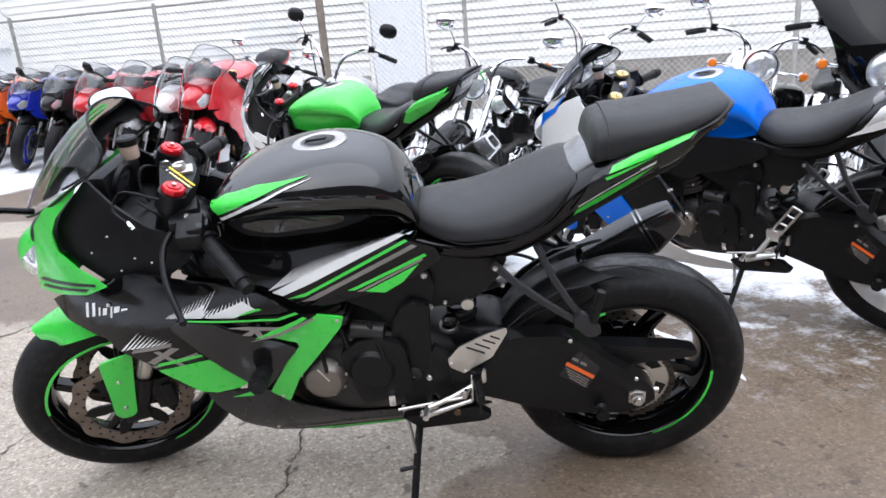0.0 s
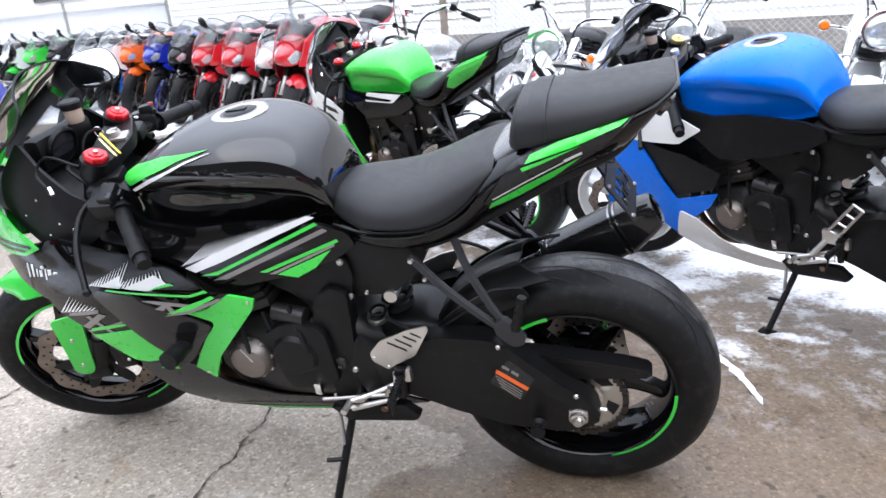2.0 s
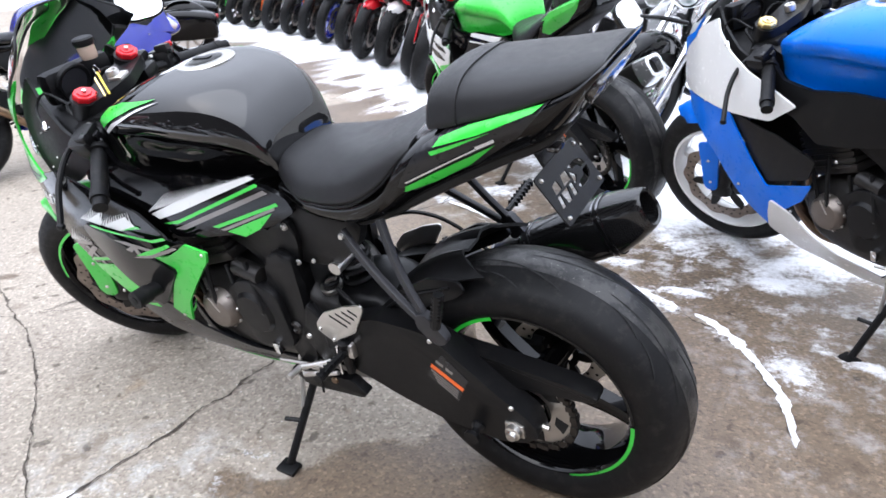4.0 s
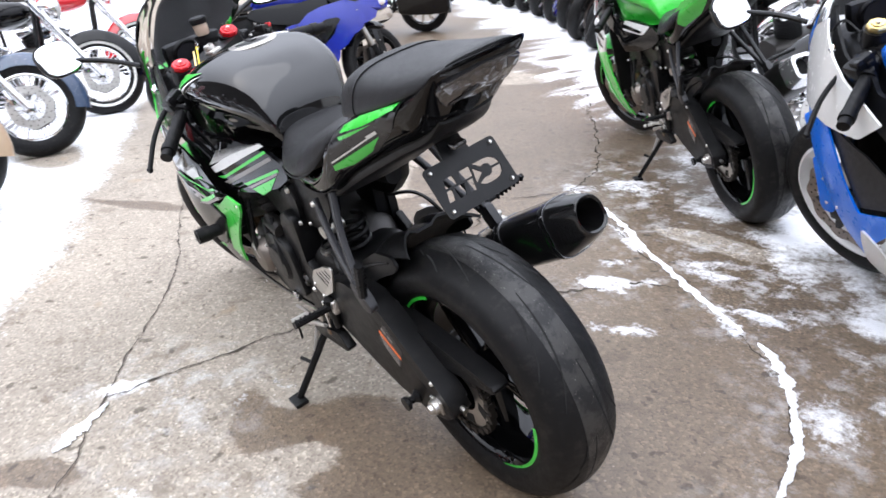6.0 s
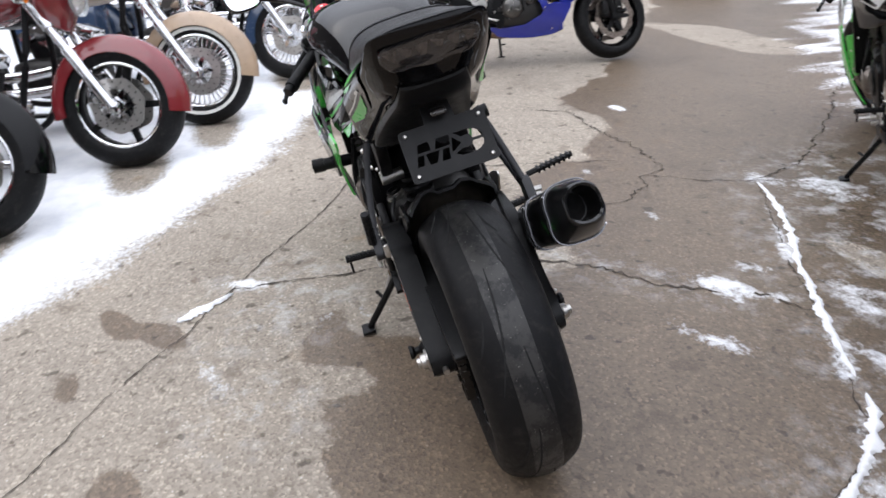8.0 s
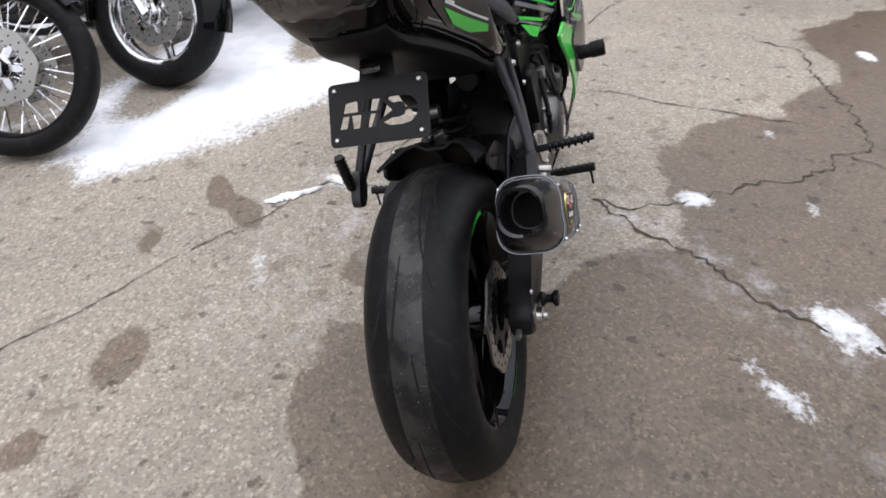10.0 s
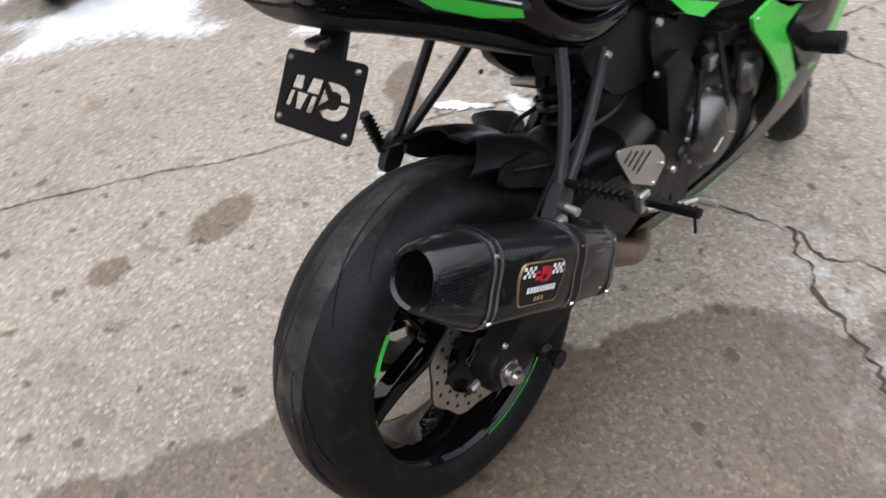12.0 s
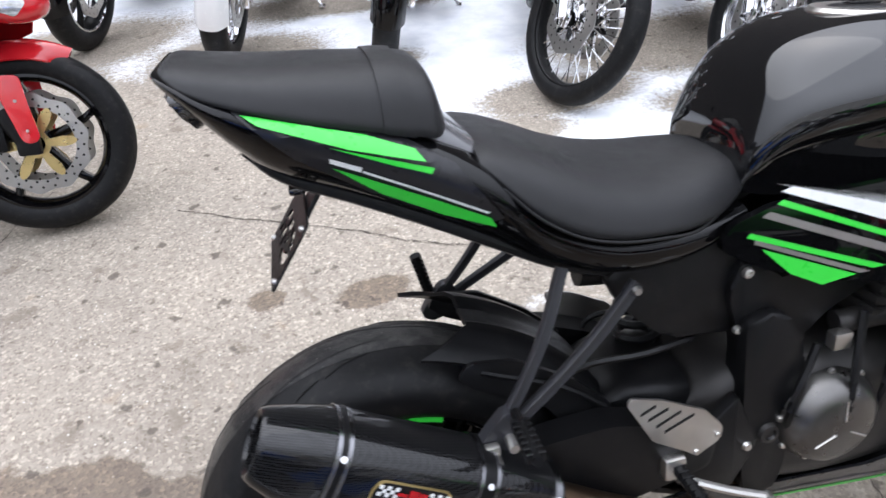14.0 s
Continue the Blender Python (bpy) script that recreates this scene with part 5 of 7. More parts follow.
    for (mx, mz), (ex, ew, ez) in zip(mids, rims):
        grid.append([(mx + (ex - mx) * abs(u) ** 2.2, ew * math.copysign(abs(u) ** 0.85, u), mz + (ez - mz) * abs(u) ** 2.2) for u in [-1 + k / 10 for k in range(21)]])
    back = [[(x - 0.0025, y * 0.985, z - 0.002) for x, y, z in r] for r in grid]
    scr = part("windscreen", join(skin(grid, caps=False, closed=False), skin(back, caps=False, closed=False)), TINT, bike, "smoke-tinted plastic windscreen", role="screen")
    part("screen_edge", tube([grid[0][0]] + [r[0] for r in grid[2::4]] + grid[-1][1:-1:2] + [r[-1] for r in grid[-3::-4]] + [grid[0][-1]], 0.0032, 6, 3), PLASTIC, scr)
    # instruments
    dash = part("instrument", join(block(1.25, 0, 0.935, 0.05, 0.19, 0.085, 0.02, None), moved(lathe([(0.0, 0.006), (0.035, 0.006), (0.043, 0.012), (0.047, 0.010), (0.049, 0.0)], 28), Matrix.Translation((1.225, 0.03, 0.94)) @ Matrix.Rotation(radians(90), 4, "Z") @ Matrix.Rotation(radians(-20), 4, "X"))), PLASTIC, bike, "black instrument cluster with round dial")
    part("dial_face", moved(lathe([(0.0, 0.0075), (0.036, 0.0075)], 28), Matrix.Translation((1.225, 0.03, 0.94)) @ Matrix.Rotation(radians(90), 4, "Z") @ Matrix.Rotation(radians(-20), 4, "X")), GLASSDARK, dash)
    part("air_duct", loft([(1.30, 0.76, 0.90, 0.14), (1.20, 0.74, 0.88, 0.15), (1.10, 0.72, 0.84, 0.14), (1.02, 0.72, 0.82, 0.12)], 20, 3, 3.0), PLASTIC, bike, "black inner fairing duct")
    # bars
    for s in (1, -1):
        bar = part("clip_on", moved(join(rod((1.085, s * 0.125, 0.895), (0.996, s * 0.345, 0.832), 0.0125, 10), block(1.09, s * 0.108, 0.90, 0.065, 0.06, 0.035, 0.012)), S), SATIN, bike, "black clip-on handlebar")
        g = [rod((1.052, s * 0.215, 0.868), (1.004, s * 0.328, 0.836), 0.0185, 16), rod((1.056, s * 0.205, 0.871), (1.052, s * 0.215, 0.868), 0.026, 16), rod((1.004, s * 0.328, 0.836), (0.996, s * 0.346, 0.831), 0.0205, 16), rod((0.996, s * 0.346, 0.831), (0.987, s * 0.366, 0.825), 0.0160, 16)]
        part("grip", moved(join(*g), S), RUBBER, bar, "black rubber grip")
        tilt = Matrix.Translation((1.082, s * 0.194, 0.884)) @ Matrix.Rotation(s * radians(-13), 4, "Z") @ Matrix.Rotation(s * radians(-17), 4, "X")
        sw = part("switch_gear", moved(join(block(0, 0, 0, 0.064, 0.062, 0.060, 0.016), block(-0.016, -s * 0.004, 0.028, 0.036, 0.050, 0.026, 0.007)), S @ tilt), PLASTIC, bar)
        part("switch_button", moved(block(-0.028, s * 0.010, 0.036, 0.014, 0.016, 0.014, 0.003), S @ tilt), RED if s < 0 else GREY, bar)
        part("switch_button", moved(block(-0.036, -s * 0.012, 0.020, 0.010, 0.018, 0.012, 0.003), S @ tilt), GREY, bar)
        part("perch", moved(join(block(1.105, s * 0.150, 0.893, 0.050, 0.046, 0.036, 0.010)), S), SATIN, bar)
        part("perch_bolt", moved(lathe([(0.0, 0.004), (0.005, 0.004), (0.007, 0.0)], 10), S @ Matrix.Translation((1.085, s * 0.16, 0.913)) @ Matrix.Rotation(radians(90), 4, "X")), ALU, bar)
        lv = tube([(1.115, s * 0.150, 0.890), (1.150, s * 0.20, 0.868), (1.158, s * 0.27, 0.825), (1.142, s * 0.345, 0.770)], 0.0075, 8)
        part("lever", moved(join(lv, block(1.105, s * 0.145, 0.893, 0.05, 0.04, 0.03, 0.008), moved(lathe([(0, -0.008), (0.008, -0.006), (0.010, 0), (0.008, 0.006), (0, 0.008)], 10), Matrix.Translation((1.141, s * 0.348, 0.767)))), S), SATIN, bar, "black hand lever")
        part("cable", moved(tube([(1.13, s * 0.13, 0.895), (1.18, s * 0.09, 0.93), (1.19, s * 0.03, 0.90), (1.15, s * 0.01, 0.80)], 0.004, 6), S), PLASTIC, bar)
    part("master_cylinder", moved(join(block(1.125, -0.15, 0.915, 0.06, 0.05, 0.035, 0.01)), S), SATIN, bike)
    cup = lathe([(0.0, 0.0), (0.019, 0.0), (0.022, 0.008), (0.022, 0.036), (0.0, 0.036)], 20)
    res = part("fluid_reservoir", moved(cup, Matrix.Translation((1.215, -0.035, 0.975)) @ Matrix.Rotation(radians(90), 4, "X")), surface("brake_fluid_cup", (0.55, 0.42, 0.33), 0.2, coat=0.5), bike, "translucent fluid reservoir with black lid")
    part("reservoir_lid", moved(lathe([(0.0, 0.034), (0.024, 0.034), (0.026, 0.040), (0.026, 0.050), (0.022, 0.054), (0.0, 0.054)], 20), Matrix.Translation((1.215, -0.035, 0.975)) @ Matrix.Rotation(radians(90), 4, "X")), PLASTIC, res)
    key = part("ignition_key", join(moved(rod((1.075, 0, 0.94), (1.075, 0, 0.970), 0.004, 6), S), moved(block(1.075, 0, 0.945, 0.04, 0.04, 0.014, 0.006), S)), ALU, bike, "ignition key with yellow tag", role="key")
    part("key_ring", lathe([(0.0115, -0.0015), (0.0135, 0.0), (0.0115, 0.0015)], 22, (1.100, 0.030, 0.972)), CHROME, key, role="key")
    d = Vector((-0.072, 0.034, -0.045)).normalized()
    e = Vector((0, 0, 1)).cross(d).normalized()
    n = d.cross(e)
    for shift, mat, tname in ((0.0, YELLOW, "key_tag"), (0.012, GOLD, "spare_key")):
        c = Vector((1.062, 0.050 + shift, 0.950 - shift * 0.4))
        tm = Matrix(((d.x, e.x, n.x, c.x), (d.y, e.y, n.y, c.y), (d.z, e.z, n.z, c.z), (0, 0, 0, 1)))
        part(tname, moved(block(0, 0, 0, 0.080 - shift, 0.0050, 0.0025, 0.001), tm), mat, key, role="key")
    hose = part("clutch_cable", tube([(1.090, 0.135, 0.930), (1.165, 0.140, 0.955), (1.185, 0.165, 0.925), (1.142, 0.187, 0.892)], 0.0032, 6), SATIN, bike, "clutch cable with a bright adjuster")
    part("cable_adjuster", join(rod((1.150, 0.180, 0.899), (1.136, 0.190, 0.886), 0.0055, 10), rod((1.144, 0.178, 0.886), (1.139, 0.196, 0.894), 0.003, 6)), CHROME, hose)
    for x, y, z in ((1.22, 0.15, 0.86), (1.16, 0.155, 0.81), (1.12, 0.158, 0.80), (1.27, 0.155, 0.82), (1.20, 0.17, 0.78)):
        part("rivet", lathe([(0.0, 0.002), (0.0018, 0.002), (0.0026, 0.0)], 8, (x, fairing(x, z) - 0.012, z)), ALU, bike, role="rivet")


def bodywork(bike, tank, tank_surf):
    for s in (1, -1):
        mid = part("mid_fairing", sheet(rounded([(1.43, 0.685), (1.30, 0.745), (1.166, 0.782), (1.085, 0.768), (0.974, 0.748), (0.878, 0.714), (0.80, 0.650), (0.757, 0.648), (0.878, 0.598), (0.95, 0.63), (1.087, 0.650), (1.294, 0.60), (1.40, 0.635)], 0.006), fair(0.002), 0.006, 0.03, s), BLACK, bike, "gloss black middle fairing panel", role="mid")
        low = part("lower_fairing", sheet(rounded([(1.294, 0.602), (1.087, 0.652), (1.086, 0.631), (1.036, 0.536), (0.948, 0.470), (0.999, 0.438), (1.061, 0.425), (1.131, 0.462), (1.20, 0.53), (1.27, 0.565)], 0.006), fair(0.0), 0.006, 0.03, s), BLACK, bike, "black and green lower fairing panel", role="low")
        part("intake_scoop", sheet(rounded([(1.085, 0.663), (0.992, 0.657), (0.92, 0.618), (0.855, 0.589), (0.817, 0.564), (0.849, 0.526), (0.889, 0.474), (0.913, 0.450), (0.949, 0.459), (0.952, 0.482), (1.032, 0.568), (1.105, 0.645)], 0.008), lambda x, z: fairing(x, z) + 0.008 + 0.012 * math.exp(-((x - 0.97) / 0.1) ** 2), 0.012, 0.03, s), CARBON, bike, "glossy black carbon-look fairing vent scoop", role="scoop")
        part("fairing_blade", sheet(rounded([(0.760, 0.648), (0.700, 0.632), (0.709, 0.606), (0.753, 0.556), (0.832, 0.466), (0.872, 0.388), (0.911, 0.430), (0.881, 0.476), (0.850, 0.523), (0.814, 0.564), (0.814, 0.578), (0.871, 0.600), (0.824, 0.608), (0.780, 0.633)], 0.004), fair(0.006), 0.007, 0.025, s), GREEN, bike, "bright green fairing blade", role="blade")
        part("green_panel", join(sheet([(1.178, 0.511), (1.106, 0.530), (1.036, 0.547), (0.946, 0.472), (0.979, 0.452), (1.046, 0.436), (1.085, 0.440), (1.133, 0.478)], fair(0.0026), 0.0012, 0.025, s)), DECALG, low, role="blade")
        part("green_line", join(sheet([(1.173, 0.525), (1.107, 0.542), (1.047, 0.559), (1.051, 0.564), (1.115, 0.550), (1.170, 0.534)], fair(0.0028), 0.0008, 0.03, s), sheet([(1.008, 0.424), (0.959, 0.438), (0.953, 0.425)], fair(0.010), 0.0008, 0.03, s)), DECALG, low, role="decal", kind="stuff")
        part("grey_mark", join(sheet([(1.235, 0.560), (1.225, 0.572), (1.115, 0.600), (1.12, 0.588)], fair(0.0022), 0.0008, 0.03, s), sheet([(1.20, 0.535), (1.12, 0.586), (1.10, 0.583), (1.18, 0.530)], fair(0.0024), 0.0008, 0.03, s), sheet([(1.155, 0.575), (1.09, 0.525), (1.105, 0.522), (1.17, 0.570)], fair(0.0024), 0.0008, 0.03, s), sheet([(1.19, 0.523), (1.06, 0.570), (1.057, 0.565), (1.185, 0.518)], fair(0.0024), 0.0008, 0.03, s)), DECALS, low, role="decal")
        part("white_fade", hatch([(1.262, 0.566), (1.13, 0.597)], [(1.20, 0.628), (1.115, 0.606)], 9, fair(0.0026), s), DECALW, low, role="decal", kind="stuff")
        # white and green bands over the middle panel
        f2 = lambda x, z: fairing(x, z) + 0.0045
        part("white_fade", join(hatch([(1.109, 0.669), (1.019, 0.669)], [(1.099, 0.678), (0.972, 0.740)], 12, f2, s), sheet([(1.082, 0.669), (1.024, 0.667), (1.008, 0.702), (1.048, 0.684)], f2, 0.0006, 0.03, s)), DECALW, mid, role="decal", kind="stuff")
        part("white_fade", join(hatch([(1.028, 0.668), (0.900, 0.674)], [(1.005, 0.688), (0.905, 0.716)], 12, f2, s), sheet([(1.013, 0.667), (0.947, 0.662), (0.893, 0.677), (0.921, 0.702), (0.974, 0.683)], f2, 0.0006, 0.03, s)), DECALW, mid, role="decal", kind="stuff")
        part("green_line", join(sheet([(1.06, 0.664), (0.843, 0.649), (0.797, 0.661), (0.805, 0.666), (0.846, 0.655), (0.956, 0.661), (1.05, 0.668)], lambda x, z: fairing(x, z) + 0.013, 0.0008, 0.03, s), sheet([(0.949, 0.663), (0.880, 0.676), (0.890, 0.681), (0.909, 0.677)], f2, 0.0008, 0.03, s), sheet([(0.904, 0.612), (0.848, 0.622), (0.791, 0.646), (0.776, 0.654), (0.785, 0.659), (0.803, 0.651), (0.86, 0.631)], lambda x, z: fairing(x, z) + 0.0245, 0.0008, 0.03, s)), DECALG, mid, role="decal", kind="stuff")
        part("grey_mark", join(*[sheet(q, lambda x, z: fairing(x, z) + 0.0245, 0.0008, 0.03, s) for q in ([(0.958, 0.649), (0.919, 0.648), (0.841, 0.638), (0.847, 0.630), (0.92, 0.639)], [(0.930, 0.626), (0.897, 0.644), (0.886, 0.643), (0.910, 0.622)], [(0.894, 0.613), (0.906, 0.644), (0.893, 0.642), (0.877, 0.611)], [(0.913, 0.606), (0.85, 0.613), (0.788, 0.636), (0.757, 0.649), (0.768, 0.652), (0.801, 0.640), (0.857, 0.621)])]), DECALS, mid, role="decal", kind="stuff")
        part("name_mark", join(*[sheet([(x, z), (x - w, z + 0.3 * w), (x - w - 0.3 * h, z + h), (x - 0.3 * h, z + h - 0.2 * w)], fair(0.0034), 0.0006, 0.03, s) for x, z, w, h in ((1.328, 0.657, 0.008, 0.044), (1.308, 0.662, 0.009, 0.040), (1.288, 0.667, 0.005, 0.024), (1.276, 0.669, 0.012, 0.022), (1.256, 0.664, 0.005, 0.032), (1.243, 0.678, 0.016, 0.020), (1.222, 0.684, 0.018, 0.010))]), DECALW, mid, "white slanted emblem", role="decal", kind="stuff")
        # side cover under the tank
        cov = part("tank_side_cover", sheet(rounded([(1.045, 0.868), (0.985, 0.868), (0.93, 0.812), (0.83, 0.795), (0.72, 0.803), (0.62, 0.797), (0.53, 0.787), (0.475, 0.765), (0.46, 0.735), (0.52, 0.700), (0.62, 0.672), (0.72, 0.655), (0.80, 0.650), (0.878, 0.712), (0.974, 0.747), (1.06, 0.765)], 0.010), lambda x, z: max(0.118, fairing(x, z) - 0.022 + 0.0 * z), 0.012, 0.03, s), BLACK, bike, "gloss black side cover under the tank", role="cover")
        cs = lambda x, z: max(0.118, fairing(x, z) - 0.022) + 0.0016
        part("white_fade", join(hatch([(0.866, 0.708), (0.56, 0.806)], [(0.795, 0.762), (0.532, 0.817)], 26, cs, s), sheet([(0.858, 0.703), (0.835, 0.692), (0.766, 0.716), (0.638, 0.767), (0.540, 0.805), (0.556, 0.810), (0.70, 0.766), (0.79, 0.732)], cs, 0.0006, 0.03, s)), DECALW, cov, "white speed-stroke graphic", role="decal", kind="stuff")
        part("green_line", sheet([(0.825, 0.683), (0.785, 0.684), (0.535, 0.789), (0.543, 0.794), (0.78, 0.694)], cs, 0.0008, 0.03, s), DECALG, cov, role="decal")
        part("grey_line", sheet([(0.795, 0.672), (0.765, 0.672), (0.515, 0.774), (0.526, 0.780)], cs, 0.0008, 0.03, s), DECALS, cov, role="decal")
        part("green_line", join(sheet([(0.685, 0.686), (0.668, 0.684), (0.495, 0.748), (0.50, 0.754)], cs, 0.0008, 0.03, s), sheet([(0.645, 0.678), (0.60, 0.668), (0.555, 0.690), (0.515, 0.730)], cs, 0.0008, 0.03, s)), DECALG, cov, role="decal")
        part("grey_line", sheet([(0.664, 0.680), (0.65, 0.679), (0.505, 0.738), (0.506, 0.744)], cs, 0.0008, 0.03, s), DECALS, cov, role="decal")
        # tank stripe
        tsf = tank_surf[s]
        part("tank_stripe", sheet([(0.978, 0.912), (0.93, 0.936), (0.85, 0.958), (0.735, 0.972), (0.80, 0.955), (0.88, 0.925), (0.952, 0.892)], tsf, 0.0008, 0.007, s), DECALG, tank, "bright green tank stripe", role="decal")
        part("tank_line", sheet([(0.952, 0.883), (0.88, 0.918), (0.78, 0.955), (0.725, 0.968), (0.79, 0.948), (0.88, 0.909), (0.946, 0.878)], tsf, 0.0008, 0.007, s), DECALW, tank, role="decal")
        # belly pan
        part("belly_pan", sheet(rounded([(1.075, 0.430), (0.952, 0.442), (0.903, 0.427), (0.859, 0.364), (0.741, 0.300), (0.60, 0.285), (0.44, 0.300), (0.36, 0.268), (0.45, 0.243), (0.628, 0.212), (0.80, 0.205), (0.954, 0.225), (1.02, 0.297), (1.06, 0.378)], 0.010), fair(0.0), 0.006, 0.03, s), GREY, bike, "charcoal belly pan", role="belly")
        part("belly_fade", join(hatch([(0.93, 0.235), (0.62, 0.235)], [(0.75, 0.258), (0.58, 0.250)], 14, fair(0.002), s)), DECALS, bike, role="decal", kind="stuff")
        part("belly_line", sheet([(0.88, 0.222), (0.60, 0.226), (0.52, 0.236), (0.64, 0.216), (0.82, 0.211)], fair(0.002), 0.0008, 0.03, s), DECALG, bike, role="decal")
        slid = part("crash_slider", join(rod((0.905, s * 0.16, 0.500), (0.905, s * 0.262, 0.512), 0.019, 18), rod((0.905, s * 0.262, 0.512), (0.905, s * 0.300, 0.516), 0.0225, 18)), RUBBER, bike, "black frame slider", role="slider")
        # dark disc on the slider end paints its shaded bore
        part("slider_hole", lathe([(0.0, s * 0.0025), (0.010, s * 0.0025), (0.010, 0)], 14, (0.905, s * 0.299, 0.516)), GROOVE, slid)
        for x, z in ((0.885, 0.41), (0.715, 0.625), (1.25, 0.70), (0.94, 0.26), (1.10, 0.44)):
            part("panel_screw", lathe([(0.0, s * 0.003), (0.004, s * 0.003), (0.005, 0)], 8, (x, s * (fairing(x, z) + 0.005), z)), ALU, bike)
    part("belly_floor", loft([(1.03, 0.24, 0.34, 0.09), (0.93, 0.21, 0.27, 0.115), (0.75, 0.20, 0.25, 0.115), (0.55, 0.215, 0.25, 0.09), (0.42, 0.24, 0.265, 0.06)], 20, 3, 3.4), GREY, bike, role="belly")


def repainted(src, m, label, group, paints, skip):
    """Another motorcycle of the same build in other colours, without the parts whose role is in skip."""
    made = {src: src.copy()}
    twin = made[src]
    scene.collection.objects.link(twin)
    twin.matrix_world = m
    tagged(twin, label, "motorcycle", group)
    for o in src.children_recursive:
        role = ROLE.get(o.name, "")
        if role in skip or o.parent not in made:
            continue
        c = o.copy()
        scene.collection.objects.link(c)
        c.parent = made[o.parent]
        if "label" in c:
            del c["label"]
        if role in paints:
            c.material_slots[0].link = "OBJECT"
            c.material_slots[0].material = paints[role]
        made[o] = c
    return twin


def side_panels(bike, specs):
    """Extra fairing panels for a repainted motorcycle: name, outline, lift, material."""
    for s in (1, -1):
        for name, poly, lift, mat in specs:
            part(name, sheet(rounded(poly, 0.01), fair(lift), 0.006, 0.035, s), mat, bike)


# ---- cruiser motorcycle ----
def cruiser_wheel(name, parent, xf, R, w, rim, style, white):
    bead = R - 0.105 if w > 0.11 else R - 0.075
    h = w * 0.30
    barrel = lathe([(bead + 0.006, h), (bead - 0.006, h + 0.006), (bead - 0.014, h - 0.004), (bead - 0.020, 0), (bead - 0.014, -h + 0.004), (bead - 0.006, -h - 0.006), (bead + 0.006, -h)], 48)
    hub = lathe([(0.0, 0.060), (0.030, 0.060), (0.045, 0.05), (0.045, 0.042), (0.028, 0.03), (0.028, -0.03), (0.045, -0.042), (0.045, -0.05), (0.030, -0.060), (0.0, -0.060)], 20)
    wheel = part(name, moved(join(barrel, hub), xf), rim, parent)
    part("tyre", moved(lathe(tyre_profile(R, w, bead), 64), xf), RUBBER, wheel)
    sp = []
    if style == "wire":
        for k in range(40):
            a = 2 * math.pi * k / 40
            s = 1 if k % 2 else -1
            b = a + s * 0.5 * (1 if (k // 2) % 2 else -1)
            sp.append(rod((0.04 * math.cos(b), s * 0.045, 0.04 * math.sin(b)), ((bead - 0.015) * math.cos(a), 0, (bead - 0.015) * math.sin(a)), 0.0028, 5))
        part("wire_spoke", moved(join(*sp), xf), CHROME, wheel, kind="stuff")
    else:
        count = {"cast": 9, "five": 5, "fan": 36}[style]
        for k in range(count):
            sp.append(spoke_arm(2 * math.pi * k / count, 0.035, bead - 0.012, 0.045 if count < 10 else 0.007, 0.030 if count < 10 else 0.009, 0.01, 0.0, 0.02 if count < 10 else 0.008))
        for arm in sp:
            part("spoke", moved(arm, xf), rim, wheel)
    if style in ("five", "fan"):
        part("rim_edge", moved(join(*[lathe([(bead - 0.002, s * (w * 0.385 + 0.003)), (bead - 0.010, s * (w * 0.385 + 0.0045)), (bead - 0.016, s * (w * 0.385))], 56) for s in (1, -1)]), xf), CHROME, wheel, "polished rim edge")
    if white:
        part("whitewall", moved(join(*[lathe([(bead + 0.004, s * (w * 0.415 + 0.001)), (bead + 0.022, s * (w * 0.478 + 0.001)), (bead + 0.042, s * (w * 0.503 + 0.001))], 56) for s in (1, -1)]), xf), WWALL, wheel, "white sidewall band")
    return wheel


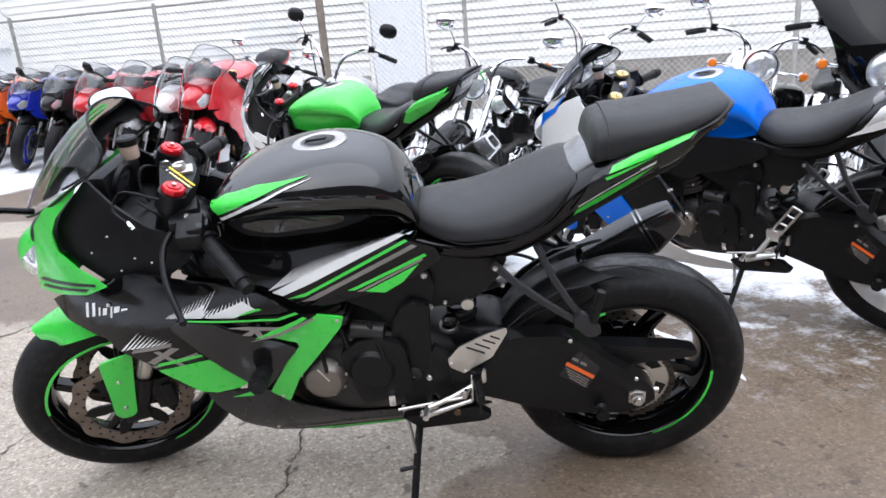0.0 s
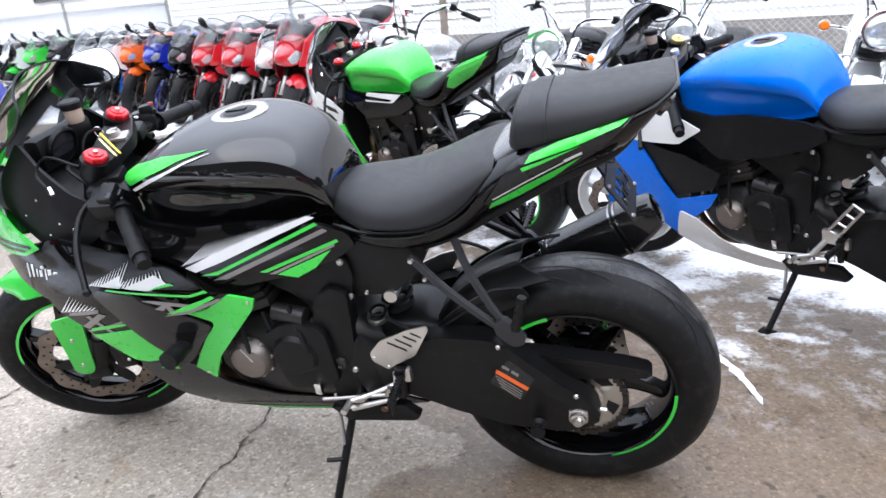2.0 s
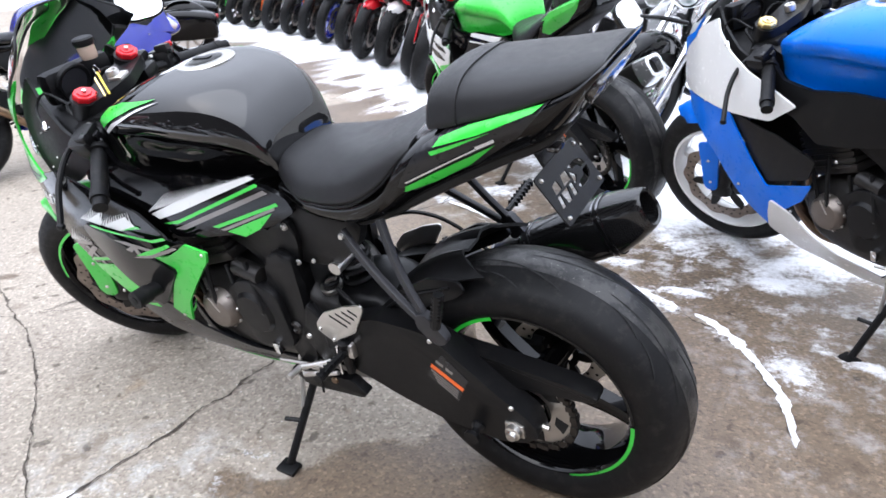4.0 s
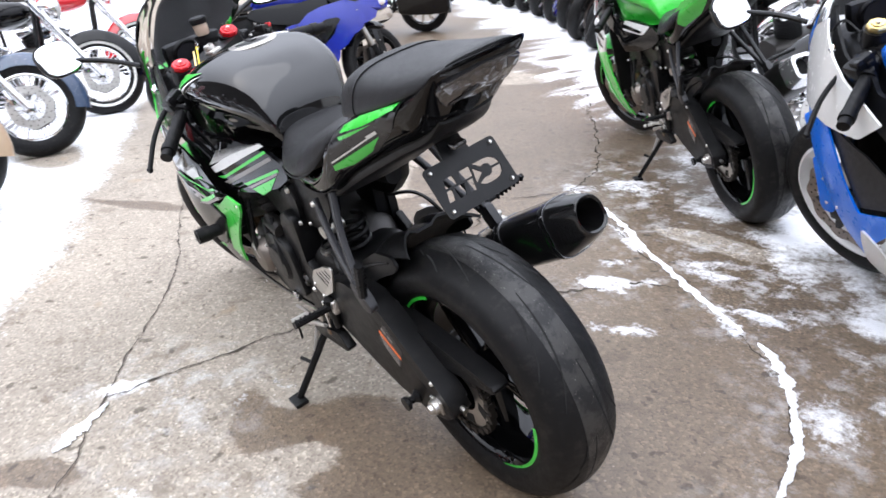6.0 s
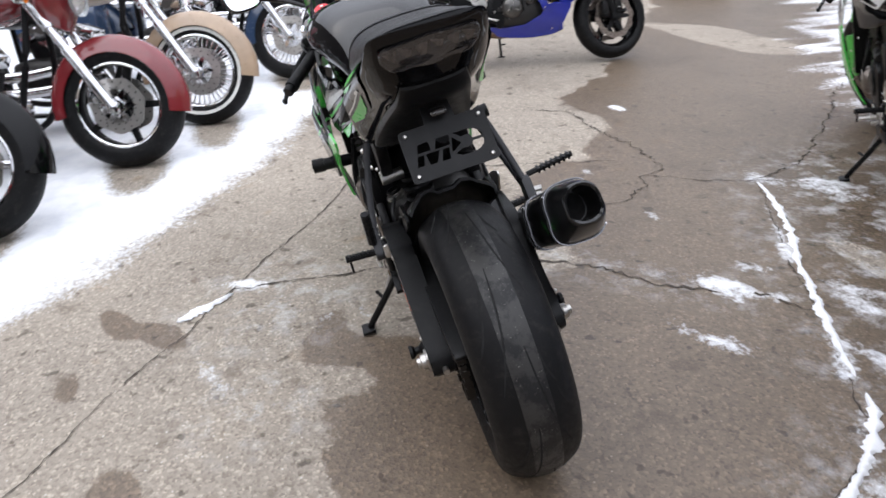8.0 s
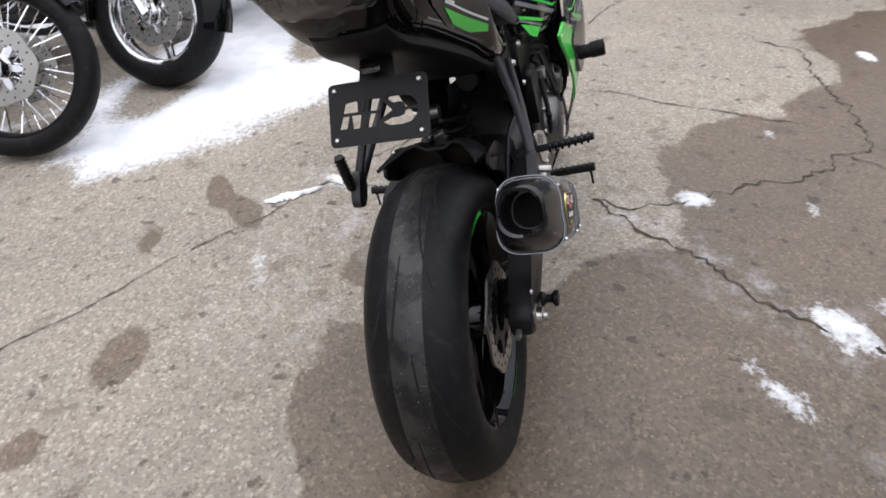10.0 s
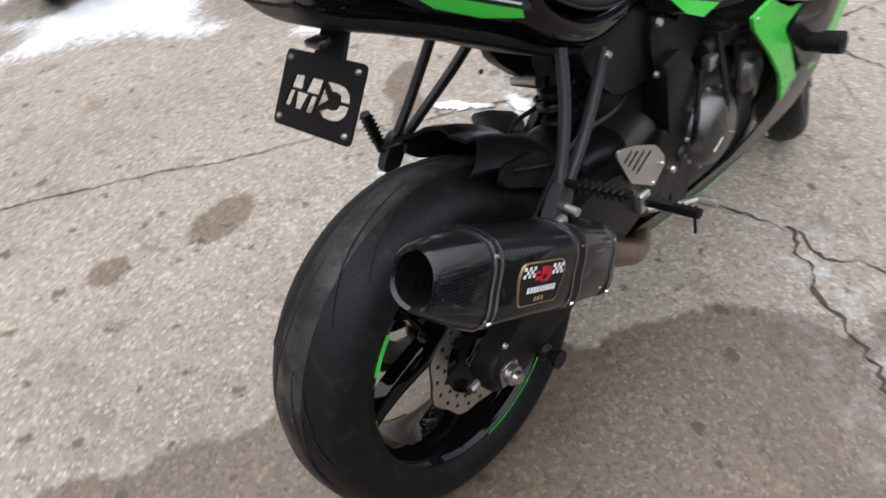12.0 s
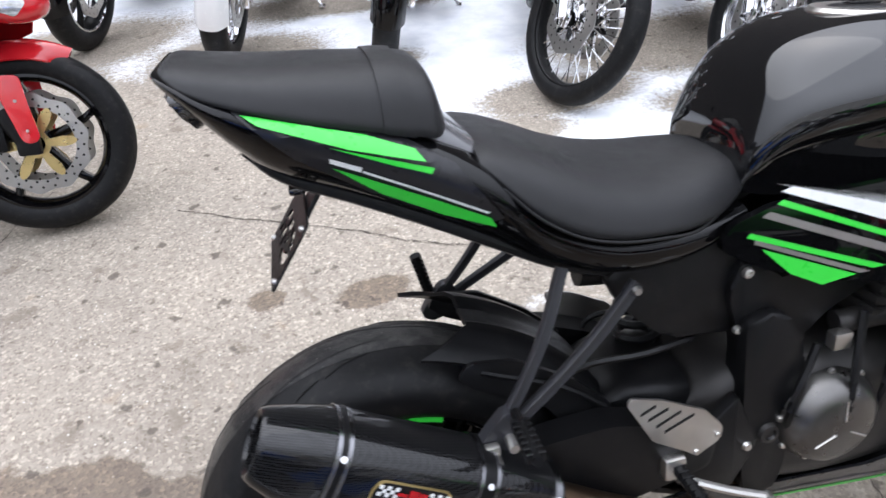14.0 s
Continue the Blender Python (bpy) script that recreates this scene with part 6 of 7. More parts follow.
def cruiser(m, label, group, paint, rim="cast", rim_mat=CHROME, white=False, fairing_mat=None, bags=False, shield=False, bars="low", steer=12.0, fork=CHROME, front_r=0.33, front_w=0.13, lamp_mat=CHROME, plain_fender=None, passing=False):
    bike = thing("cruiser_motorcycle", m, label, "motorcycle", group)
    head = Vector((1.27, 0, 0.86))
    ax = Vector((-math.sin(radians(30)), 0, math.cos(radians(30))))
    S = Matrix.Translation(head) @ Matrix.Rotation(radians(steer), 4, ax) @ Matrix.Translation(-head)
    cruiser_wheel("rear_wheel", bike, Matrix.Translation((0, 0, 0.33)), 0.33, 0.16, rim_mat, "cast" if rim == "wire" else rim, white)
    fx = S @ Matrix.Translation((1.62, 0, front_r))
    fw = cruiser_wheel("front_wheel", bike, fx, front_r, front_w, rim_mat, rim, white)
    for s in (1, -1):
        brake_disc("front_disc", bike, fx, 0.145, s * 0.066, 7, 0.6, STEEL, CHROME)
        top, foot = Vector((1.235, s * 0.105, 0.93)), Vector((1.615, s * 0.105, front_r - 0.01))
        d = foot - top
        leg = part("fork_leg", moved(rod(top, top + d * 0.55, 0.022, 12), S), CHROME, bike, "chrome fork tube")
        part("fork_slider", moved(join(rod(top + d * 0.5, foot, 0.030, 12), block(foot.x, foot.y, foot.z, 0.06, 0.035, 0.06, 0.01)), S), fork, leg)
        part("fork_cover", moved(rod(top + d * 0.02, top + d * 0.33, 0.036, 14, 0.032), S), lamp_mat, leg)
        part("brake_caliper", moved(block(1.52, s * 0.085, front_r + 0.07, 0.06, 0.04, 0.11, 0.01), S), CHROME, bike)
        sig = moved(loft([(-0.02, -0.026, 0.026, 0.026), (0.0, -0.030, 0.030, 0.030), (0.03, -0.024, 0.024, 0.024), (0.045, -0.01, 0.01, 0.01)], 14, 2, 2.0), S @ Matrix.Translation((1.33, s * 0.26, 0.86)) @ Matrix.Rotation(radians(180), 4, "Z"))
        so = part("turn_signal", sig, CHROME, bike, "chrome turn signal with amber lens")
        part("signal_lens", moved(lathe([(0.0, 0.008), (0.018, 0.006), (0.025, 0.0)], 14), S @ Matrix.Translation((1.352, s * 0.26, 0.86)) @ Matrix.Rotation(radians(-90), 4, "Z")), AMBER, so)
        part("signal_arm", moved(rod((1.30, s * 0.12, 0.86), (1.325, s * 0.24, 0.86), 0.008, 8), S), CHROME, so)
    # mudguards
    def guard(name, cx, cz, r, w, a0, a1, mat, xf, drop):
        rows = []
        for k in range(19):
            a = radians(a0 + (a1 - a0) * k / 18)
            rows.append([(cx + (r - drop * abs(u) ** 3) * math.cos(a), w * u, cz + (r - drop * abs(u) ** 3) * math.sin(a)) for u in [-1 + j / 6 for j in range(13)]])
        inner = [[(cx + (x - cx) * 0.985, y * 0.96, cz + (z - cz) * 0.985) for x, y, z in q] for q in rows]
        return part(name, moved(join(skin(rows, caps=False, closed=False), skin(inner, caps=False, closed=False)), xf), mat, bike)
    pf = plain_fender or paint
    guard("front_mudguard", 1.62, front_r, front_r + 0.035, front_w * 0.62, 45 if front_w < 0.11 else -8, 150 if front_w < 0.11 else 190, pf, S, 0.09 if front_w > 0.11 else 0.03)
    guard("rear_mudguard", 0, 0.33, 0.375, 0.105, 20, 195, pf, Matrix.Identity(4), 0.12)
    # tank, seat, engine
    part("fuel_tank", loft([(1.22, 0.86, 0.90, 0.04), (1.17, 0.80, 0.945, 0.10), (1.05, 0.76, 0.965, 0.16), (0.90, 0.75, 0.955, 0.165), (0.76, 0.745, 0.90, 0.13), (0.66, 0.745, 0.83, 0.07)], 32, 5, 2.3, 0.15), paint, bike, "painted teardrop fuel tank")
    part("fuel_cap", moved(lathe([(0.0, 0.016), (0.030, 0.014), (0.036, 0.006), (0.036, -0.01)], 20), Matrix.Translation((0.98, -0.06, 0.955)) @ Matrix.Rotation(radians(90), 4, "X")), CHROME, bike)
    part("seat", loft([(0.68, 0.70, 0.77, 0.09), (0.60, 0.66, 0.745, 0.15), (0.45, 0.645, 0.735, 0.175), (0.30, 0.66, 0.765, 0.165), (0.22, 0.70, 0.80, 0.13), (0.05, 0.72, 0.81, 0.115), (-0.12, 0.71, 0.79, 0.09)], 28, 4, 2.8, 0.1), LEATHER, bike, "black two-up seat")
    part("frame_tube", join(*[tube([(1.25, s * 0.06, 0.88), (1.20, s * 0.13, 0.50), (1.05, s * 0.14, 0.22), (0.55, s * 0.14, 0.20), (0.38, s * 0.13, 0.38), (0.35, s * 0.12, 0.66)], 0.018, 8) for s in (1, -1)]), SATIN, bike)
    case = part("crankcase", join(loft([(0.45, 0.26, 0.44, 0.10), (0.60, 0.21, 0.47, 0.14), (0.85, 0.21, 0.45, 0.14), (1.0, 0.25, 0.40, 0.10)], 18, 3, 3.4)), CAST, bike, "grey V-twin engine")
    part("primary_cover", join(prism(rounded([(0.40, 0.24), (0.95, 0.22), (1.02, 0.32), (0.94, 0.42), (0.48, 0.44), (0.38, 0.36)], 0.06), 0.12, 0.185, 0.02)), CHROME, case)
    for tilt, x in ((22, 0.86), (-22, 0.66)):
        cm = Matrix.Translation((x, 0, 0.42)) @ Matrix.Rotation(radians(tilt), 4, "Y")
        cyl = [rod((0, 0, -0.02), (0, 0, 0.17), 0.062, 16)] + [rod((0, 0, 0.012 * k), (0, 0, 0.012 * k + 0.006), 0.082, 18) for k in range(13)]
        part("cylinder", moved(join(*cyl), cm), SATIN, case, "black finned cylinder", kind="stuff")
        part("rocker_box", moved(block(0, 0, 0.20, 0.14, 0.16, 0.075, 0.02), cm), CHROME, case)
    part("air_cleaner", lathe([(0.0, -0.06), (0.07, -0.055), (0.085, -0.03), (0.085, 0.0)], 24, (0.77, -0.13, 0.60)), CHROME, case)
    for z in (0.26, 0.36):
        part("exhaust_pipe", tube([(0.86, -0.10, 0.56), (0.95, -0.18, 0.42), (0.85, -0.20, z + 0.04), (0.55, -0.20, z), (0.1, -0.20, z), (-0.35, -0.20, z + 0.01)], 0.034, 12), CHROME, bike, "chrome exhaust pipe")
    # lamp, bars
    lm = S @ Matrix.Translation((1.40, 0, 0.885))
    if fairing_mat is None or shield:
        shell = moved(loft([(-0.13, -0.02, 0.02, 0.02), (-0.11, -0.06, 0.06, 0.06), (-0.05, -0.095, 0.095, 0.095), (0.0, -0.10, 0.10, 0.10), (0.012, -0.094, 0.094, 0.094)], 28, 3, 2.0), lm)
        nac = part("headlight", shell, lamp_mat, bike, "round headlight shell")
    else:
        rows = []
        for z, w, x in spline([(-0.17, 0.11, 0.02), (-0.09, 0.17, 0.050), (0.03, 0.23, 0.060), (0.14, 0.30, 0.035), (0.25, 0.38, -0.02), (0.35, 0.41, -0.08), (0.45, 0.37, -0.14), (0.50, 0.33, -0.165)], 3):
            front = [(x - 0.20 * abs(u) ** 2.2 * (w / 0.4), w * u, z + 0.03 * u * u) for u in [-1 + j / 9 for j in range(19)]]
            rows.append(front + [(q[0] - 0.022, q[1] * 0.95, q[2]) for q in front[::-1]])
        nac = part("batwing_fairing", moved(skin(rows), lm), fairing_mat, bike, "large handlebar fairing", sharp=0.9)
        part("fairing_screen", moved(skin([[(-0.17 - 0.10 * u * u - 0.10 * v, 0.30 * u * (1 - 0.25 * v), 0.46 + 0.14 * v - 0.02 * u * u) for u in [-1 + j / 6 for j in range(13)]] for v in (0, 0.5, 1)], caps=False, closed=False), lm), TINT, nac)
    lens = moved(lathe([(0.0, -0.030), (0.05, -0.024), (0.082, -0.006), (0.088, 0.004), (0.096, 0.004), (0.098, -0.012)], 30), lm @ Matrix.Translation((0.078 if (fairing_mat is not None and not shield) else 0.012, 0, 0)) @ Matrix.Rotation(radians(90), 4, "Z") )
    part("headlight_lens", lens, LAMP, nac, "clear round headlight lens")
    if passing:
        for s in (1, -1):
            pl = part("passing_lamp", moved(loft([(-0.08, -0.015, 0.015, 0.015), (-0.05, -0.05, 0.05, 0.05), (0.0, -0.06, 0.06, 0.06)], 20, 3, 2.0), S @ Matrix.Translation((1.42, s * 0.20, 0.80))), CHROME, bike, "chrome passing lamp")
            part("passing_lens", moved(lathe([(0.0, -0.014), (0.045, -0.006), (0.055, 0.002)], 20), S @ Matrix.Translation((1.422, s * 0.20, 0.80)) @ Matrix.Rotation(radians(90), 4, "Z")), LAMP, pl)
    rise = 0.20 if bars == "high" else 0.06
    for s in (1, -1):
        pts = [(1.21, s * 0.04, 0.96), (1.20, s * 0.10, 0.98 + rise * 0.7), (1.12, s * 0.24, 1.0 + rise), (1.0, s * 0.36, 0.96 + rise * 0.9)]
        b = part("handlebar", moved(tube(pts, 0.0125, 10), S), CHROME, bike, "chrome handlebar")
        part("grip", moved(rod((1.06, s * 0.31, 0.975 + rise * 0.94), (0.95, s * 0.395, 0.945 + rise * 0.87), 0.018, 12), S), RUBBER, b)
        part("lever", moved(join(tube([(1.11, s * 0.27, 0.99 + rise), (1.10, s * 0.33, 0.98 + rise), (1.02, s * 0.42, 0.95 + rise * 0.9)], 0.006, 6), block(1.10, s * 0.265, 0.995 + rise, 0.05, 0.045, 0.045, 0.01)), S), SATIN, b)
        mi = part("mirror", moved(loft([(-0.004, -0.045, 0.045, 0.065), (0.0, -0.05, 0.05, 0.07), (0.02, -0.04, 0.04, 0.055), (0.032, -0.02, 0.02, 0.025)], 20, 2, 2.4), S @ Matrix.Translation((1.10, s * 0.38, 1.14 + rise))), SATIN if lamp_mat is SATIN else CHROME, bike, "handlebar mirror")
        part("mirror_glass", moved(loft([(-0.007, -0.042, 0.042, 0.060), (-0.005, -0.044, 0.044, 0.062)], 20, 1, 2.4), S @ Matrix.Translation((1.10, s * 0.38, 1.14 + rise))), MIRROR, mi)
        part("mirror_stalk", moved(tube([(1.10, s * 0.28, 1.0 + rise), (1.11, s * 0.32, 1.08 + rise), (1.105, s * 0.37, 1.12 + rise)], 0.006, 6), S), CHROME, mi)
        part("footboard", block(0.95, s * 0.26, 0.27, 0.28, 0.10, 0.02, 0.008), SATIN, bike)
    part("cable", moved(join(*[tube([(1.12, s * 0.24, 1.0 + rise), (1.26, s * 0.12, 1.0 + rise * 0.5), (1.24, s * 0.05, 0.86)], 0.005, 6) for s in (1, -1)]), S), PLASTIC, bike)
    if shield:
        rows = [[(1.40 - 0.13 * u * u - 0.20 * v, 0.28 * u * (1 - 0.12 * v * v), 0.90 + 0.55 * v) for u in [-1 + j / 6 for j in range(13)]] for v in [i / 5 for i in range(6)]]
        part("windshield", moved(skin(rows, caps=False, closed=False), S), CLEAR, bike, "tall clear windshield")
    if bags:
        for s in (1, -1):
            bg = part("saddlebag", loft([(0.28, 0.36, 0.62, 0.10), (0.24, 0.32, 0.65, 0.12), (-0.05, 0.30, 0.65, 0.125), (-0.34, 0.31, 0.60, 0.115), (-0.40, 0.36, 0.56, 0.09)], 22, 3, 4.0, 0.1, s * 0.275), pf, bike, "hard saddlebag")
    part("tail_light", loft([(-0.36, 0.46, 0.52, 0.05), (-0.40, 0.465, 0.515, 0.045)], 16, 1, 3.0), REDPAINT, bike, "red tail light")
    part("side_stand", join(rod((0.75, 0.15, 0.22), (0.80, 0.33, 0.075), 0.010, 8), block(0.80, 0.335, 0.07, 0.06, 0.035, 0.012, 0.004)), CHROME, bike)
    return bike


def stance(x, y, fx, fy, lean=11.0, z=0.0):
    """A parked motorcycle: its rear wheel stands at x, y, it points along fx, fy and leans to its left."""
    f = Vector((fx, fy, 0)).normalized()
    left = Vector((-f.y, f.x, 0))
    c, s = math.cos(radians(lean)), math.sin(radians(lean))
    up = Vector((0, 0, 1)) * c + left * s
    lf = left * c - Vector((0, 0, 1)) * s
    return Matrix(((f.x, lf.x, up.x, x), (f.y, lf.y, up.y, y), (f.z, lf.z, up.z, z), (0, 0, 0, 1)))


# ---- ground ----
def near_line(x, y, pts):
    """Distance to a broken line."""
    best = 1e9
    for (ax, ay), (bx, by) in zip(pts, pts[1:]):
        dx, dy = bx - ax, by - ay
        t = max(0.0, min(1.0, ((x - ax) * dx + (y - ay) * dy) / (dx * dx + dy * dy)))
        best = min(best, math.hypot(x - ax - t * dx, y - ay - t * dy))
    return best


def within(x, y, ring):
    """1 inside a closed outline, -1 outside."""
    odd = False
    for (ax, ay), (bx, by) in zip(ring, ring[1:] + ring[:1]):
        if (ay > y) != (by > y) and x < (bx - ax) * (y - ay) / (by - ay) + ax:
            odd = not odd
    return 1 if odd else -1


EAST = [(20.0, -16.5), (8.0, -7.0), (3.2, -3.3), (1.9, -2.1), (1.05, -1.25), (0.30, -0.58), (-0.10, -0.36), (-0.55, 0.22), (-0.98, 0.72), (-1.35, 0.95), (-2.15, 1.40), (-3.73, 2.16), (-8.0, 4.3), (-16.0, 8.6)]
WEST = [(20.0, -8.5), (9.0, -2.0), (3.2, 1.55), (2.2, 2.15), (1.38, 2.66), (0.74, 2.98), (0.50, 3.10), (0.21, 3.28), (-0.15, 3.62), (-0.40, 3.98), (-1.40, 4.60), (-2.6, 5.3), (-4.2, 6.7), (-6.1, 7.8), (-16.0, 14.5)]
JOINT = [(0.98, 2.02), (0.96, 2.20), (0.83, 2.48), (0.72, 2.57), (0.52, 2.70), (0.32, 2.80), (0.05, 2.94), (-0.25, 3.12), (-0.63, 3.34)]
WET_EDGE = [(20.0, -7.5), (8.0, -1.8), (2.5, 0.75), (1.35, 1.10), (1.02, 1.22), (0.86, 1.28), (0.76, 1.35), (0.66, 1.38), (0.55, 1.30), (0.44, 1.28), (0.33, 1.33), (0.19, 1.35), (0.12, 1.48), (0.04, 1.42), (-0.06, 1.29), (-0.17, 1.29), (-0.27, 1.37), (-0.29, 1.43), (-0.15, 1.49), (-0.05, 1.62), (0.08, 1.72), (0.12, 1.82), (-0.08, 1.96), (-0.17, 2.02), (-0.24, 2.13), (-0.22, 2.28), (-0.45, 2.33), (-0.70, 2.30), (-0.88, 2.33), (-1.03, 2.42), (-1.12, 2.60), (-1.22, 2.80), (-1.52, 3.03), (-2.0, 3.10), (-2.35, 3.25), (-2.8, 3.8), (-5.0, 5.6), (-16.0, 12.5)]
WETS = [(-0.80, 2.42, 0.20, 0.12, 40), (-0.52, 0.72, 0.13, 0.04, 25), (-0.36, 0.88, 0.12, 0.05, 35), (-0.18, 0.62, 0.08, 0.04, 10), (0.36, 0.80, 0.10, 0.06, 10), (0.65, 0.72, 0.06, 0.05, 0), (-0.72, 0.98, 0.05, 0.03, 0), (-2.4, 1.75, 0.5, 0.06, 27)]
DRY = [(-1.9, 2.9, 0.40, 0.30), (-3.2, 5.2, 0.9, 0.30), (0.2, 3.2, 0.30, 0.08)]
BARE = [(-0.75, -0.25, 0.42, 0.22), (-0.42, 0.02, 0.30, 0.16), (-1.46, 0.06, 0.45, 0.16), (-2.25, 0.66, 0.50, 0.15), (-2.9, 1.07, 0.5, 0.15), (-3.9, 1.74, 0.5, 0.2), (0.62, -1.40, 0.55, 0.40), (-0.12, -1.0, 0.25, 0.16), (1.37, -2.0, 0.6, 0.45), (-0.2, -2.1, 1.0, 0.3), (-2.0, -0.6, 1.2, 0.4), (0.4, -0.80, 0.3, 0.15)]
PATCH = [(-0.11, 2.45, 0.10, 0.05, 45), (-0.53, 2.38, 0.05, 0.04, 0), (-0.62, 1.12, 0.15, 0.035, 55), (-0.10, 1.02, 0.15, 0.03, 15), (-0.30, 1.38, 0.13, 0.045, 20), (-0.18, 1.52, 0.08, 0.03, 0), (0.28, 2.42, 0.20, 0.035, 25), (0.08, 2.62, 0.10, 0.03, 0), (0.60, 2.78, 0.10, 0.02, 0), (-0.35, 3.55, 0.30, 0.08, 30), (0.42, 2.98, 0.22, 0.04, 20), (-0.5, 2.75, 0.10, 0.03, 0), (0.96, 2.40, 0.05, 0.14, 10), (1.12, 2.52, 0.18, 0.025, -25), (0.9, 2.75, 0.3, 0.03, -28), (-1.9, 3.4, 0.05, 0.025, 0), (-1.05, 2.75, 0.05, 0.02, 0), (-0.05, 2.55, 0.3, 0.03, 40), (0.3, 3.05, 0.3, 0.05, 35)]


def masks(x, y):
    n1 = noise.fractal(Vector((x * 1.7, y * 1.7, 0.3)), 1.0, 2.0, 4)
    n2 = noise.fractal(Vector((x * 6.5, y * 6.5, 4.3)), 1.0, 2.0, 4)
    n3 = noise.fractal(Vector((x * 3.1, y * 3.1, 9.1)), 1.0, 2.0, 3)
    d, side = near_line(x, y, WET_EDGE), within(x, y, WET_EDGE + [(60, 12.5), (60, -7.5)])
    wet = 0.5 + side * min(d, 0.6) / 0.13 * 0.5 + 0.16 * n1 + 0.22 * n2
    for cx, cy, rx, ry in DRY:
        wet = min(wet, -0.4 + 0.9 * math.hypot((x - cx) / rx, (y - cy) / ry) + 0.3 * n1)
    for cx, cy, rx, ry, deg in WETS:
        c, s = math.cos(radians(deg)), math.sin(radians(deg))
        u, v = ((x - cx) * c + (y - cy) * s) / rx, (-(x - cx) * s + (y - cy) * c) / ry
        wet = max(wet, 0.85 - math.hypot(u, v) * 0.4 + 0.22 * n1 + 0.10 * n2)
    snow = -1.0
    d, side = near_line(x, y, EAST), within(x, y, EAST + [(-60, 8.6), (-60, -60), (20.0, -60)])
    e = (side * d) / 0.22
    v = 0.5 + 0.5 * max(-2.5, min(2.5, e)) + 0.16 * n1 + 0.10 * n2
    for cx, cy, rx, ry in BARE:
        v = min(v, -0.35 + 0.95 * math.hypot((x - cx) / rx, (y - cy) / ry) + 0.25 * n1)
    snow = max(snow, v)
    d, side = near_line(x, y, WEST), within(x, y, WEST + [(-16, 60), (60, 60), (60, -8.5)])
    e = (side * d) / 0.30
    v = 0.34 + 0.40 * max(-2.5, min(1.6, e)) + 0.42 * n3 + 0.42 * n2
    snow = max(snow, v)
    d = near_line(x, y, JOINT)
    snow = max(snow, 0.52 - d / 0.09 + 0.40 * n2 + 0.30 * n1)
    for cx, cy, rx, ry, deg in PATCH:
        c, s = math.cos(radians(deg)), math.sin(radians(deg))
        u, v = ((x - cx) * c + (y - cy) * s) / rx, (-(x - cx) * s + (y - cy) * c) / ry
        snow = max(snow, 0.60 - math.hypot(u, v) * 0.28 + 0.45 * n2 + 0.3 * n3)
    return max(0, min(1, wet)), max(0, min(1, snow))


def axis_steps(a, b, c, d, fine, coarse):
    """Steps that are fine between b and c and grow outwards to a and d."""
    out, q, st = [], b, fine
    while q > a:
        st = min(st * 1.12, coarse)
        q -= st
        out.append(q)
    out = out[::-1]
    q = b
    while q < c:
        out.append(q)
        q += fine
    st = fine
    while q < d:
        out.append(q)
        st = min(st * 1.12, coarse)
        q += st
    out.append(d)
    return out


xs, ys = axis_steps(-400, -2.6, 2.0, 400, 0.028, 60), axis_steps(-400, -0.4, 3.9, 400, 0.028, 60)
verts, cols = [], []
for yy in ys:
    for xx in xs:
        wet, snow = masks(xx, yy) if abs(xx) < 20 and abs(yy) < 24 else (0.3, 0.6)
        lift = 0.012 * max(0.0, min(1.0, (snow - 0.5) * 2.5))
        verts.append((xx, yy, lift + 0.003 * noise.noise(Vector((xx * 0.6, yy * 0.6, 0)))))
        rime = 0.0
        if abs(xx) < 4 and abs(yy) < 6:
            rime = max(0.0, 0.55 - near_line(xx, yy, JOINT) / 0.40, 0.9 - math.hypot(xx + 0.45, yy - 1.25) / 0.5, 0.8 - math.hypot(xx - 0.1, yy - 1.15) / 0.35, 1.15 - near_line(xx, yy, [(1.7, 2.15), (1.2, 2.65), (0.9, 2.9), (0.2, 3.3), (-0.5, 3.7)]) / 0.5, 0.6 - near_line(xx, yy, [(-0.5, 2.1), (0.3, 2.8)]) / 0.3)
        cols.append((wet, snow, rime, 1.0))
nx = len(xs)
quads = [(j * nx + i, j * nx + i + 1, (j + 1) * nx + i + 1, (j + 1) * nx + i) for j in range(len(ys) - 1) for i in range(nx - 1)]
gm = bpy.data.meshes.new("ground")
gm.from_pydata(verts, [], quads)
at = gm.color_attributes.new("masks", "FLOAT_COLOR", "POINT")
at.data.foreach_set("color", np.array(cols, dtype=np.float32).ravel())
gm.polygons.foreach_set("use_smooth", [True] * len(gm.polygons))
gm.materials.append(CONCRETE)
ground = tagged(new("ground", gm), "weathered concrete lot, wet in places, with thin snow", "ground", kind="structure")


def crack(pts, width, seed, rough=0.02):
    """A jagged open joint in the concrete."""
    rng = random.Random(seed)
    path = []
    for (ax, ay), (bx, by) in zip(pts, pts[1:]):
        n = max(2, int(math.hypot(bx - ax, by - ay) / 0.016))
        for k in range(n):
            t = k / n
            path.append((ax + (bx - ax) * t, ay + (by - ay) * t))
    path.append(pts[-1])
    bm = bmesh.new()
    prev = None
    off = 0.0
    for i, (x, y) in enumerate(path):
        a, b = path[max(i - 1, 0)], path[min(i + 1, len(path) - 1)]
        dx, dy = b[0] - a[0], b[1] - a[1]
        ln = math.hypot(dx, dy) or 1
        off = off * 0.86 + rng.uniform(-rough, rough) * 0.32
        px, py = -dy / ln, dx / ln
        w = width * (0.45 + 0.55 * math.sin(i * 0.21 + seed) ** 2) * rng.uniform(0.2, 1.0) * 0.40 * min(1.0, (len(path) - i) / 12 + 0.1)
        pair = [bm.verts.new((x + px * (off + s * w), y + py * (off + s * w), 0.0042)) for s in (1, -1)]
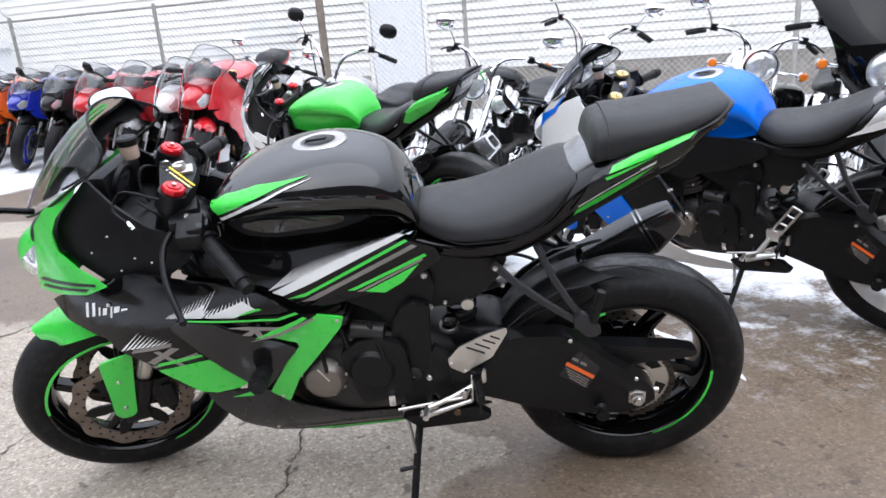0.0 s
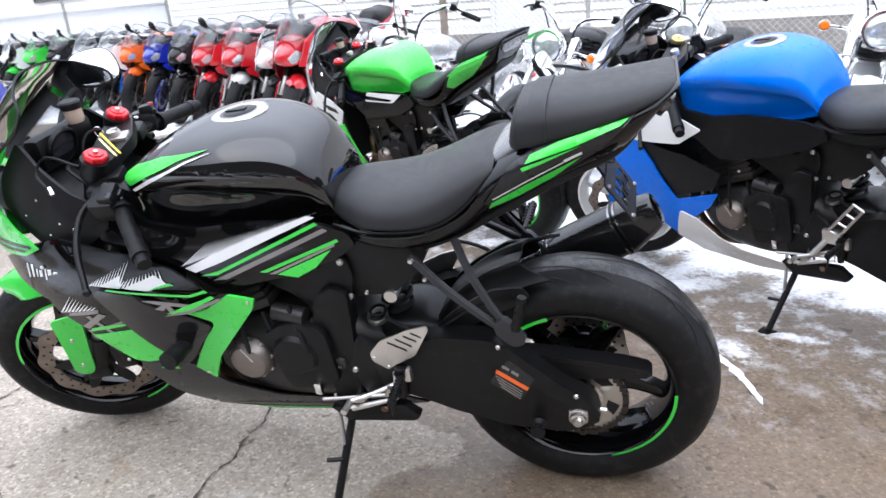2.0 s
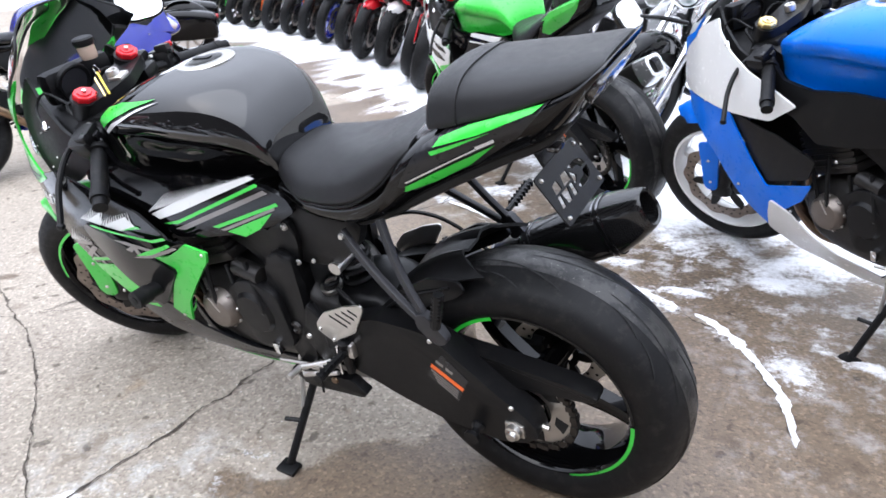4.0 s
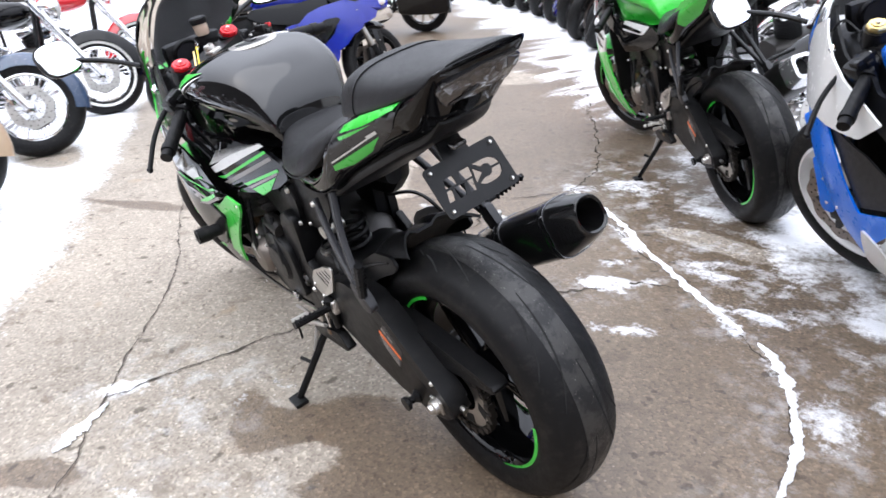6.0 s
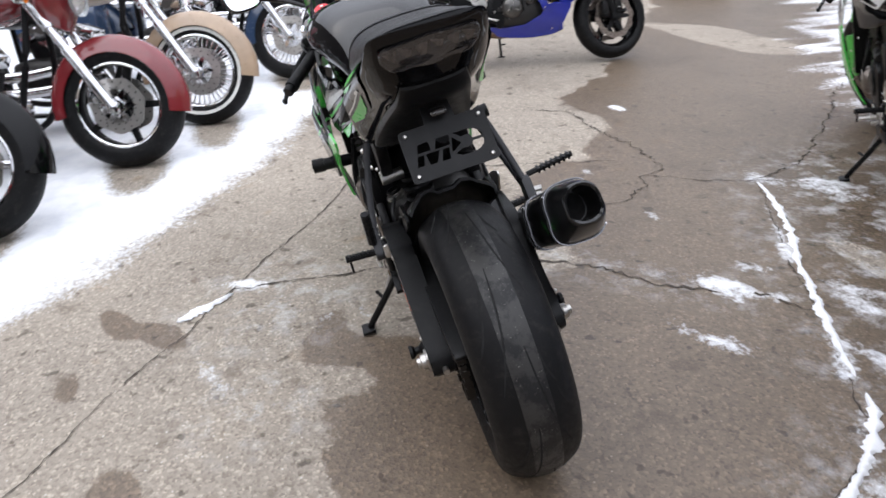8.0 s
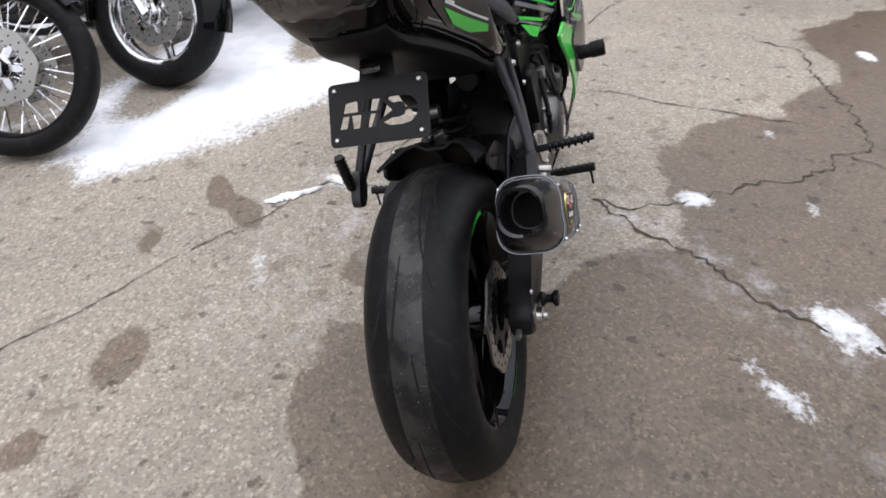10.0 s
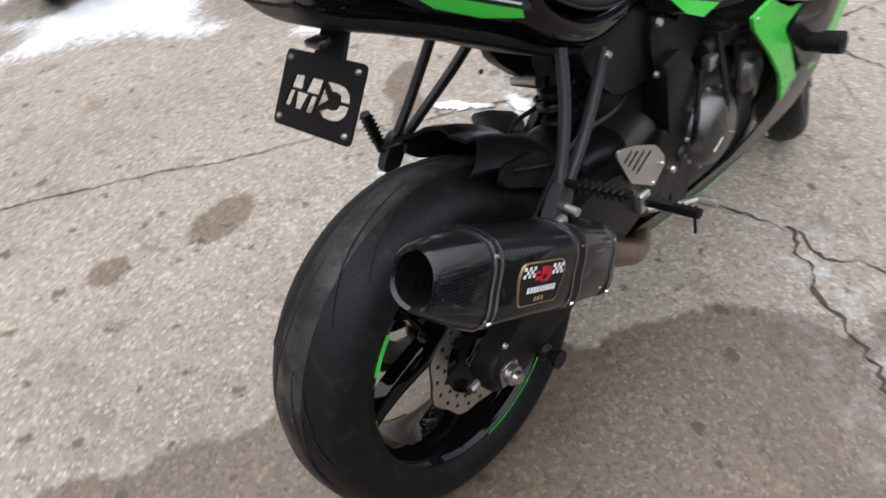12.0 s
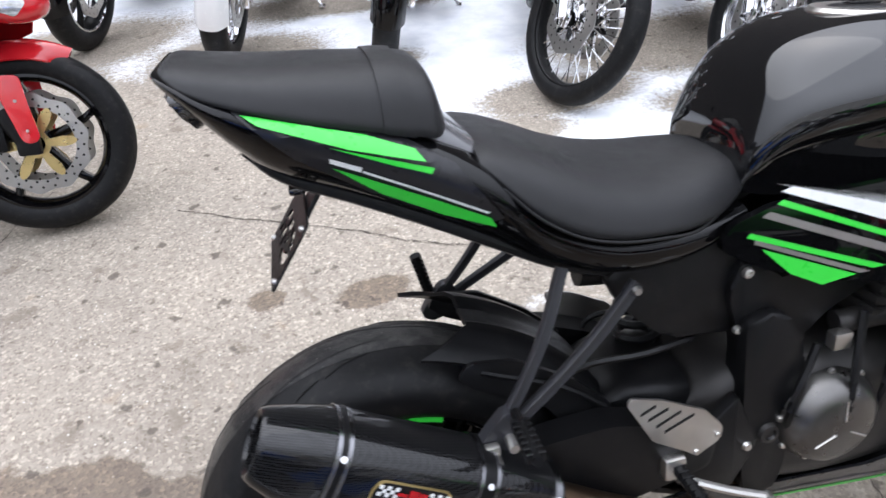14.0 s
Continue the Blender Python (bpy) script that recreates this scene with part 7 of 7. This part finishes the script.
        if prev:
            bm.faces.new((prev[0], prev[1], pair[1], pair[0]))
        prev = pair
    return tagged(part("crack", bm, CRACK, ground), kind="structure")


def snow_seam(pts, seed):
    """Packed snow left in an open joint, ragged along both edges. Points: x, y, width."""
    rng = random.Random(seed)
    bm = bmesh.new()
    prev = None
    path = spline(pts, 34)
    run = 0.0
    for i, (x, y, w) in enumerate(path):
        a, b = path[max(i - 1, 0)], path[min(i + 1, len(path) - 1)]
        d = np.array((b[0] - a[0], b[1] - a[1]))
        run += float(np.linalg.norm(d)) / 2
        d = d / np.linalg.norm(d)
        left = max(0.12, 1.0 + 1.1 * noise.noise(Vector((run * 24, seed, 0.3))) + 0.6 * noise.noise(Vector((run * 75, seed, 2.3))))
        right = max(0.12, 1.0 + 1.1 * noise.noise(Vector((run * 24, seed, 7.3))) + 0.6 * noise.noise(Vector((run * 75, seed, 9.3))))
        ends = min(1.0, (i + 1) / 8, (len(path) - i) / 8)
        row = []
        for u, z in ((-1.0, 0.0035), (-0.7, 0.009), (-0.2, 0.013), (0.3, 0.013), (0.75, 0.008), (1.0, 0.0035)):
            q = u * w / 2 * ends * (left if u < 0 else right)
            row.append(bm.verts.new((x - d[1] * q, y + d[0] * q, z * (0.55 + 0.45 * ends) + 0.0015 * rng.uniform(-1, 1) * (abs(u) < 0.9))))
        if prev:
            for k in range(5):
                bm.faces.new((prev[k], prev[k + 1], row[k + 1], row[k]))
        prev = row
    return tagged(part("snow_seam", bm, SNOW, ground, sharp=2.0), kind="structure")


snow_seam([(-0.60, 3.33, 0.014), (-0.38, 3.24, 0.022), (-0.15, 3.11, 0.028), (0.05, 2.97, 0.018), (0.20, 2.88, 0.028), (0.34, 2.80, 0.024), (0.50, 2.71, 0.018), (0.60, 2.66, 0.010)], 21)
snow_seam([(0.66, 2.63, 0.014), (0.74, 2.58, 0.026), (0.81, 2.49, 0.036), (0.87, 2.40, 0.020), (0.92, 2.31, 0.026), (0.96, 2.20, 0.018), (0.985, 2.06, 0.012)], 22)
snow_seam([(-0.545, 1.105, 0.008), (-0.51, 1.05, 0.026), (-0.48, 0.995, 0.048), (-0.45, 0.955, 0.030), (-0.43, 0.92, 0.010)], 24)
crack([(-0.14, 0.78), (-0.35, 0.95), (-0.59, 1.11), (-1.0, 1.40), (-1.40, 1.66), (-2.03, 1.92), (-3.2, 2.5)], 0.013, 1, 0.016)
crack([(0.9, 0.10), (0.42, 0.42), (-0.14, 0.78)], 0.012, 2, 0.014)
crack([(-0.59, 1.11), (-0.53, 1.40), (-0.49, 1.67), (-0.50, 2.08)], 0.017, 3, 0.03)
crack([(-0.52, 2.05), (-0.32, 2.22), (-0.19, 2.33), (-0.09, 2.42), (0.0, 2.51), (0.09, 2.65), (0.20, 2.76), (0.31, 2.83)], 0.024, 11, 0.045)
crack([(0.32, 2.80), (-0.2, 3.09), (-0.63, 3.34)], 0.012, 4, 0.02)
crack([(0.32, 2.80), (0.72, 2.57), (0.83, 2.50), (0.96, 2.2), (0.99, 2.02)], 0.012, 5, 0.02)
crack([(-0.63, 3.34), (-0.70, 3.65), (-1.05, 4.1), (-2.24, 5.45), (-4.5, 8.2)], 0.02, 6, 0.03)
crack([(-1.97, 1.47), (-1.75, 1.68), (-1.40, 1.90), (-1.1, 2.1)], 0.006, 9, 0.02)
crack([(-0.52, 2.06), (-0.49, 2.22), (-0.54, 2.37), (-0.61, 2.55), (-0.79, 2.87), (-0.98, 3.05), (-1.26, 3.12), (-1.98, 3.09), (-2.25, 2.88)], 0.020, 7, 0.055)
crack([(-0.87, 2.99), (-0.66, 3.26), (-0.55, 3.52)], 0.014, 8, 0.03)
crack([(-1.56, 1.80), (-1.42, 2.25), (-1.29, 2.55), (-1.10, 2.95)], 0.014, 12, 0.03)
crack([(1.05, -0.9), (1.28, -0.4), (1.6, 0.3), (2.2, 1.4)], 0.006, 10, 0.015)

# ---- fence and building behind ----
FN = Vector((0.30, 0.954, 0)).normalized()
FD = Vector((FN.y, -FN.x, 0))
F0 = Vector((4.4, 8.5, 0))


def along(u, back=0.0, z=0.0):
    p = F0 + FD * u + FN * back
    return (p.x, p.y, z)


fence = tagged(new("chain_link_fence"), "galvanised chain-link fence before a pale siding wall", "fence")
for u in (-17.5, -14.6, -11.7, -8.9, -6.15, -4.05, 0.0, 2.9, 5.8):
    part("post", rod(along(u), along(u, 0, 1.95 if u != -6.15 else 2.6), 0.030 if u != -6.15 else 0.055, 10), GALV if u != -6.15 else WOODPOST, fence)
part("top_rail", rod(along(-20, 0.04, 1.90), along(7, 0.04, 1.90), 0.021, 8), GALV, fence)
part("brace", rod(along(-11.7, 0.02, 1.93), along(-12.6, 0.02, 2.7), 0.022, 8), GALV, fence)
wires = bmesh.new()
for k in range(-30, 330):
    for sgn in (1, -1):
        u0 = -20 + k * 0.08
        u1 = u0 + sgn * 1.8
        if min(u0, u1) < -20 or max(u0, u1) > 7:
            continue
        a, b = Vector(along(u0, 0.0, 0.08)), Vector(along(u1, 0.0, 1.88))
        d = Vector((0.0, 0, 0.0035)) + FD * 0.0
        n2 = FN * 0.003
        q = [wires.verts.new(v) for v in (a - d - n2, a + d + n2, b + d + n2, b - d - n2)]
        wires.faces.new(q)
part("wire_mesh", wires, GALV, fence, "diamond wire mesh", kind="stuff")

wall = tagged(new("wall_back"), "cream lap-siding wall above a grey block foundation", "wall", kind="structure")
for k in range(34):
    z = 0.62 + 0.125 * k
    bm = bmesh.new()
    for a0, a1 in ((-13.2, -6.0), (-6.0, 10.0)) if k > 0 else ((-13.2, 10.0),):
        p = [along(a0, 1.30, z), along(a1, 1.30, z), along(a1, 1.275, z), along(a0, 1.275, z), along(a0, 1.30, z + 0.127), along(a1, 1.30, z + 0.127), along(a1, 1.292, z + 0.127), along(a0, 1.292, z + 0.127)]
        v = [bm.verts.new(q) for q in p]
        for f in ((0, 1, 2, 3), (3, 2, 6, 7), (7, 6, 5, 4), (0, 3, 7, 4), (1, 5, 6, 2)):
            bm.faces.new([v[i] for i in f])
    part("siding_board", bm, SIDING, wall, sharp=0.2)
part("foundation", join(prism([(0, 0), (1, 0), (1, 1), (0, 1)], 0, 1, 0)), FOUND, wall)
fo = [o for o in wall.children if o.name.startswith("foundation")][0]
for v, q in zip(fo.data.vertices, fo.data.vertices):
    u, b, z = q.co.x, q.co.y, q.co.z
    v.co = Vector(along(-13.2 + 23.2 * u, 1.29 + 0.3 * b, 0.66 * z))
door = tagged(new("door_1"), "white steel door in the siding wall", "door", kind="structure")
bm = bmesh.new()
for a0, a1, b0, b1, z0, z1 in ((-5.9, -5.05, 1.255, 1.29, 0.2, 2.4),):
    v = [bm.verts.new(along(u, b, z)) for z in (z0, z1) for u, b in ((a0, b0), (a1, b0), (a1, b1), (a0, b1))]
    for f in ((0, 1, 2, 3), (4, 5, 6, 7), (0, 1, 5, 4), (1, 2, 6, 5), (2, 3, 7, 6), (3, 0, 4, 7)):
        bm.faces.new([v[i] for i in f])
part("door_leaf", bm, DOORW, door)
part("door_jamb", join(rod(along(-5.95, 1.26, 0.2), along(-5.95, 1.26, 2.5), 0.04, 8), rod(along(-5.0, 1.26, 0.2), along(-5.0, 1.26, 2.5), 0.04, 8)), SIDING, door)
far = tagged(new("garage"), "pale grey outbuilding with a dark window", "building")


def slab(a0, a1, b0, b1, z0, z1, m, name, par):
    bm = bmesh.new()
    v = [bm.verts.new(along(u, b, z)) for z in (z0, z1) for u, b in ((a0, b0), (a1, b0), (a1, b1), (a0, b1))]
    for f in ((0, 1, 2, 3), (4, 5, 6, 7), (0, 1, 5, 4), (1, 2, 6, 5), (2, 3, 7, 6), (3, 0, 4, 7)):
        bm.faces.new([v[i] for i in f])
    return part(name, bm, m, par)


slab(-24, -13.3, 1.6, 5, 0, 1.55, DOORW, "wall", far)
slab(-24, -13.3, 1.5, 5.1, 1.55, 1.72, WHITE, "trim", far)
slab(-24, -13.35, 1.65, 5, 1.72, 2.4, SIDING, "upper_wall", far)
win = slab(-18, -14.0, 1.60, 1.66, 1.80, 2.25, GLASSDARK, "window", far)

# unseen plain walls behind the camera, added to close the lot and darken reflections
for wname, ax, ay, bx, by in (("wall_south", -30, -8, 22, -8), ("wall_east", 22, -8, 22, 12), ("wall_west", -30, -8, -30, 24)):
    bm = bmesh.new()
    tx, ty = (0, 0.4) if ay == by else (0.4, 0)
    v = [bm.verts.new((x + k * tx, y + k * ty, z)) for z in (0, 7) for x, y, k in ((ax, ay, 0), (bx, by, 0), (bx, by, 1), (ax, ay, 1))]
    for f in ((0, 1, 2, 3), (4, 5, 6, 7), (0, 1, 5, 4), (1, 2, 6, 5), (2, 3, 7, 6), (3, 0, 4, 7)):
        bm.faces.new([v[i] for i in f])
    tagged(part(wname, bm, DARKWALL), "unseen plain dark wall added to darken reflections", "wall", kind="structure")

# ---- motorcycles ----
main = sport_bike(stance(0.475, 1.768, -0.99725, 0.0741, 11.0), "gloss black sport motorcycle with bright green panels and stripes", "motorcycles on the lot")
ROWG = "sport motorcycles in a row"
SIDES = {"mid", "low", "blade", "scoop"}
NOT = {"plate", "can", "decal", "key", "slider", "rivet"}
plainw = {"rim": SATIN, "cap": GOLD}
greenb = repainted(main, stance(0.18, 3.56, -0.80, 0.60, 12), "bright green and white sport motorcycle on its side stand", "motorcycles on the lot", {"tank": GREEN, "tail": BLACK, "tail2": GREEN, "nose": WHITE, "fender": GREEN, "cover": BLACK}, NOT | SIDES | {"belly", "mirror"})
side_panels(greenb, [("upper_panel", [(1.40, 0.70), (1.25, 0.79), (1.10, 0.76), (0.98, 0.70), (1.02, 0.62), (1.16, 0.58), (1.32, 0.63)], 0.002, WHITE), ("black_flash", [(1.30, 0.70), (1.12, 0.68), (1.05, 0.64), (1.20, 0.655)], 0.0045, BLACK), ("black_flash", [(1.20, 0.74), (1.05, 0.71), (1.02, 0.685), (1.12, 0.70)], 0.0045, BLACK), ("green_blade", [(1.34, 0.63), (1.26, 0.61), (1.05, 0.36), (0.98, 0.27), (1.06, 0.29), (1.16, 0.40)], 0.004, GREEN), ("green_blade", [(1.16, 0.60), (1.0, 0.63), (0.93, 0.40), (0.90, 0.28), (0.97, 0.30), (1.06, 0.45)], 0.004, GREEN), ("tank_flash", [(0.78, 0.80), (0.54, 0.785), (0.60, 0.745), (0.80, 0.755)], -0.016, WHITE), ("tank_flash", [(0.80, 0.785), (0.60, 0.762), (0.62, 0.752), (0.80, 0.765)], -0.014, BLACK)])
blueb = repainted(main, stance(1.735, 2.345, -0.72, 0.69, 12.5), "metallic blue and white sport motorcycle on its side stand", "motorcycles on the lot", {"tank": BLUE, "tail": PLASTIC, "tail2": WHITE, "nose": WHITE, "fender": BLUE, "cover": PLASTIC, "belly": SILVER, "rim": WHITE, "stripe": WHITE, "cap": GOLD}, NOT | SIDES | {"belly", "heel"})
side_panels(blueb, [("white_panel", [(1.46, 0.72), (1.43, 0.83), (1.36, 0.885), (1.28, 0.935), (1.20, 0.965), (1.185, 0.93), (1.12, 0.875), (1.04, 0.835), (0.94, 0.80), (0.845, 0.758), (0.93, 0.704), (1.10, 0.698), (1.30, 0.706), (1.42, 0.70)], 0.010, WHITE), ("blue_panel", [(1.42, 0.69), (1.12, 0.70), (1.06, 0.62), (0.97, 0.475), (0.80, 0.525), (0.84, 0.46), (0.92, 0.40), (1.0, 0.29), (1.08, 0.36), (1.22, 0.52), (1.40, 0.635)], 0.002, BLUE), ("black_panel", [(1.14, 0.70), (0.92, 0.655), (0.79, 0.60), (0.82, 0.535), (0.97, 0.49), (1.06, 0.62)], -0.008, PLASTIC), ("belly_panel", [(0.96, 0.43), (1.01, 0.30), (0.93, 0.225), (0.72, 0.195), (0.50, 0.210), (0.64, 0.25), (0.76, 0.28), (0.83, 0.33), (0.89, 0.40)], 0.008, WHITE)])


def square_muffler(bike):
    """Short dark silencer with a rounded silver end piece, right of the rear wheel."""
    a, b = Vector((-0.10, -0.205, 0.615)), Vector((0.24, -0.185, 0.40))
    d = (b - a).normalized()
    up = (Vector((0, 0, 1)) - d * d.z).normalized()
    side = d.cross(up)

    def ring(q, hw, hh):
        out = []
        for k in range(28):
            c, v = math.cos(math.tau * k / 28), math.sin(math.tau * k / 28)
            out.append(a + d * q + side * hw * math.copysign(abs(c) ** 0.5, c) + up * hh * math.copysign(abs(v) ** 0.5, v))
        return out

    can = part("muffler", skin([ring(0.07, 0.050, 0.060), ring(0.09, 0.056, 0.068), ring(0.28, 0.058, 0.072), ring(0.36, 0.044, 0.052)]), CAST, bike, "dark short silencer with a silver end")
    part("end_cap", skin([ring(0.085, 0.053, 0.064), ring(0.02, 0.046, 0.054), ring(0.0, 0.042, 0.049), ring(-0.002, 0.030, 0.034), ring(0.05, 0.028, 0.032)], caps=False), SILVER, can)
    # black plug paints the shade within the silencer end
    part("outlet", skin([ring(0.035, 0.029, 0.033), ring(0.05, 0.028, 0.032)]), GROOVE, can)
    # dark blocks paint shaded vents in the silver end
    for k in range(4):
        c = a + d * 0.055 - up * 0.045 + side * (0.030 if side.y < 0 else -0.030)
        part("vent_slot", block(c.x + 0.012 * k, c.y, c.z - 0.006 * k, 0.005, 0.020, 0.014, 0.001), GROOVE, can)
    part("link_pipe", tube([(0.24, -0.185, 0.40), (0.36, -0.15, 0.29), (0.50, -0.08, 0.25)], 0.026, 12), TITAN, can)


square_muffler(greenb)


def heel_lace(bike, s):
    """Openwork silver heel plates of the blue motorcycle."""
    lace = [rod((0.336, s * 0.172, 0.538), (0.406, s * 0.172, 0.436), 0.005, 8), rod((0.364, s * 0.172, 0.555), (0.438, s * 0.172, 0.450), 0.005, 8)]
    for k in range(4):
        u = k / 3
        lace.append(rod((0.336 + 0.07 * u, s * 0.172, 0.538 - 0.102 * u), (0.364 + 0.074 * u, s * 0.172, 0.555 - 0.105 * u), 0.004, 8))
    part("heel_bracket", join(*lace), ALU, bike, "openwork silver heel bracket", kind="stuff")
    part("heel_mount", join(block(0.43, s * 0.165, 0.425, 0.06, 0.02, 0.05, 0.008), rod((0.44, s * 0.16, 0.42), (0.48, s * 0.20, 0.36), 0.010, 10)), ALU, bike)


for s in (1, -1):
    heel_lace(blueb, s)
    part("nose_flash", sheet(rounded([(1.275, 0.965), (1.34, 0.905), (1.42, 0.87), (1.45, 0.80), (1.40, 0.845), (1.33, 0.89)], 0.006), fair(0.012), 0.004, 0.03, s), BLUE, blueb, "blue flash along the screen")
    part("tail_edge", sheet([(-0.19, 1.00), (-0.05, 0.955), (0.12, 0.88), (0.20, 0.83), (0.12, 0.855), (-0.06, 0.925)], lambda x, z: 0.176, 0.005, 0.03, s), WHITE, blueb, "white tail edge panel")
    part("tail_stripe", sheet([(-0.16, 1.0), (0.05, 0.945), (0.13, 0.90), (0.02, 0.93), (-0.12, 0.975)], lambda x, z: 0.168, 0.004, 0.03, s), GREEN, greenb, "green tail stripe")
row = [
    (-2.05, 5.75, "glossy red touring sport motorcycle", REDPAINT, REDPAINT, SATIN), (-2.45, 6.25, "white sport motorcycle with a dark wheel", WHITE, GREY, SATIN), (-3.05, 6.75, "white and red sport motorcycle", REDPAINT, WHITE, SATIN),
    (-3.60, 7.15, "red and white sport motorcycle", REDPAINT, REDPAINT, SATIN), (-4.25, 7.75, "matt black sport motorcycle", GREY, BLACK, SATIN), (-4.90, 8.25, "blue and white sport motorcycle", DEEPBLUE, SATIN, DEEPBLUE),
    (-5.50, 8.65, "orange sport motorcycle in the row", ORANGE, ORANGE, SATIN), (-6.15, 9.05, "white and blue sport motorcycle", WHITE, BLUE, SATIN), (-6.85, 9.45, "white sport motorcycle in the row", SILVER, WHITE, SATIN),
    (-7.60, 9.85, "black and orange sport motorcycle", BLACK, ORANGE, SATIN), (-8.40, 10.3, "green and black sport motorcycle", GREEN, BLACK, SATIN), (-9.2, 10.7, "white and green sport motorcycle", WHITE, GREEN, SATIN), (-10.1, 11.1, "dark grey sport motorcycle", GREY, GREY, SATIN)]
for place, (fxx, fyy, lab, a, b, r) in enumerate(row):
    f = Vector((-0.16, -0.99, 0)).normalized()
    size = 1.13 if place == 0 else 1.06
    paints = {"tank": a, "tail": a, "tail2": a, "mid": a, "low": b, "blade": b, "scoop": BLACK, "nose": a, "cowl": a, "cockpit": a, "fender": b, "cover": a, "belly": BLACK, "rim": r, "stripe": r, "cap": GOLD, "screen": CLEAR}
    repainted(main, stance(fxx - 1.395 * size * f.x, fyy - 1.395 * size * f.y, f.x, f.y, 12) @ Matrix.Scale(size, 4), lab, ROWG, paints, NOT | ({"mirror"} if place in (0, 1, 3, 6, 7) else set()))
f = Vector((-0.95, 0.31, 0)).normalized()
repainted(main, stance(1.28 - 1.395 * f.x, 0.04 - 1.395 * f.y, f.x, f.y, 9), "glossy red sport motorcycle with black wheels", "motorcycles on the lot", {"tank": REDPAINT, "tail": REDPAINT, "tail2": REDPAINT, "mid": REDPAINT, "low": REDPAINT, "blade": REDPAINT, "nose": REDPAINT, "fender": REDPAINT, "cover": REDPAINT, "belly": BLACK, "rim": BLACK, "stripe": BLACK, "cap": GOLD, "carrier": GOLD, "disc": STEEL}, NOT)
f = Vector((0.30, 0.95, 0)).normalized()
repainted(main, stance(-3.10 - 1.395 * f.x, 4.02 - 1.395 * f.y, f.x, f.y, 10), "deep blue and black sport motorcycle", "motorcycles on the lot", {"tank": DEEPBLUE, "tail": BLACK, "tail2": BLACK, "mid": DEEPBLUE, "low": DEEPBLUE, "blade": DEEPBLUE, "nose": DEEPBLUE, "fender": BLACK, "cover": BLACK, "belly": DEEPBLUE, "stripe": SATIN, "cap": GOLD}, {"plate", "decal", "key"})

CG, CB = "cruisers in a row", "cruisers by the fence"
EF = Vector((0.36, 0.93, 0)).normalized()


def east(x, y, label, paint, **kw):
    return cruiser(stance(x - 1.62 * EF.x, y - 1.62 * EF.y, EF.x, EF.y, 9), label, CG, paint, **kw)


east(1.37, -1.95, "dark cruiser with chrome forks", BLACK, rim="five", rim_mat=SATIN, steer=0)
east(0.62, -1.38, "white cruiser with a chrome wheel", WHITE, rim="cast", steer=5)
east(-0.15, -1.00, "black cruiser with a chrome spoked wheel", BLACK, rim="five", steer=5)
east(-0.75, -0.20, "black cruiser with a thin wire-spoked wheel", BLACK, rim="wire", rim_mat=SATIN, front_r=0.345, front_w=0.09, steer=32)
east(-1.48, 0.06, "black cruiser with a fat front tyre", BLACK, rim="five", steer=20)
east(-2.25, 0.63, "maroon touring cruiser with chrome forks", MAROON, rim="five", rim_mat=SATIN, fairing_mat=MAROON, bags=True, steer=8)
east(-2.92, 1.03, "tan cruiser with whitewall wire wheels", TAN, rim="fan", white=True, shield=True, steer=8)
east(-3.90, 1.71, "slate blue touring cruiser", NAVY, rim="fan", fairing_mat=NAVY, bags=True, steer=8)
east(-4.87, 2.46, "black cruiser with whitewall wheels", BLACK, rim="fan", white=True, steer=8)
east(-6.20, 3.27, "red cruiser with chrome wheels", REDPAINT, rim="fan", white=True, bags=True, steer=8)
f = Vector((-0.755, -0.656, 0)).normalized()
cruiser(stance(-6.1, 7.0, f.x, f.y, 8), "black touring cruiser with chrome trim", "motorcycles on the lot", BLACK, bags=True, fairing_mat=BLACK)


def fenceside(lx, ly, fxx, fyy, label, paint, **kw):
    f = Vector((fxx, fyy, 0)).normalized()
    return cruiser(stance(lx - 1.40 * f.x, ly - 1.40 * f.y, f.x, f.y, 9), label, CB, paint, **kw)


fenceside(0.14, 4.56, -0.55, -0.83, "black cruiser with chrome headlight and passing lamps", BLACK, passing=True, steer=8)
fenceside(0.95, 5.1, -0.45, -0.89, "black and silver cruiser with high bars", SILVER, bars="high", steer=8)
fenceside(1.78, 4.15, -0.35, -0.94, "white and red cruiser with chrome headlight", WHITE, bars="low", steer=8)
fenceside(2.05, 3.45, -0.40, -0.92, "black touring cruiser with a large fairing", BLACK, fairing_mat=BLACK, bags=True, steer=8)
fenceside(-0.95, 5.1, -0.50, -0.86, "silver cruiser with a black headlight", SILVER, lamp_mat=SATIN, bars="high", steer=8)
fenceside(-1.75, 6.6, -0.45, -0.89, "white touring cruiser with a tall windshield", WHITE, shield=True, steer=8)
